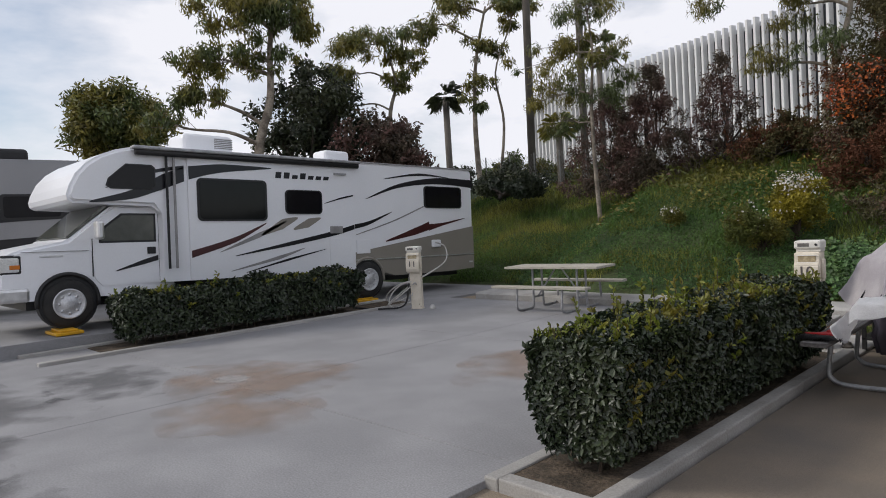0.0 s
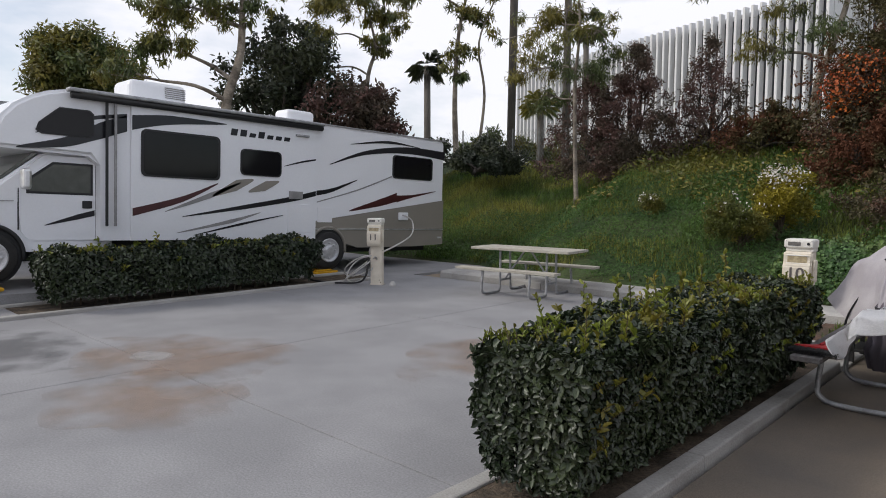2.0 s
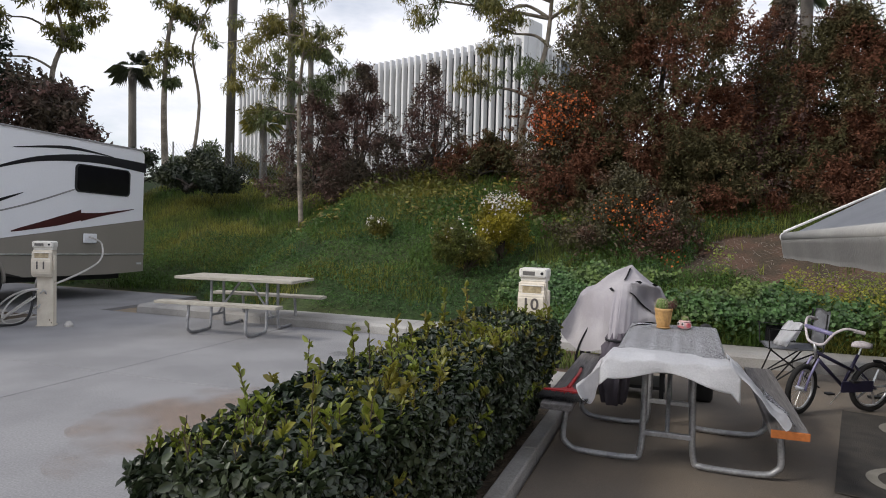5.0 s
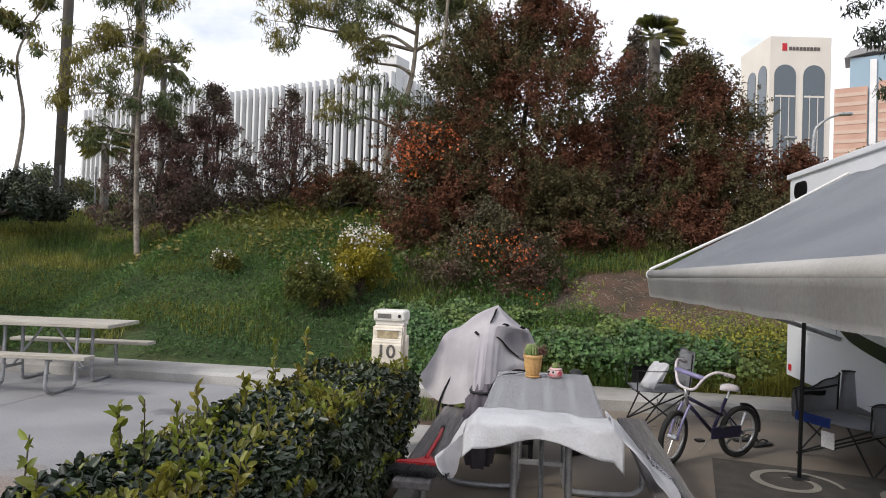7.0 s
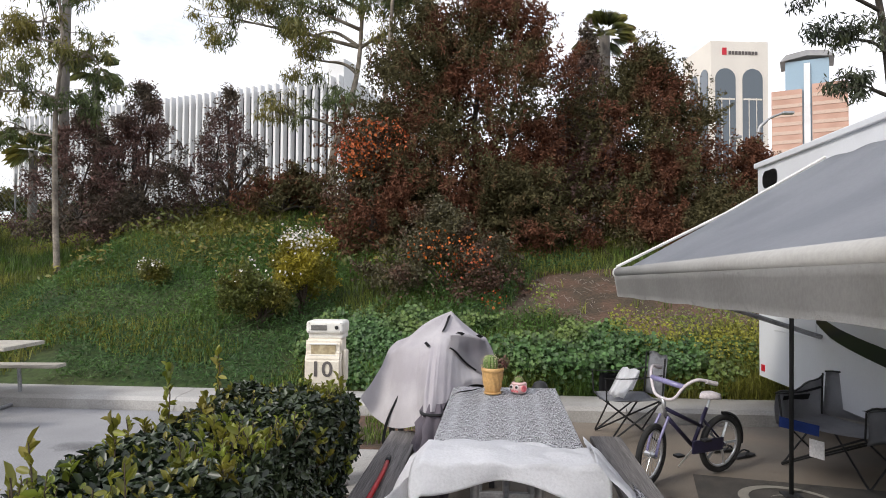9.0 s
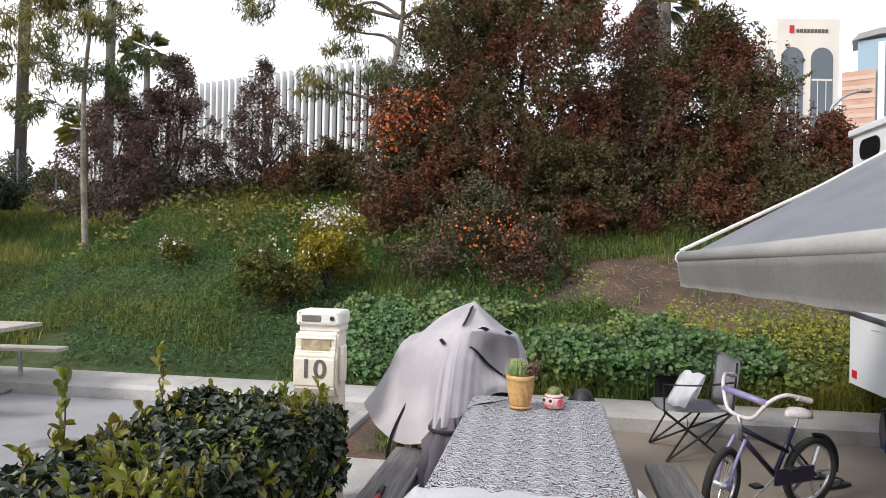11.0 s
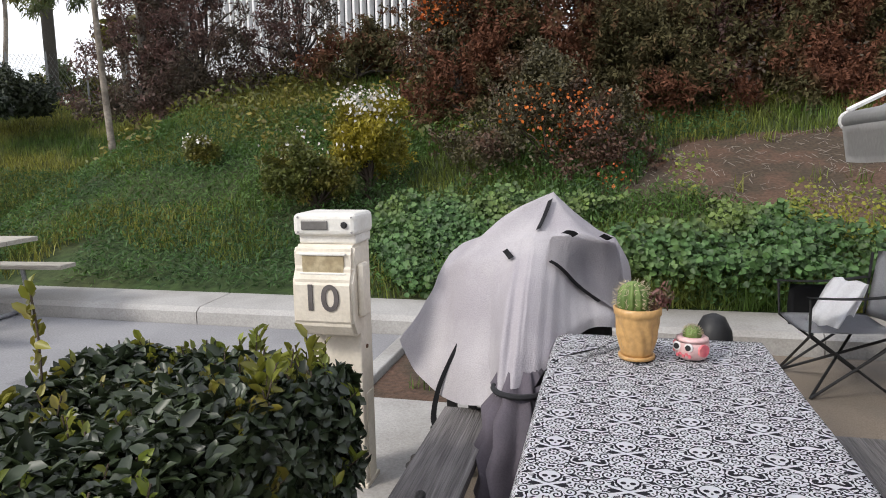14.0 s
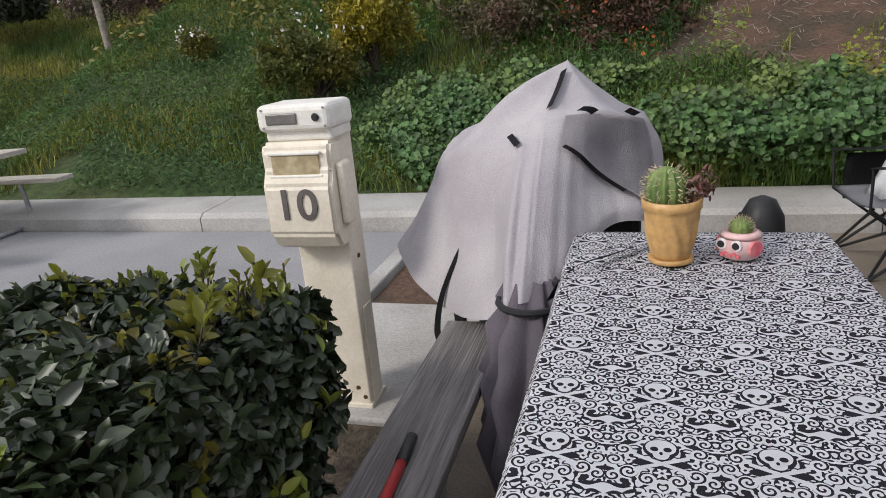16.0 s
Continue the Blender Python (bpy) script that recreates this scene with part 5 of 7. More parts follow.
# ---- power pedestals ----
def pedestal(m, number, meter=True):
    p = thing("power_pedestal", "cream metal campsite power pedestal with a number plate box", "pedestal", m, "power pedestals")
    bm = bx(-0.105, 0.105, 0.0, 0.13, 0.02, 1.09, 0.006)
    part("post", bm, M["post"], p, "cream painted steel post")
    part("base_strap", bx(0.105, 0.112, 0.03, 0.10, 0.02, 0.42, 0.003), M["post"], p)
    bm = prism(bmesh.new(), [(0.0, 0.70), (0.0, 1.075), (-0.085, 1.075), (-0.10, 1.05), (-0.10, 0.98), (-0.125, 0.93), (-0.125, 0.76), (-0.09, 0.70)], "x", -0.135, 0.125)
    bmesh.ops.bevel(bm, geom=list(bm.edges), offset=0.012, segments=2, affect="EDGES")
    box(bm, 0.125, 0.155, -0.075, 0.0, 0.78, 1.0, 0.012)
    part("housing", bm, M["post"], p, "moulded cream box with chamfered front")
    part("window_recess", bx(-0.095, 0.085, -0.106, -0.098, 0.965, 1.035, 0.003), M["amberpane"], p, "yellowed clear label window")
    for a, b, c, d in ((-0.104, 0.094, 1.035, 1.045), (-0.104, 0.094, 0.957, 0.966)):
        part("window_frame", bx(a, b, -0.112, -0.098, c, d, 0.003), M["postlid"], p)
    bm = bmesh.new()
    box(bm, -0.125, 0.125, -0.06, 0.10, 1.075, 1.115, 0.008)
    box(bm, -0.14, 0.135, -0.085, 0.11, 1.108, 1.20, 0.022, 3)
    lid = part("meter_head", bm, M["postlid"], p, "white rounded meter head")
    part("display", bx(-0.10, 0.015, -0.091, -0.084, 1.135, 1.172, 0.004), M["lcd"], lid, "grey meter display")
    bm = lathe(bmesh.new(), [(0.012, 0), (0.014, 0.006), (0.010, 0.012)], seg=12)
    s = part("button", bm, M["black"], lid)
    s.matrix_basis = pose(0.085, -0.084, 1.155, 90)
    for x, z in ((-0.115, 1.125), (0.115, 1.125), (-0.115, 1.185), (0.115, 1.185)):
        s = part("screw", lathe(bmesh.new(), [(0.004, 0), (0.004, 0.003)], seg=8), M["greystripe"], lid)
        s.matrix_basis = pose(x, -0.084, z, 90)
    for x, y, z in ((0.06, -0.001, 0.09), (0.085, -0.001, 0.05), (0.107, 0.07, 0.30), (0.107, 0.06, 0.62)):
        s = part("rust_spot", lathe(bmesh.new(), [(0.010, -0.003), (0.008, 0.003)], seg=9), M["rust"], p)
        s.matrix_basis = pose(x, y, z, 90 if y < 0 else 0, 0 if y < 0 else 90)
    part("foot_plate", bx(-0.115, 0.115, -0.008, 0.14, 0.0, 0.022, 0.004), M["post"], p, "cream foot plate with rusty bolts")
    for k, ch in enumerate(number):
        cu = bpy.data.curves.new("digit", "FONT")
        cu.body, cu.size, cu.extrude, cu.align_x, cu.align_y, cu.offset = ch, 0.150, 0.002, "CENTER", "CENTER", 0.0018
        tmp = bpy.data.objects.new("digit", cu)
        scene.collection.objects.link(tmp)
        bpy.context.view_layer.update()
        me = bpy.data.meshes.new_from_object(tmp.evaluated_get(bpy.context.evaluated_depsgraph_get()))
        bpy.data.objects.remove(tmp)
        me.materials.clear()
        me.materials.append(M["digits"])
        d = new("digit", me)
        d.parent = p
        d.matrix_basis = pose(-0.012 + (k - 0.5) * 0.084, -0.128, 0.862, 90) @ Matrix.Diagonal((1.08, 1, 1, 1))
        d["label"] = "dark grey stencilled digit"
    return p


pedestal(pose(-0.292, 6.52, 0.018) @ Matrix.Diagonal((0.97, 1, 0.975, 1)), "10")
p11 = pedestal(pose(-7.4, 7.22, 0.0, 0, 0, 30), "11")
# hoses and cables at the second pedestal
cb = thing("power_cable", "pale looped cable and dark hose from pedestal to motorhome", "cable")
part("cable", tb(smoothed([(-7.48, 7.2, 0.75), (-7.7, 7.4, 0.5), (-8.4, 9.0, 0.75), (-9.1, 9.75, 1.05), (-9.46, 9.8, 1.17)], 7), 0.016, 6), M["cable"], cb)
for q in range(3):
    part("coil", tb([(-7.75 + (0.3 + 0.05 * q) * math.cos(a), 7.15 + 0.2 * math.sin(a), 0.26 + 0.22 * math.sin(a + q) + 0.03 * q) for a in np.linspace(0, 6.0, 24)], 0.013, 6), M["cable"], cb)
part("hose", tb(smoothed([(-7.45, 7.1, 0.5), (-7.5, 7.0, 0.1), (-7.9, 6.8, 0.03), (-8.6, 6.7, 0.03), (-9.5, 7.2, 0.03)], 7), 0.018, 6), M["black"], cb)
tagged(part("drain_cap", lathe(bmesh.new(), [(0.055, 0.0), (0.06, 0.02), (0.04, 0.035), (0.035, 0.06), (0.01, 0.065)], (-0.02, 6.72, 0.022), 16), M["pole"]), "grey plastic drain cap on the slab", "drain cap")
tagged(part("drain_cap", lathe(bmesh.new(), [(0.055, 0.0), (0.06, 0.03), (0.03, 0.08)], (-7.1, 7.35, 0.0), 14), M["cable"]), "white drain cap beside the far pedestal", "drain cap")


# ---- picnic tables ----
def picnic_table(label, m, wood, L=1.83):
    t = thing("picnic_table", label, "picnic table", m, "picnic tables")
    for k in range(4):
        x = -0.338 + k * 0.170
        part("tabletop_plank", bx(x, x + 0.166, -L / 2, L / 2, 0.715, 0.755, 0.006), M[wood], t)
    for s in (-1, 1):
        part("bench_plank", bx(s * 0.665 - 0.10, s * 0.665 + 0.10, -L / 2, L / 2, 0.415, 0.455, 0.006), M[wood], t)
    for y in (-0.44, 0.44):
        for s in (-1, 1):
            part("leg", tb(smoothed([(s * 0.15, y, 0.71), (s * 0.155, y, 0.30), (s * 0.17, y, 0.07), (s * 0.23, y, 0.025), (s * 0.56, y, 0.025), (s * 0.66, y, 0.06), (s * 0.69, y, 0.14), (s * 0.66, y, 0.41)], 6), 0.021, 8), M["steel"], t, "bent galvanised tube leg", True)
        part("cross_bar", bx(-0.155, 0.155, y - 0.018, y + 0.018, 0.19, 0.225, 0.005), M["steel"], t)
        part("brace", tb([(0, y, 0.21), (0, y * 0.15, 0.70)], 0.015, 6), M["steel"], t)
    return t


TX, TY = 0.945, 5.50
picnic_table("weathered grey picnic table on a bent steel frame", pose(TX, TY, 0.0), "plank")
picnic_table("pale picnic table on looped steel legs at the pad's end", pose(-4.85, 8.30, 0.0, 0, 0, 95), "palewood")
part("end_cap", bx(TX + 0.565, TX + 0.765, 4.565, 4.583, 0.412, 0.458, 0.004), M["orangeend"], bpy.data.objects["picnic_table"]).matrix_parent_inverse = bpy.data.objects["picnic_table"].matrix_basis.inverted()


# printed cloth
def cloth_material():
    m = bpy.data.materials.new("printed_cloth")
    m.use_nodes = True
    n, l = m.node_tree.nodes, m.node_tree.links
    p = n["Principled BSDF"]
    p.inputs["Roughness"].default_value = 0.9
    p.inputs["Specular IOR Level"].default_value = 0.2

    def ma(op, a, b=0.0, c=None):
        q = n.new("ShaderNodeMath")
        q.operation = op
        for i, v in enumerate((a, b) if c is None else (a, b, c)):
            if isinstance(v, (int, float)):
                q.inputs[i].default_value = v
            else:
                l.new(v, q.inputs[i])
        return q.outputs[0]
    tc, sp = n.new("ShaderNodeTexCoord"), n.new("ShaderNodeSeparateXYZ")
    l.new(tc.outputs["Object"], sp.inputs[0])
    x, y = sp.outputs[0], sp.outputs[1]
    CW, CH = 0.155, 0.168

    def cell(v, size, off):
        return ma("SUBTRACT", ma("FRACT", ma("ADD", ma("DIVIDE", v, size), off + 50)), 0.5)
    u, v = cell(x, CW, 0.306), cell(y, CH, 0.5)
    u2, v2 = cell(x, CW, 0.806), cell(y, CH, 0.0)
    au, au2 = ma("ABSOLUTE", u), ma("ABSOLUTE", u2)

    def ell(a, b, cx, cy, rx, ry):
        dx, dy = ma("DIVIDE", ma("SUBTRACT", a, cx), rx), ma("DIVIDE", ma("SUBTRACT", b, cy), ry)
        return ma("LESS_THAN", ma("ADD", ma("MULTIPLY", dx, dx), ma("MULTIPLY", dy, dy)), 1.0)

    def both(a, b):
        return ma("MULTIPLY", a, b)

    def either(a, b):
        return ma("MAXIMUM", a, b)

    def less(a, b):
        return ma("SUBTRACT", a, both(a, b))
    skull = either(ell(u, v, 0, 0.12, 0.140, 0.115), ell(u, v, 0, 0.02, 0.075, 0.075))
    eyes = either(ell(au, v, 0.060, 0.095, 0.038, 0.034), ell(u, v, 0, 0.035, 0.016, 0.022))
    bones = both(ma("LESS_THAN", ma("ABSOLUTE", ma("ADD", ma("ABSOLUTE", ma("MULTIPLY", au, 0.42)), ma("MULTIPLY", ma("ADD", v, 0.11), -1.0))), 0.026), ma("LESS_THAN", au, 0.25))
    bones2 = both(ma("LESS_THAN", ma("ABSOLUTE", ma("ADD", ma("MULTIPLY", au, 0.42), ma("ADD", v, 0.11))), 0.026), ma("LESS_THAN", au, 0.25))
    halo = either(ell(u, v, 0, 0.10, 0.165, 0.145), ell(u, v, 0, -0.11, 0.26, 0.075))
    top = ma("ADD", 0.045, ma("MULTIPLY", ma("COSINE", ma("MULTIPLY", au2, 21.0)), 0.025))
    low = ma("ADD", -0.075, ma("ADD", ma("MULTIPLY", au2, 0.25), ma("MULTIPLY", ma("ABSOLUTE", ma("SINE", ma("MULTIPLY", au2, 20.0))), 0.035)))
    bat = both(both(ma("LESS_THAN", v2, top), ma("GREATER_THAN", v2, low)), ma("LESS_THAN", au2, 0.25))
    bhalo = ell(u2, v2, 0, 0.01, 0.28, 0.075)
    # mirrored scrollwork between the motifs
    cx = n.new("ShaderNodeCombineXYZ")
    l.new(ma("MULTIPLY", au, 1.25), cx.inputs[0])
    l.new(ma("ADD", ma("MULTIPLY", v, 1.35), 3.0), cx.inputs[1])
    nz = n.new("ShaderNodeTexNoise")
    nz.inputs["Scale"].default_value, nz.inputs["Detail"].default_value = 6.0, 1.0
    l.new(cx.outputs[0], nz.inputs["Vector"])
    scroll = ma("GREATER_THAN", ma("FRACT", ma("MULTIPLY", nz.outputs["Fac"], 5.0)), 0.42)

    def curl(px, py, rad, turns, hand):
        """A spiral stroke in a round field: the field and the stroke."""
        dx, dy = ma("SUBTRACT", au, px), ma("SUBTRACT", v, py)
        r = ma("DIVIDE", ma("SQRT", ma("ADD", ma("MULTIPLY", dx, dx), ma("MULTIPLY", dy, dy))), rad)
        an = ma("MULTIPLY", ma("ARCTAN2", dy, dx), hand / (2 * math.pi))
        return ma("LESS_THAN", r, 1.0), ma("GREATER_THAN", ma("FRACT", ma("ADD", ma("ADD", an, ma("MULTIPLY", r, turns)), 10.0)), 0.42)
    for px, py, rad, turns, hand in ((0.25, 0.26, 0.085, 1.5, 1), (0.40, 0.22, 0.075, 1.4, -1), (0.34, 0.06, 0.08, 1.5, -1), (0.13, -0.33, 0.08, 1.5, -1), (0.29, -0.25, 0.085, 1.5, 1),
                                     (0.42, -0.10, 0.075, 1.4, 1), (0.43, -0.32, 0.07, 1.3, -1), (0.12, 0.37, 0.075, 1.4, 1)):
        field, stroke = curl(px, py, rad, turns, hand)
        scroll = either(less(scroll, field), both(field, stroke))
    dv = ma("ADD", v, 0.24)
    rr = ma("SQRT", ma("ADD", ma("MULTIPLY", u, u), ma("MULTIPLY", dv, dv)))
    petals = ma("ADD", 0.055, ma("MULTIPLY", ma("COSINE", ma("MULTIPLY", ma("ARCTAN2", dv, u), 6.0)), 0.02))
    rose = both(ma("LESS_THAN", rr, petals), ma("GREATER_THAN", rr, 0.016))
    scroll = either(less(scroll, ma("LESS_THAN", rr, 0.085)), rose)
    pat = less(less(scroll, halo), bhalo)
    pat = either(pat, less(skull, eyes))
    pat = either(pat, either(less(bones, skull), less(bones2, skull)))
    pat = either(pat, bat)
    mx = n.new("ShaderNodeMix")
    mx.data_type = "RGBA"
    mx.inputs[6].default_value, mx.inputs[7].default_value = (0.030, 0.029, 0.037, 1), (0.88, 0.88, 0.91, 1)
    l.new(pat, mx.inputs[0])
    wv = n.new("ShaderNodeTexNoise")
    wv.inputs["Scale"].default_value = 400
    l.new(tc.outputs["Object"], wv.inputs["Vector"])
    bu = n.new("ShaderNodeBump")
    bu.inputs["Strength"].default_value, bu.inputs["Distance"].default_value = 0.2, 0.003
    l.new(wv.outputs["Fac"], bu.inputs["Height"])
    l.new(bu.outputs[0], p.inputs["Normal"])
    l.new(mx.outputs[2], p.inputs["Base Color"])
    return m


M["cloth"] = cloth_material()


def sheet(name, fn, nu, nv, material, parent, label="", thick=0.004):
    """A sheet of cloth from fn(u, v), with a little thickness."""
    bm = bmesh.new()
    g = [[bm.verts.new(fn(i / (nu - 1), j / (nv - 1))) for i in range(nu)] for j in range(nv)]
    for j in range(nv - 1):
        for i in range(nu - 1):
            bm.faces.new((g[j][i], g[j][i + 1], g[j + 1][i + 1], g[j + 1][i]))
    bmesh.ops.solidify(bm, geom=list(bm.faces), thickness=thick)
    return part(name, bm, material, parent, label, True)


tcl = thing("tablecloth", "black and white printed tablecloth, its near end folded back", "tablecloth", pose(TX, TY, 0.0))


def top_cloth(u, v):
    x = -0.375 + 0.75 * u
    y = -0.72 + 1.66 * v
    z = 0.763 + 0.002 * noise.noise((x * 7, y * 5, 0))
    over = max(0, abs(x) - 0.345)
    ov2 = max(0, y - 0.925)
    z -= 3.2 * over + 3 * ov2
    return (x * (1 - 0.25 * over), y, z)


sheet("cover_top", top_cloth, 41, 61, M["cloth"], tcl, "printed skull and scroll pattern")


def fold(u, v):
    """The end turned back over the top: a hanging edge, then a rumpled strip lying on the table."""
    x = -0.40 + 0.80 * u
    if v < 0.3:
        t = 1 - v / 0.3
        y = -0.934 - 0.022 * t * (1 + math.sin(u * 9 + 1)) - 0.012 * noise.noise((u * 8, t, 4))
        z = 0.782 - (0.075 + 0.035 * math.sin(u * 7.5 + 0.8) + 0.03 * u) * t
    else:
        t = (v - 0.3) / 0.7
        y = -0.934 + (0.29 + 0.05 * math.sin(u * 4.2) + 0.03 * noise.noise((u * 7, 2, 0))) * t
        z = 0.782 + 0.030 * math.sin(t * 3.0) * (0.8 + 0.4 * math.sin(u * 6.5)) + 0.024 * abs(noise.noise((x * 7, y * 9, 1)))
    if abs(x) > 0.345:
        z -= (abs(x) - 0.345) * 1.2
    return (x, y, z)


sheet("folded_end", fold, 61, 31, M["clothback"], tcl, "white plain back of the cloth")
sheet("hanging_corner", lambda u, v: (-0.355 - 0.15 * v - 0.045 * math.sin(u * 8 + v * 2) * v + 0.015 * noise.noise((u * 5, v * 5, 7)), -0.94 + 0.42 * u + 0.04 * v, 0.768 - 0.36 * v * (0.5 + 0.5 * math.sin(u * 3.1)) - 0.03 * math.sin(u * 11) * v), 29, 21, M["clothback"], tcl)
sheet("hanging_corner", lambda u, v: (0.34 + 0.29 * v + 0.04 * math.sin(u * 7) * v, -0.93 + 0.42 * u - 0.10 * v + 0.02 * math.sin(v * 7), 0.785 + 0.03 * math.sin(u * 3.1) - 0.285 * v ** 0.9 + 0.025 * math.sin(u * 7 + v * 4) + 0.02 * noise.noise((u * 5, v * 5, 3))), 29, 21, M["clothback"], tcl)
sheet("hanging_print", lambda u, v: (0.55 + 0.14 * u, -0.80 + 0.30 * v - 0.10 * u, 0.60 - 0.12 * u + 0.01 * math.sin(v * 9)), 9, 9, M["cloth"], tcl)

# things on the table
pot = thing("cactus_pot", "ochre fluted clay pot with a round cactus and succulent", "potted plant", pose(0.868, 6.16, 0.766) @ Matrix.Diagonal((0.9, 0.9, 1.08, 1)))
part("saucer", lathe(bmesh.new(), [(0.050, 0), (0.061, 0.003), (0.063, 0.013), (0.056, 0.013)], seg=28), M["terracotta"], pot, smooth=True)
flute = [(0.050 + 0.026 * (k / 12) ** 0.75, 0.012 + 0.118 * k / 12) for k in range(13)]
part("pot", lathe(bmesh.new(), flute + [(0.080, 0.133), (0.081, 0.153), (0.074, 0.154), (0.070, 0.135)], seg=96, wob=lambda a, z: 1 + (0.07 * math.sin(2 * math.pi * (a * 11 + z * 11)) * math.sin(math.pi * min(1, max(0, (z - 0.015) / 0.112))) if z < 0.129 else 0)), M["terracotta"], pot, "swirl-fluted ochre clay", True)
part("soil", lathe(bmesh.new(), [(0.066, 0.130), (0.072, 0.138)], seg=20), M["soil"], pot)
part("cactus", lathe(bmesh.new(), [(0.03, 0.125), (0.042, 0.14), (0.049, 0.165), (0.045, 0.195), (0.032, 0.216), (0.01, 0.226)], (-0.016, 0, 0), 52, wob=lambda a, z: 1 + 0.17 * math.cos(2 * math.pi * a * 11)), M["cactus"], pot, "ribbed green barrel cactus", True)
bm = bmesh.new()
rg = np.random.default_rng(91)
for k in range(13):
    for j in range(7):
        a = 2 * math.pi * k / 13
        z = 0.145 + j * 0.0125
        r = 0.056 * math.sqrt(max(0.05, 1 - ((z - 0.172) / 0.056) ** 2))
        for q in range(3):
            d = Vector((math.cos(a), math.sin(a), 0)) + Vector(rg.normal(0, 0.5, 3))
            s = Vector((-0.018 + r * math.cos(a), r * math.sin(a), z))
            tube(bm, [s, s + d.normalized() * 0.018], [0.0010, 0.0004], 3, cap=False)
tagged(part("spines", bm, M["spine"], pot, "pale straw spines"), kind="stuff")
P, N = ball_points(130, [(0.058, 0.0, 0.172), (0.072, -0.02, 0.195), (0.085, 0.02, 0.178)], [0.03, 0.025, 0.03])
leaf_mesh("succulent", P, N, 0.022, 0.009, M["succulent"], pot, "dark red succulent leaves", spread=0.6)
owl = thing("owl_pot", "small pink and white owl-shaped planter with a cactus", "potted plant", pose(1.035, 6.19, 0.766, 0, 0, -34))
part("pot", lathe(bmesh.new(), [(0.030, 0), (0.046, 0.008), (0.053, 0.035), (0.048, 0.062), (0.038, 0.070), (0.034, 0.064)], seg=32), M["palepink"], owl, smooth=True)
part("rim", lathe(bmesh.new(), [(0.0475, 0.061), (0.050, 0.058), (0.047, 0.068), (0.037, 0.074), (0.032, 0.066)], seg=32), M["palepink"], owl, "pale pink glazed rim", True)
for s in (-1, 1):
    for r, d, mm, nm in ((0.0145, 0.0465, "whiteglaze", "eye"), (0.0095, 0.049, "black", "pupil")):
        o = part(nm, lathe(bmesh.new(), [(r, 0), (r * 0.9, 0.004)], seg=16), M[mm], owl)
        o.matrix_basis = pose(s * 0.019 - 0.006, -d, 0.045, 90, 0, 0)
    o = part("wing", lathe(bmesh.new(), [(0.021, -0.006), (0.019, 0.005)], seg=18), M["pink"], owl, "hot pink wing")
    o.matrix_basis = pose(s * 0.046, -0.018, 0.036, 0, 90 * s, -20 * s)
for k in range(5):
    o = part("heart", lathe(bmesh.new(), [(0.006, 0), (0.005, 0.003)], seg=8), M["pink"], owl)
    o.matrix_basis = pose(-0.022 + k * 0.010, -0.0475, 0.018 + 0.006 * (k % 2), 90)
part("cactus", lathe(bmesh.new(), [(0.02, 0.06), (0.027, 0.075), (0.022, 0.095), (0.006, 0.104)], seg=30, wob=lambda a, z: 1 + 0.1 * math.cos(2 * math.pi * a * 10)), M["cactus"], owl, smooth=True)
bm = bmesh.new()
for k in range(240):
    d = Vector(rg.normal(0, 1, 3))
    d.z = abs(d.z)
    d.normalize()
    s = Vector((0, 0, 0.078)) + Vector((d.x * 0.024, d.y * 0.024, d.z * 0.025))
    tube(bm, [s, s + d * 0.010], [0.0006, 0.0003], 3, cap=False)
tagged(part("spines", bm, M["spine"], owl), kind="stuff")
# broom on the left bench
br = thing("broom", "red-handled broom with black bristles lying on the bench", "broom", pose(0.285, 4.80, 0.456))
part("handle", tb([(0.03, 0.06, 0.05), (0.012, 0.62, 0.020), (0.0, 0.83, 0.016)], 0.0125, 10), M["redpaint"], br, "red metal handle", True)
part("grip", tb([(0.0, 0.83, 0.016), (-0.006, 0.93, 0.016)], [0.0150, 0.0140], 10), M["black"], br, "black rubber grip", True)
bm = prism(bmesh.new(), [(0.012, 0.13), (0.048, 0.13), (0.075, 0.05), (0.17, 0.005), (0.17, -0.03), (-0.13, -0.03), (-0.13, 0.005), (-0.02, 0.05)], "z", 0.006, 0.045)
bmesh.ops.bevel(bm, geom=list(bm.edges), offset=0.007, segments=2, affect="EDGES")
part("head", bm, M["redpaint"], br, "red plastic fan-shaped head")
bm = bmesh.new()
rb = np.random.default_rng(77)
for k in range(220):
    x = -0.125 + 0.29 * k / 219
    e = (x + 0.16 * (x - 0.02) + rb.normal(0, 0.006), -0.15 + rb.normal(0, 0.008), rb.uniform(0.004, 0.04))
    tube(bm, [(x, -0.028, 0.012 + 0.026 * rb.uniform(0, 1)), e], [0.0034, 0.002], 4)
tagged(part("bristles", bm, M["black"], br, "black bristles"), kind="stuff")


# ---- covered grill ----
gr = thing("covered_grill", "barbecue under a sagging grey canvas cover", "grill", pose(0.50, 6.93, 0.0))


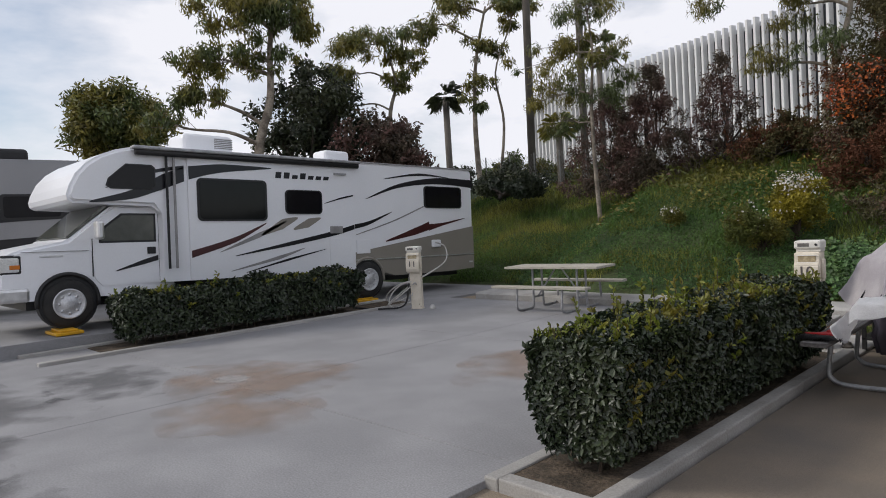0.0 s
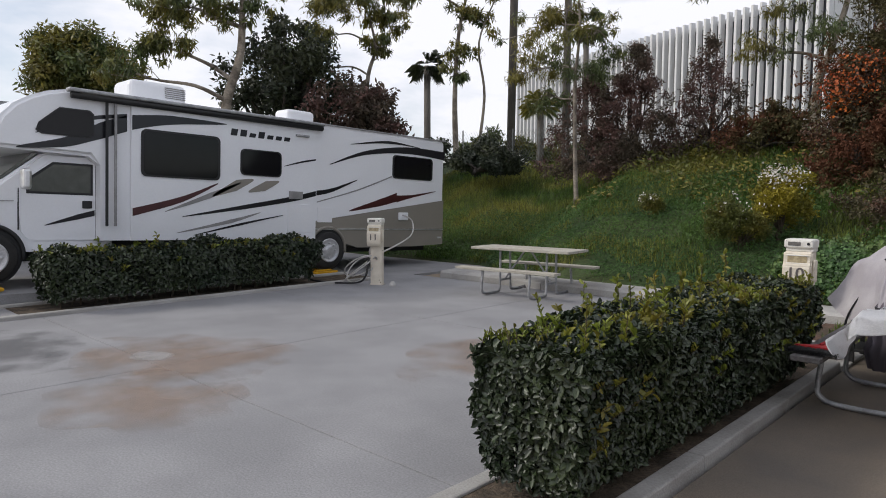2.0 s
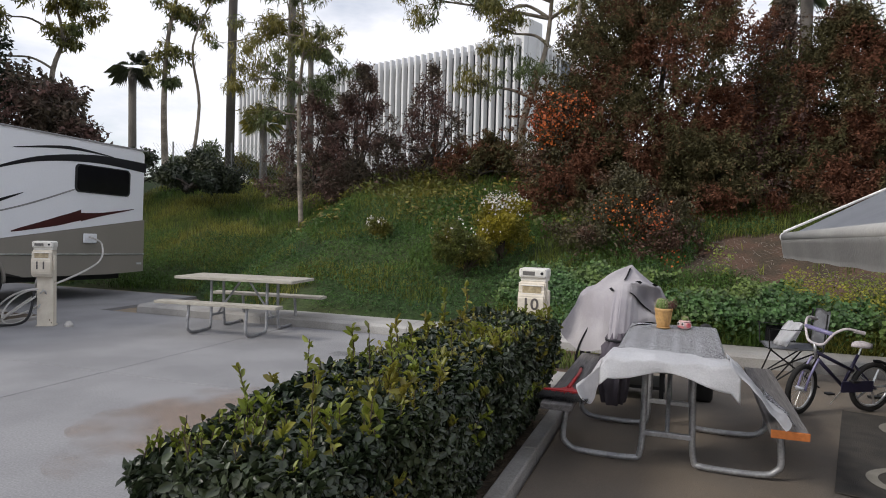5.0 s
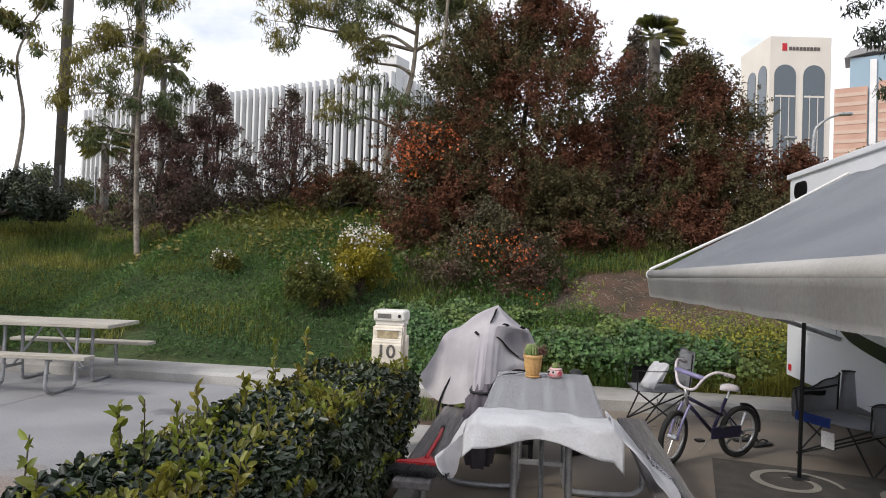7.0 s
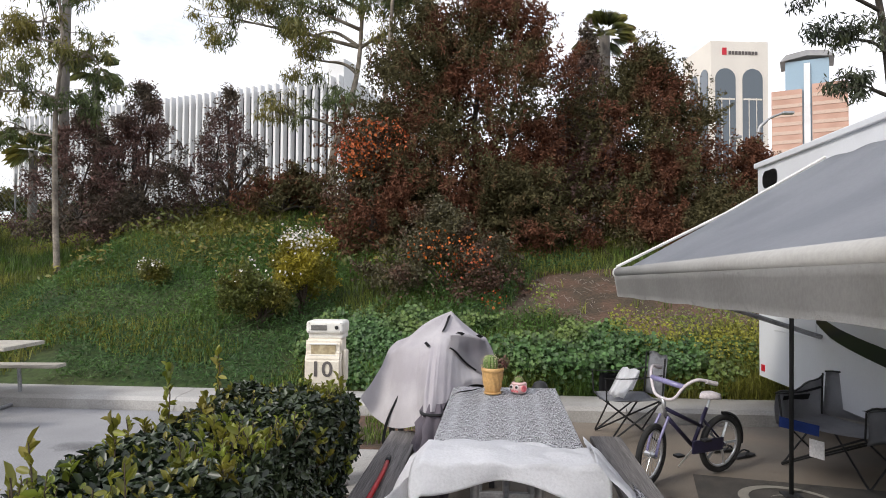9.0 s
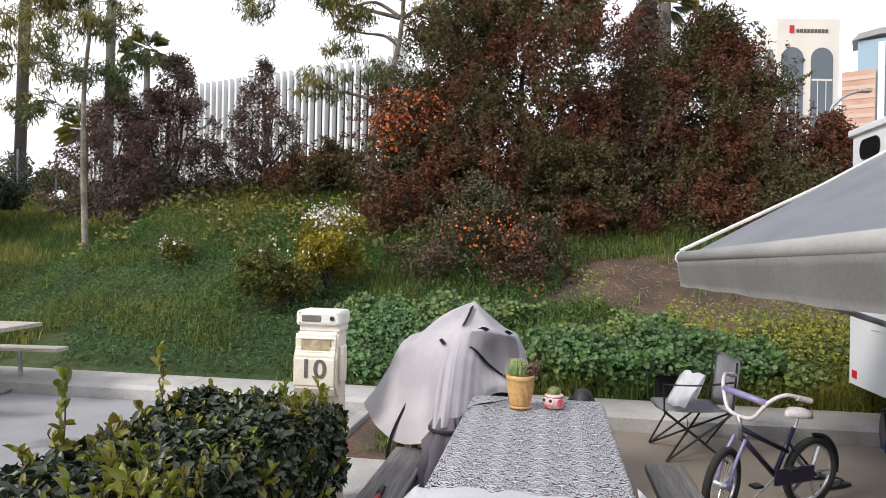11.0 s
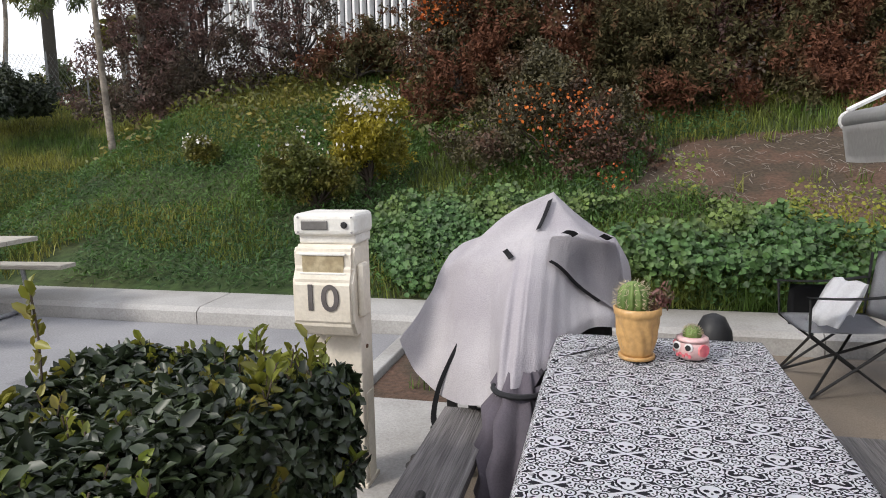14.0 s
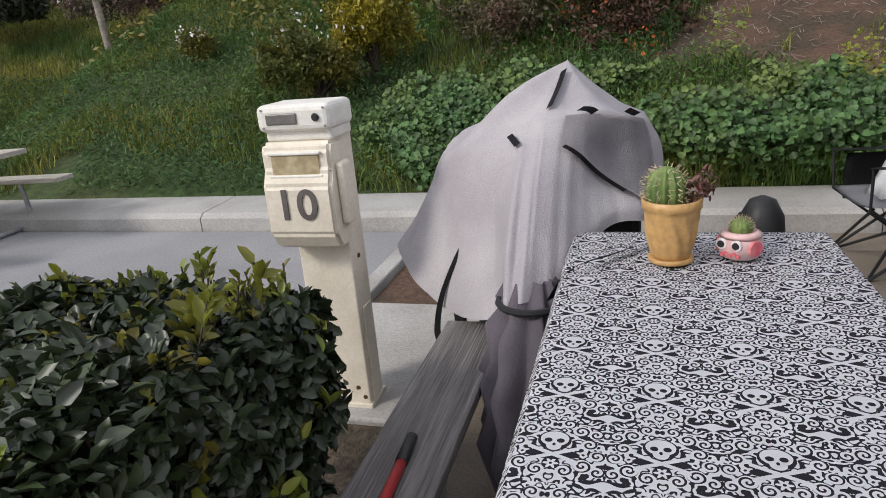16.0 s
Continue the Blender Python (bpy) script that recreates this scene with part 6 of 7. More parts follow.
# how the cover hangs, once round: rim over the grill, then hem
RIM = [(0.31, 0.0, 1.02), (0.28, 0.24, 1.03), (0.0, 0.30, 1.03), (-0.34, 0.25, 1.0), (-0.41, 0.02, 0.96), (-0.39, -0.18, 0.95),
       (-0.30, -0.29, 0.98), (-0.17, -0.34, 1.02), (-0.05, -0.33, 1.06), (0.07, -0.29, 1.085), (0.19, -0.23, 1.07), (0.28, -0.13, 1.04)]
HEM = [(0.35, 0.02, 0.70), (0.34, 0.30, 0.6), (0.0, 0.42, 0.55), (-0.48, 0.34, 0.56), (-0.60, 0.0, 0.60), (-0.57, -0.22, 0.58),
       (-0.36, -0.42, 0.46), (-0.14, -0.64, 0.52), (-0.05, -0.80, 0.64), (0.07, -0.72, 0.655), (0.20, -0.42, 0.75), (0.33, -0.28, 0.73)]
PEAK = Vector((0.05, -0.03, 1.238))


def once_round(rows, u):
    k = u * len(rows)
    i, t = int(k) % len(rows), k - int(k)
    a, b, c, d = (Vector(rows[(i + q) % len(rows)]) for q in (-1, 0, 1, 2))
    return 0.5 * (2 * b + (c - a) * t + (2 * a - 5 * b + 4 * c - d) * t * t + (3 * b - a - 3 * c + d) * t ** 3)


def cover_fn(u, v):
    u = u % 1
    rim, hem = once_round(RIM, u), once_round(HEM, u)
    w = 2 * math.pi * u
    pleat = 1.7 * noise.noise((u * 21, 0.8 * v, 3)) + 0.7 * noise.noise((u * 47, 1.2 * v, 8))
    pocket = math.exp(-((u - 0.865) / 0.075) ** 2)
    front = max(0.0, 1 - abs(u - 0.66) / 0.17)
    if v < 0.45:
        t = v / 0.45
        p = PEAK.lerp(rim, t)
        left = math.exp(-((u - 0.47) / 0.12) ** 2)
        p.z += math.sin(t * 3.14) * (-0.022 + 0.06 * left) + 0.010 * math.cos(6 * w) * t
        amp = 0.004 * t * front
    else:
        t = (v - 0.45) / 0.55
        p = rim.lerp(hem, t)
        out = Vector((rim.x, rim.y, 0)).normalized()
        p += out * (0.03 if out.x > 0 else -0.012) * math.sin(t * 3.14) * (1 - front)
        p.z += 0.045 * math.sin(t * 3.14) * front
        p -= Vector((0.55, -0.62, 0)) * 0.085 * math.sin(min(1, t * 1.15) * 3.14) * pocket
        amp = 0.003 + 0.024 * min(1, t * 1.3) * (0.3 + 0.8 * front)
    n = Vector((p.x, p.y - 0.1, 0.15)).normalized()
    soft = (0.022 * noise.noise((p.x * 4.5, p.y * 4.5, p.z * 4.5)) + 0.007 * noise.noise((p.x * 13, p.y * 13, p.z * 9))) * min(1, v * 3)
    return tuple(p + n * (amp * pleat + soft))


bm = bmesh.new()
nu, nv = 300, 40
g = [[bm.verts.new(cover_fn(i / nu, (j + 0.15) / (nv - 0.85))) for i in range(nu)] for j in range(nv)]
tip = bm.verts.new((0.05, -0.03, 1.241))
for i in range(nu):
    bm.faces.new((tip, g[0][i], g[0][(i + 1) % nu]))
    for j in range(nv - 1):
        bm.faces.new((g[j][i], g[j + 1][i], g[j + 1][(i + 1) % nu], g[j][(i + 1) % nu]))
bmesh.ops.recalc_face_normals(bm, faces=bm.faces)
part("cover", bm, M["cover"], gr, "light grey canvas with folds", True)


def strap(pts, w=0.022, label=""):
    c = smoothed(pts, 6)
    bm = bmesh.new()
    up = Vector((0.35, 0, 0.2)).normalized() * w * 0.5
    a = [bm.verts.new(p + up) for p in c]
    b = [bm.verts.new(p - up) for p in c]
    for i in range(len(c) - 1):
        bm.faces.new((a[i], a[i + 1], b[i + 1], b[i]))
    bmesh.ops.solidify(bm, geom=list(bm.faces), thickness=0.004)
    return part("strap", bm, M["webbing"], gr, label)


def on_cover(u, v, out=0.006):
    p, q = Vector(cover_fn(u, v)), Vector(cover_fn(u, v + 0.01))
    n = Vector((p.x, p.y, 0.5)).normalized()
    return p + n * out


strap([on_cover(0.70, 0.08 + 0.055 * k, 0.012) for k in range(6)], 0.024, "black seam flap")
strap([on_cover(0.625 + 0.008 * k, 0.47 + 0.022 * k, 0.014) for k in range(4)], 0.022)
strap([on_cover(0.775 + 0.010 * k, 0.43 + 0.012 * k, 0.020) for k in range(4)], 0.026)
strap([on_cover(0.885 + 0.008 * k, 0.42 + 0.012 * k, 0.020) for k in range(4)], 0.024)
strap([(-0.27, -0.40, 0.70), (-0.31, -0.43, 0.62), (-0.36, -0.44, 0.50), (-0.385, -0.44, 0.38), (-0.37, -0.45, 0.33)], 0.028, "hanging buckle strap")
strap([(0.06, -0.80, 0.66), (0.13, -0.86, 0.775), (0.25, -0.74, 0.782), (0.36, -0.58, 0.79)], 0.022, "strap lying over the table edge")
part("buckle", bx(-0.395, -0.345, -0.46, -0.44, 0.315, 0.34, 0.004), M["black"], gr, "black plastic buckle")


def flap(u, v):
    """The overlapping panel over the front right, open along its slanting lower edge."""
    k = 0.745 + 0.20 * u
    low = 0.58 + 0.36 * min(1, u * 1.25) - 0.02 * math.sin(u * 9)
    lift = 0.008 + 0.028 * v ** 2 * math.sin(math.pi * min(1, 0.25 + u))
    return tuple(on_cover(k, 0.46 + (low - 0.46) * v, lift))


sheet("flap", flap, 31, 17, M["cover"], gr, "overlapping canvas flap")
strap([Vector(flap(0.03 + 0.07 * k, 1.0)) + Vector((-0.004, -0.006, -0.004)) for k in range(9)], 0.014, "black edge binding")


def ring_skin(rows, n, folds, seed):
    """A draped skin through rows of (x, y, z, rx, ry)."""
    bm = bmesh.new()
    rings = []
    for x, y, z, rx, ry in rows:
        rings.append([])
        for i in range(n):
            a = 2 * math.pi * i / n
            f = 1 + folds * math.sin(9 * a + 1.3 * math.sin(3 * a + seed)) + 0.5 * folds * math.sin(5 * a + z * 5 + seed)
            rings[-1].append(bm.verts.new((x + rx * f * math.cos(a), y + ry * f * math.sin(a), z)))
    for p, q in zip(rings, rings[1:]):
        for i in range(n):
            bm.faces.new((p[i], p[(i + 1) % n], q[(i + 1) % n], q[i]))
    bmesh.ops.recalc_face_normals(bm, faces=bm.faces)
    return bm


part("gathered_hem", ring_skin([(0.0, -0.70, 0.69, 0.06, 0.06), (0.0, -0.74, 0.64, 0.085, 0.08), (0.0, -0.76, 0.615, 0.075, 0.075), (0.0, -0.79, 0.575, 0.105, 0.125), (0.005, -0.82, 0.52, 0.100, 0.165), (-0.005, -0.83, 0.46, 0.115, 0.19), (0.008, -0.85, 0.39, 0.105, 0.205), (-0.004, -0.86, 0.31, 0.118, 0.225), (0.0, -0.86, 0.22, 0.10, 0.20), (0.0, -0.86, 0.14, 0.085, 0.17)], 120, 0.15, 2.0), M["coverdark"], gr, "purple-grey gathered lower cover", True)
part("drawstring", tb([(0.09 * math.cos(a), -0.75 + 0.09 * math.sin(a), 0.635) for a in np.linspace(0, 6.28, 30)], 0.010, 6), M["webbing"], gr)
for x, y in ((-0.36, -0.22), (-0.36, 0.22), (0.36, -0.22), (0.36, 0.22)):
    part("leg", bx(x - 0.02, x + 0.02, y - 0.02, y + 0.02, 0.0, 0.75, 0.004), M["black"], gr, "black cart leg")
part("shelf", bx(-0.38, 0.38, -0.24, 0.24, 0.12, 0.15, 0.006), M["black"], gr)
part("firebox", bx(-0.34, 0.30, -0.20, 0.22, 0.62, 0.86, 0.03), M["black"], gr)


# ---- camp chairs, bicycle, rug, awning trailer ----
def camp_chair(label, m, seatm, w=0.56, back=0.42, trim=None):
    c = thing("camp_chair", label, "folding chair", m, "camp chairs")
    h = w / 2
    for s in (-1, 1):
        part("leg", tb([(s * h, -0.25, 0.0), (-s * h * 0.9, 0.25, 0.40)], 0.009, 6), M["black"], c)
        part("leg", tb([(s * h, 0.25, 0.0), (s * h * 0.95, -0.27, 0.40), (s * h, -0.28, 0.62)], 0.009, 6), M["black"], c)
        part("leg", tb([(s * h, -0.25, 0.0), (s * h, 0.27, 0.40), (s * h * 1.02, 0.30, 0.42 + back)], 0.009, 6), M["black"], c)
        sheet("armrest", lambda u, v, s=s: (s * (h - 0.03 + 0.07 * u), -0.30 + 0.58 * v, 0.63 + 0.03 * v - 0.02 * math.sin(v * 3.1)), 4, 8, M["black"], c, thick=0.008)
    part("leg", tb([(-h, -0.25, 0.012), (h * 0.9, -0.25, 0.40)], 0.009, 6), M["black"], c)
    part("leg", tb([(-h, 0.25, 0.012), (h, 0.25, 0.40)], 0.009, 6), M["black"], c)
    sheet("seat", lambda u, v: ((u - 0.5) * w * 0.96, -0.27 + 0.54 * v, 0.41 - 0.055 * math.sin(u * math.pi) * math.sin(0.5 + v * 2.3)), 14, 12, M[seatm], c, thick=0.012)
    sheet("backrest", lambda u, v: ((u - 0.5) * w, 0.28 + 0.05 * v + 0.05 * math.sin(u * math.pi), 0.40 + (back + 0.03) * v + 0.012 * math.sin(u * 11) * v), 14, 10, M[seatm], c, thick=0.02)
    sheet("side_pouch", lambda u, v: (-h - 0.015 - 0.03 * math.sin(v * 3.1), -0.2 + 0.34 * u, 0.60 - 0.28 * v), 8, 8, M["black"], c, thick=0.01)
    if trim:
        for s in (-1, 1):
            sheet("side_panel", lambda u, v, s=s: (s * (h + 0.012 + 0.02 * math.sin(v * 3.1)), -0.30 + 0.62 * u, 0.36 + (0.27 + 0.14 * u ** 2 + 0.015 * math.sin(u * 12)) * v), 14, 8, M[seatm], c, "padded grey side", thick=0.03)
            part("piping", tb([(s * (h + 0.016), -0.30 + 0.62 * q / 10, 0.63 + 0.14 * (q / 10) ** 2 + 0.015 * math.sin(q * 1.2)) for q in range(11)], 0.009, 5), M["black"], c)
        part("piping", tb([((q / 12 - 0.5) * w, 0.32 + 0.05 * math.sin(q / 12 * math.pi), 0.435 + back + 0.012 * math.sin(q / 12 * 11)) for q in range(13)], 0.009, 5), M["black"], c)
        sheet("seat_front", lambda u, v: ((u - 1.0) * w * 0.49, -0.285 - 0.01 * v, 0.43 - 0.09 * v), 10, 4, M[trim], c, thick=0.01)
        part("label_tag", bx(-h * 0.2, h * 0.15, -0.31, -0.305, 0.16, 0.31, 0.003), M["whiteglaze"], c)
    return c


c1 = camp_chair("grey and black folding camp chair by the back kerb", pose(2.10, 8.28, 0.0, 0, 0, -84) @ Matrix.Scale(0.92, 4), "chairgrey", 0.54, 0.40)
camp_chair("large padded grey camp chair with blue front panel", pose(3.55, 7.30, 0.0, 0, 0, -62) @ Matrix.Scale(0.90, 4), "chairgrey", 0.80, 0.36, "chairblue")
tw = thing("towel", "white crumpled towel draped on the camp chair", "towel", pose(2.02, 8.22, -0.02, 0, 0, -60) @ Matrix.Scale(0.88, 4))
sheet("cloth", lambda u, v: (-0.12 + 0.26 * u, -0.06 + 0.22 * math.sin(v * 2.6) + 0.02 * math.sin(u * 9), 0.46 + 0.28 * math.sin(v * 2.9) + 0.02 * noise.noise((u * 5, v * 5, 2))), 14, 14, M["clothback"], tw, thick=0.02)

bk2 = thing("bicycle", "small purple children's bicycle with white handlebars", "bicycle", pose(2.30, 7.06, 0.0, 0, 0, 32) @ Matrix.Scale(0.90, 4) @ pose(0, 0, 0, 5, 0, 0))
for x, nm in ((-0.40, "front_wheel"), (0.40, "rear_wheel")):
    w = part(nm, tb([(0.225 * math.cos(a), 0, 0.225 * math.sin(a)) for a in np.linspace(0, 2 * math.pi, 40)[:-1]], 0.026, 8, True), M["rubber"], bk2, "black tyre", True)
    w.matrix_basis = pose(x, 0, 0.25, 0, 0, 20 if x < 0 else 0)
    part("rim", tb([(0.195 * math.cos(a), 0, 0.195 * math.sin(a)) for a in np.linspace(0, 2 * math.pi, 36)[:-1]], 0.012, 6, True), M["chrome"], w, smooth=True)
    part("hub", tb([(0, -0.05, 0), (0, 0.05, 0)], 0.022, 10), M["chrome"], w)
    for k in range(5 if x > 0 else 18):
        a = 2 * math.pi * k / (5 if x > 0 else 18)
        part("spoke", tb([(0, 0, 0), (0.19 * math.cos(a), 0, 0.19 * math.sin(a))], 0.012 if x > 0 else 0.002, 5), M["chrome"], w)
for pts, r in (([(-0.27, 0, 0.56), (0.06, 0, 0.27)], 0.018), ([(-0.29, 0, 0.62), (0.16, 0, 0.42)], 0.017), ([(0.06, 0, 0.27), (0.20, 0, 0.58)], 0.016), ([(0.06, 0.03, 0.27), (0.40, 0.045, 0.25)], 0.010), ([(0.06, -0.03, 0.27), (0.40, -0.045, 0.25)], 0.010), ([(0.17, 0, 0.48), (0.40, 0.045, 0.25)], 0.009), ([(0.17, 0, 0.48), (0.40, -0.045, 0.25)], 0.009)):
    part("frame_tube", tb(pts, r, 8), M["bikepurple"], bk2, smooth=True)
for s in (-1, 1):
    part("fork_blade", tb(smoothed([(-0.28, s * 0.045, 0.56), (-0.36, s * 0.05, 0.40), (-0.40, s * 0.05, 0.25)], 4), 0.012, 7), M["lavender"], bk2, "lavender fork blade", True)
    part("handlebar", tb(smoothed([(-0.31, 0, 0.70), (-0.30, s * 0.10, 0.72), (-0.27, s * 0.18, 0.84), (-0.20, s * 0.24, 0.90), (-0.10, s * 0.28, 0.88)], 6), 0.013, 8), M["saddle"], bk2, "white high-rise handlebar", True)
    part("grip", tb([(-0.14, s * 0.268, 0.889), (-0.05, s * 0.295, 0.87)], 0.018, 8), M["saddle"], bk2)
    part("pedal", bx(0.02 - 0.05 * s, 0.10 - 0.05 * s, s * 0.09 - 0.03, s * 0.09 + 0.03, 0.24 - 0.09 * s, 0.26 - 0.09 * s, 0.004), M["black"], bk2)
part("stem", tb([(-0.27, 0, 0.55), (-0.31, 0, 0.71)], 0.016, 8), M["chrome"], bk2, smooth=True)
part("crash_pad", tb([(-0.27, -0.17, 0.83), (-0.27, 0.17, 0.83)], 0.022, 10), M["lavender"], bk2, "lavender padded crossbar", True)
part("seat_post", tb([(0.20, 0, 0.56), (0.23, 0, 0.66)], 0.011, 7), M["chrome"], bk2)
bm = lathe(bmesh.new(), [(0.02, 0), (0.085, 0.012), (0.08, 0.045), (0.03, 0.06)], seg=20)
for v in bm.verts:
    v.co.x *= 1.5 if v.co.x < 0 else 1.0
    if v.co.x < 0:
        v.co.y *= 1 - 0.45 * min(1, -v.co.x / 0.12)
s = part("saddle", bm, M["saddle"], bk2, "white and pink child's saddle", True)
s.matrix_basis = pose(0.24, 0, 0.65)
part("chain_guard", bx(0.0, 0.36, -0.06, -0.05, 0.22, 0.33, 0.01), M["bikepurple"], bk2)
part("mudguard", tb([(0.40 + 0.265 * math.cos(a), 0, 0.25 + 0.265 * math.sin(a)) for a in np.linspace(-0.1, 1.6, 12)], 0.014, 5), M["black"], bk2)
part("kickstand", tb([(0.12, 0.03, 0.24), (0.16, 0.22, 0.0)], 0.008, 6), M["chrome"], bk2)

rug = thing("rug", "brown outdoor mat with pale scroll pattern", "rug", pose(3.2, 5.95, 0.0, 0, 0, -12))
part("mat", bx(-1.05, 1.6, -1.2, 1.0, 0.0, 0.008, 0.003), M["rug"], rug)
for cx, cy, r0, tn, dirn in ((-0.5, 0.55, 0.34, 2.2, 1), (0.35, 0.5, 0.36, 2.0, -1), (-0.2, -0.2, 0.40, 2.4, 1), (0.7, -0.3, 0.42, 2.2, -1), (-0.6, -0.8, 0.34, 2.2, 1), (0.3, -0.9, 0.3, 2.0, 1), (1.2, 0.4, 0.34, 2.2, 1)):
    bm = bmesh.new()
    n = 48
    va, vb = [], []
    for i in range(n):
        t = i / (n - 1)
        a = dirn * t * tn * 2 * math.pi * 0.75
        r = r0 * (1 - 0.85 * t)
        w = 0.035 * math.sin(math.pi * min(1, 0.15 + t))
        va.append(bm.verts.new((cx + (r + w) * math.cos(a), cy + (r + w) * math.sin(a), 0.0125)))
        vb.append(bm.verts.new((cx + (r - w) * math.cos(a), cy + (r - w) * math.sin(a), 0.0125)))
    for i in range(n - 1):
        bm.faces.new((va[i], va[i + 1], vb[i + 1], vb[i]))
    part("scroll", bm, M["rugswirl"], rug)
for k, (x, y, a) in enumerate(((2.85, 7.85, 20), (2.95, 7.70, 35))):
    s = thing("sandal", "dark flip-flop sandal on the patio", "sandal", pose(x, y, 0.0, 0, 0, a), "pair of sandals")
    part("sole", prism(bmesh.new(), [(-0.12 + 0.0, 0.03), (0.0, 0.045), (0.11, 0.035), (0.125, 0), (0.11, -0.035), (0.0, -0.035), (-0.12, -0.03), (-0.13, 0)], "z", 0, 0.018), M["black"], s)
    part("thong", tb(smoothed([(-0.02, 0.04, 0.018), (0.03, 0.02, 0.05), (0.07, 0, 0.03), (0.03, -0.02, 0.05), (-0.02, -0.035, 0.018)], 4), 0.007, 6), M["black"], s)
bp = thing("backpack_speaker", "rounded black bag standing behind the table", "bag", pose(1.22, 7.0, 0.0))
part("body", lathe(bmesh.new(), [(0.07, 0.0), (0.085, 0.02), (0.085, 0.55), (0.075, 0.64), (0.045, 0.70), (0.01, 0.715)], seg=20), M["black"], bp, smooth=True)
part("handle", tb(smoothed([(-0.08, -0.03, 0.52), (-0.11, -0.05, 0.60), (-0.07, -0.04, 0.66)], 5), 0.012, 6), M["webbing"], bp)

# trailer with awning
tr = thing("travel_trailer", "white travel trailer with an open grey awning", "trailer", pose(3.80, 9.40, 0.0))
bm = prism(bmesh.new(), [(0.0, 0.43), (0.0, 2.62), (-0.12, 2.74), (-6.8, 2.74), (-7.2, 2.3), (-7.2, 0.42)], "x", -0.09, 2.4)
bmesh.ops.bevel(bm, geom=[e for e in bm.edges if max(v.co.z for v in e.verts) > 2.4 and e.calc_length() > 1], offset=0.05, segments=2, affect="EDGES")
part("body", bm, M["trailer"], tr, "white ribbed trailer body")
part("reflector", bx(-0.102, -0.09, -0.20, -0.12, 0.49, 0.56, 0.004), M["redtag"], tr, "red side reflector")
part("hatch", bx(-0.10, -0.09, -1.35, -0.45, 0.95, 1.6, 0.004), M["trailer"], tr, "flush storage hatch")
part("roof_rail", bx(-0.12, -0.07, -7.0, 0.0, 2.66, 2.72, 0.01), M["trailer"], tr)
part("roof_arch", prism(bmesh.new(), rounded(-0.55, -0.2, 2.42, 2.60, 0.08), "x", -0.104, -0.092), M["tint"], tr, "small dark rear window")
bm = bmesh.new()
swoosh(bm, [(-0.9, 1.35), (-1.6, 1.05), (-2.6, 0.9)], [0.02, 0.12, 0.14], -0.096)
part("stripe", bm, M["navy"], tr)
for y in (-3.2, -4.0):
    wheel(tr, 0.12, y, 0.34, 0.34, 0.2)
AX0, AZ0, AX1, AZ1 = -1.84, 1.53, -0.09, 2.52
Y0, Y1 = -1.55, -6.6
sheet("awning", lambda u, v: (AX0 + (AX1 - AX0) * u, Y0 + (Y1 - Y0) * v, AZ0 + 0.10 * v * (1 - u) + (AZ1 - AZ0) * u - 0.07 * math.sin(u * math.pi) * math.sin(v * math.pi) + 0.008 * math.sin(v * 60) * u), 16, 60, M["awning"], tr, "grey vinyl awning, sagging slightly", 0.006)
part("roller", tb([(AX0, Y0 + 0.02, AZ0), (AX0, Y1, AZ0 + 0.10)], 0.045, 12), M["valance"], tr, "awning roller tube", True)
sheet("valance", lambda u, v: (AX0 - 0.045 + 0.03 * v + 0.004 * math.sin(u * 34) * v, Y0 + (Y1 - Y0) * u, AZ0 + 0.10 * u - 0.03 - 0.178 * v - 0.003 * math.sin(u * 40) * v), 80, 6, M["valance"], tr, "pale hanging valance")
part("piping", tb([(AX0 - 0.02, Y0 + 0.015, AZ0 + 0.05), (AX0 * 0.5, Y0 + 0.02, (AZ0 + AZ1) / 2 + 0.03), (AX1, Y0 + 0.015, AZ1 + 0.02)], 0.014, 6), M["piping"], tr, "white edge piping")
part("end_cap", tb([(AX0, Y0 + 0.02, AZ0), (AX0, Y0 + 0.05, AZ0)], 0.052, 12), M["piping"], tr, "white roller end cap")
part("awning_arm", tb([(AX0 + 0.08, Y0 + 0.05, AZ0 - 0.02), (-0.10, Y0 + 0.1, 0.98)], 0.022, 6), M["steel"], tr, "grey steel awning arm")
pl = thing("awning_pole", "thin black upright pole under the awning", "pole", pose(2.92, 6.72, 0.0))
part("shaft", tb([(0, 0, 0), (0.02, 0, 2.0)], 0.016, 8), M["black"], pl, smooth=True)
part("foot", bx(-0.06, 0.06, -0.06, 0.06, 0.0, 0.02, 0.005), M["black"], pl)


# ---- distant buildings ----
# white office block with close-set fins
def fin_building(name, label, m, L, H, n, depth, zb=0.0):
    b = thing(name, label, "building", m)
    part("wall", bx(0.0, L, 0.35, depth, zb, H - 0.8), M["darkpane"], b, "dark glazing behind the fins")
    part("roof", bx(-0.1, L + 0.1, 0.5, depth, H - 0.8, H - 0.35, 0.05), M["fin"], b)
    me = None
    for k in range(n):
        x = L * k / (n - 1)
        if me is None:
            o = part("fin", bx(-0.135, 0.135, -0.25, 0.35, zb, H, 0.03, 1), M["fin"], b, "white vertical fin")
            me = o.data
        else:
            o = new("fin", me)
            o.parent = b
        o.matrix_basis = pose(x, 0, 0)
    return b


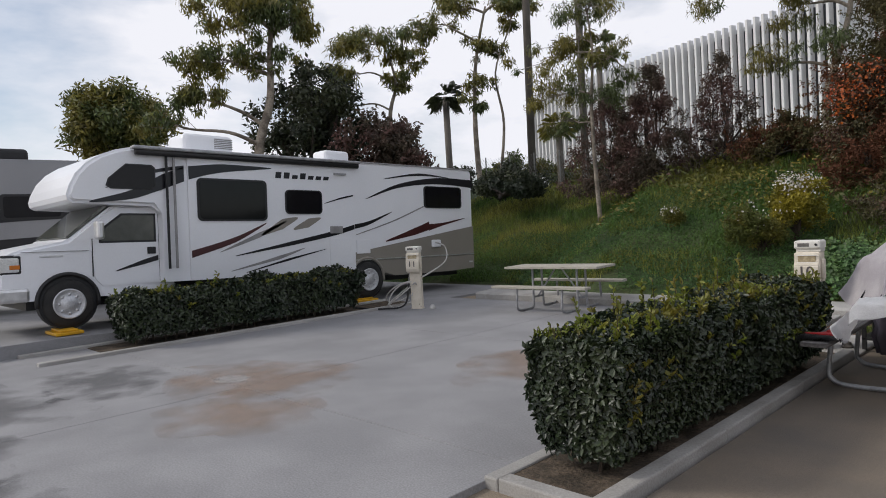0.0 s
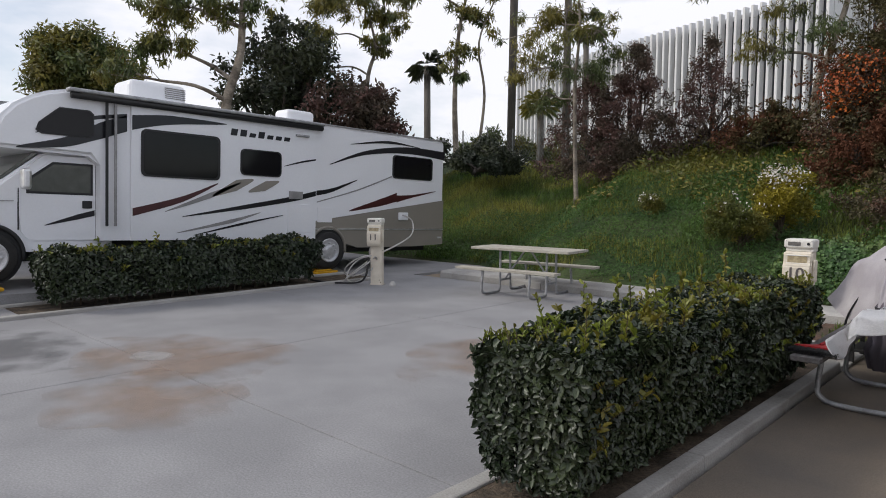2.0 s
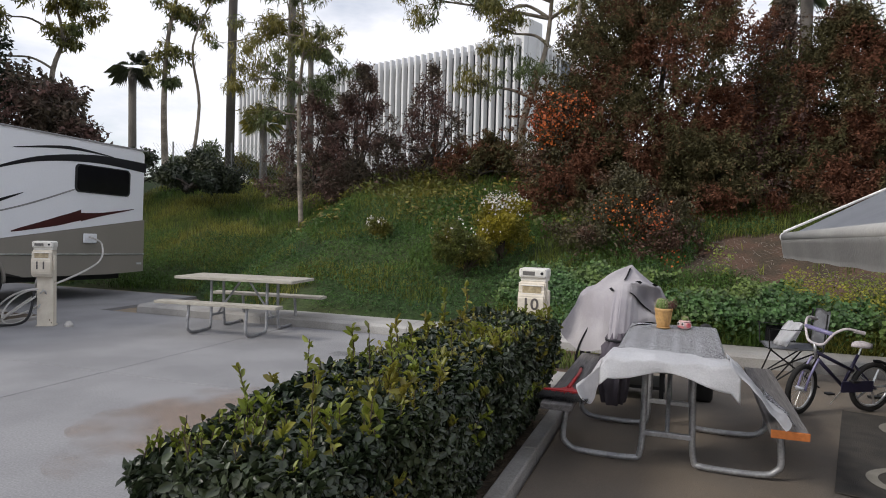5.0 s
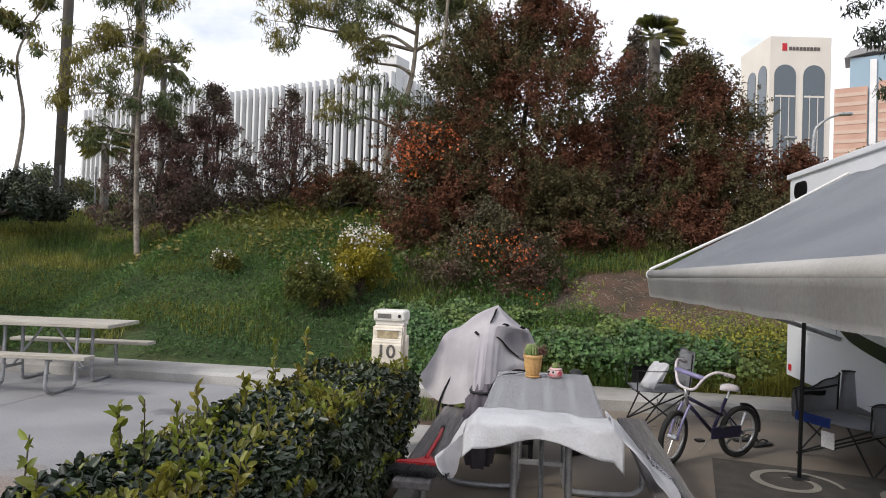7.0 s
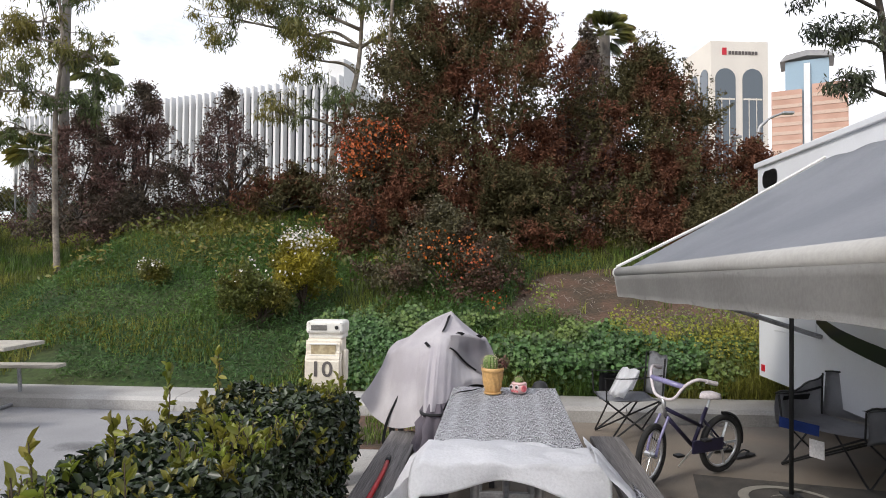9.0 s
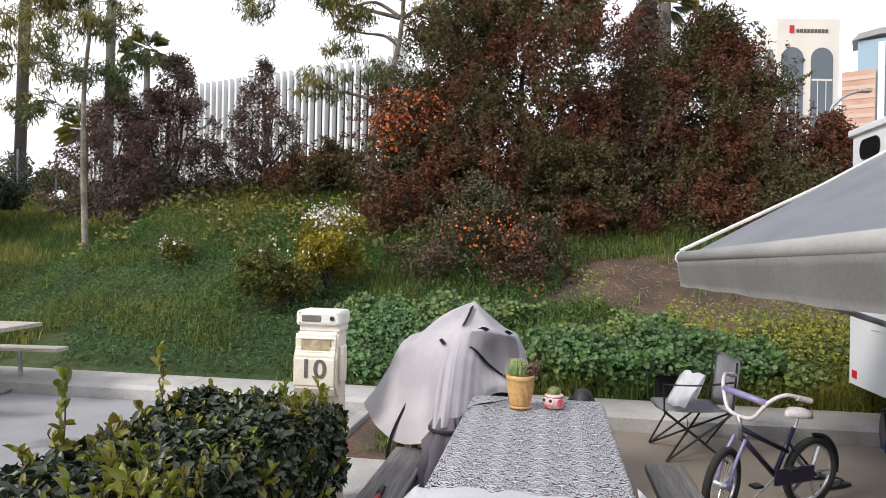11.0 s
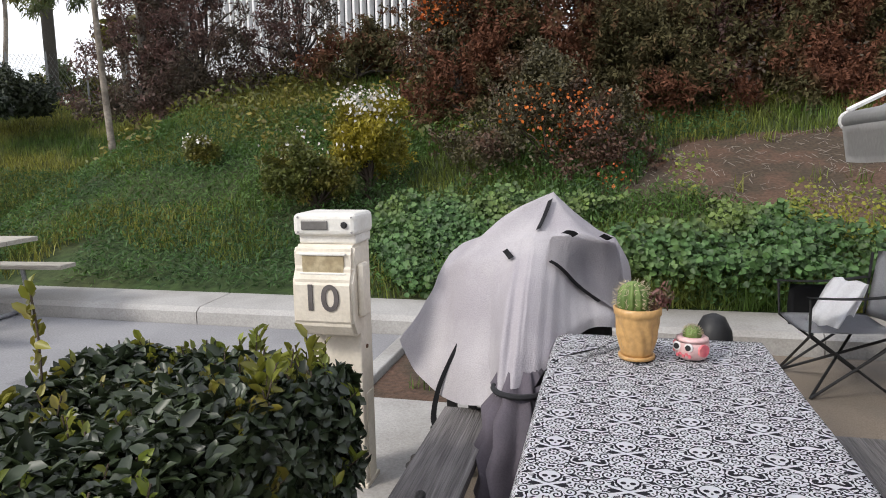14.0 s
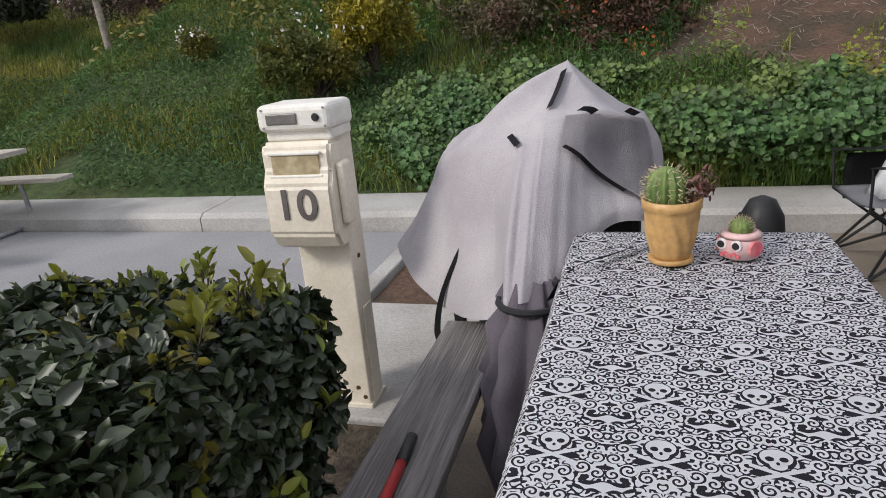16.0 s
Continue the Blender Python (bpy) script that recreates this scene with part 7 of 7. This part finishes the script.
# the corner is nearest, and a face runs back along each street
CX, CY = -13.0, 58.6
b1 = fin_building("office_block", "long white office block with close-set vertical fins", pose(-54.0, 73.0, 2.0, 0, 0, math.degrees(math.atan2(CY - 73.0, CX + 54.0))), math.hypot(CX + 54.0, CY - 73.0), 16.4, 52, 9.0, 0.0)
b2 = fin_building("office_block", "short face of the white finned office block", pose(CX + 0.9, CY + 1.6, 2.0, 0, 0, 77), 26.0, 16.4, 30, 2.5, 0.0)
tw2 = thing("stair_tower", "plain white corner tower of the office block", "building", pose(CX, CY + 0.3, 2.0, 0, 0, -19))
part("shaft", bx(-1.4, 0.3, 0.1, 2.4, 0, 18.0, 0.05), M["fin"], tw2)


def arch_outline(x0, x1, z0, z1, k=12):
    r = (x1 - x0) / 2
    o = [(x1, z0)]
    for i in range(k + 1):
        a = math.pi * i / k
        o.append(((x0 + x1) / 2 + r * math.cos(a), z1 - r + r * math.sin(a)))
    return o + [(x0, z0)]


# cream tower with arched bays
bank = thing("arched_tower", "cream office tower with tall arched dark windows", "building", pose(39.4, 125.6, 0.0, 0, 0, 8))
part("wall", bx(0.0, 10.9, 0.0, 12.0, 0, 43.5, 0.12), M["bankwall"], bank, "cream rendered wall")
for x0, x1 in ((0.6, 4.9), (5.7, 10.0)):
    w = part("window", prism(bmesh.new(), arch_outline(x0, x1, 8.0, 38.8), "y", -0.08, 0.2), M["bankwall"], bank, "tall arched window")
    part("pane", prism(bmesh.new(), arch_outline(x0 + 0.25, x1 - 0.25, 8.0, 38.4), "y", -0.14, -0.081), M["bankglass"], w, "blue-grey glass")
    for q in range(1, 3):
        xx = x0 + (x1 - x0) * q / 3
        part("mullion", bx(xx - 0.06, xx + 0.06, -0.20, -0.14, 8, 33.0), M["bankwall"], w)
    part("transom", bx(x0 + 0.4, x1 - 0.4, -0.20, -0.14, 32.6, 32.9), M["bankwall"], w)
for y0, y1 in ((0.9, 4.2), (5.2, 8.5)):
    o = prism(bmesh.new(), arch_outline(y0, y1, 8.0, 38.8), "x", -0.12, 0.1)
    part("window", o, M["bankglass"], bank, "tall arched window on the side wall")
for k in range(9):
    part("sign_bar", bx(3.4 + k * 0.62, 3.85 + k * 0.62, -0.12, 0.0, 41.0, 41.6), M["digits"], bank)
part("sign_mark", bx(2.2, 3.0, -0.12, 0.0, 40.9, 42.2), M["redtag"], bank, "red square sign mark")

# pink banded tower with a glass core
pk = thing("pink_tower", "pink granite tower with a blue glass core and flared cap", "building", pose(71.0, 178.2, 0.0, 0, 0, -24))
part("core", bx(3.2, 13.0, 1.0, 9.0, 0, 55.0), M["blueglass"], pk, "pale blue glass core")
for x0, x1, h in ((0, 7.0, 47.5), (9.2, 17.0, 48.5)):
    w = part("wing", bx(x0, x1, 0, 10, 0, h), M["pinkstone"], pk, "pink granite wing")
    for k in range(12):
        part("band", bx(x0 + 0.1, x1 - 0.1, -0.12, 0.0, 20 + k * 2.3, 20.9 + k * 2.3), M["pinkband"], w)
part("light_shaft", bx(7.4, 8.8, 0.2, 0.9, 0, 54), M["fin"], pk)
part("cap", prism(bmesh.new(), [(2.0, 55.0), (3.4, 56.6), (8.1, 57.3), (12.8, 56.6), (14.2, 55.0), (8.1, 55.9)], "y", 0.0, 10.0), M["greyrv"], pk, "grey flared roof cap")

# street lamps beyond the trailer
for x, y, z, dx in ((14.9, 39.0, 10.1, 1.4), (14.3, 39.4, 8.9, -0.6)):
    s = thing("street_lamp", "grey curved-arm street lamp", "street lamp", pose(x, y, 2.5), "street lamps")
    part("mast", tb(smoothed([(0, 0, 0), (0, 0, z - 4.2), (dx * 0.3, 0, z - 3.0), (dx, 0, z - 2.5)], 6), [0.09] * 13 + [0.06] * 6, 8), M["steel"], s, smooth=True)
    part("lantern", bx(dx - 0.1, dx + 0.5, -0.15, 0.15, z - 2.6, z - 2.45, 0.04), M["steel"], s)
tree("far_tree", "green street tree beyond the trailer", (21.5, 48, 2.5), cl((21.5, 48, 9.0), (2.0, 1.5, 1.2), 10, 95), 3500, 0.3, 0.13, "euc", "darkbark", 0.15, 95)
gum("gum_tree", "overhanging gum branch above the trailer", (12.5, 22.0, 2.8), [(12.5, 22, 2.8), (12.3, 22, 6.0), (11.6, 21.5, 9.5), (10.6, 21, 12)], [((8.6, 20.5, 10.6), 0.8), ((9.4, 20.8, 9.6), 0.7), ((10.4, 21, 8.2), 0.9), ((10.9, 21.3, 6.8), 0.8), ((9.6, 20.8, 11.8), 1.0)], 6000, 97, 0.16, leaf="darkleaf", L=0.2, W=0.05, bark="darkbark")
# parked car glimpsed behind the crest
car = thing("car", "silver car parked beyond the crest", "car", pose(-8.6, 26.0, 2.85, 0, 0, 12))
bm = prism(bmesh.new(), [(-2.1, 0.3), (-2.15, 0.75), (-1.2, 0.9), (-0.6, 1.4), (0.7, 1.42), (1.4, 0.98), (2.1, 0.88), (2.15, 0.3)], "y", -0.85, 0.85)
bmesh.ops.bevel(bm, geom=list(bm.edges), offset=0.05, segments=2, affect="EDGES")
part("body", bm, M["carpaint"], car)
part("window", prism(bmesh.new(), [(-1.0, 0.95), (-0.5, 1.32), (0.65, 1.34), (1.15, 0.99)], "y", -0.87, 0.87), M["tint"], car)
for x in (-1.35, 1.35):
    for y in (-0.78, 0.78):
        w = part("wheel", lathe(bmesh.new(), [(0.2, -0.1), (0.31, -0.1), (0.31, 0.1), (0.2, 0.1)], seg=20), M["rubber"], car)
        w.matrix_basis = pose(x, y, 0.31, 90)
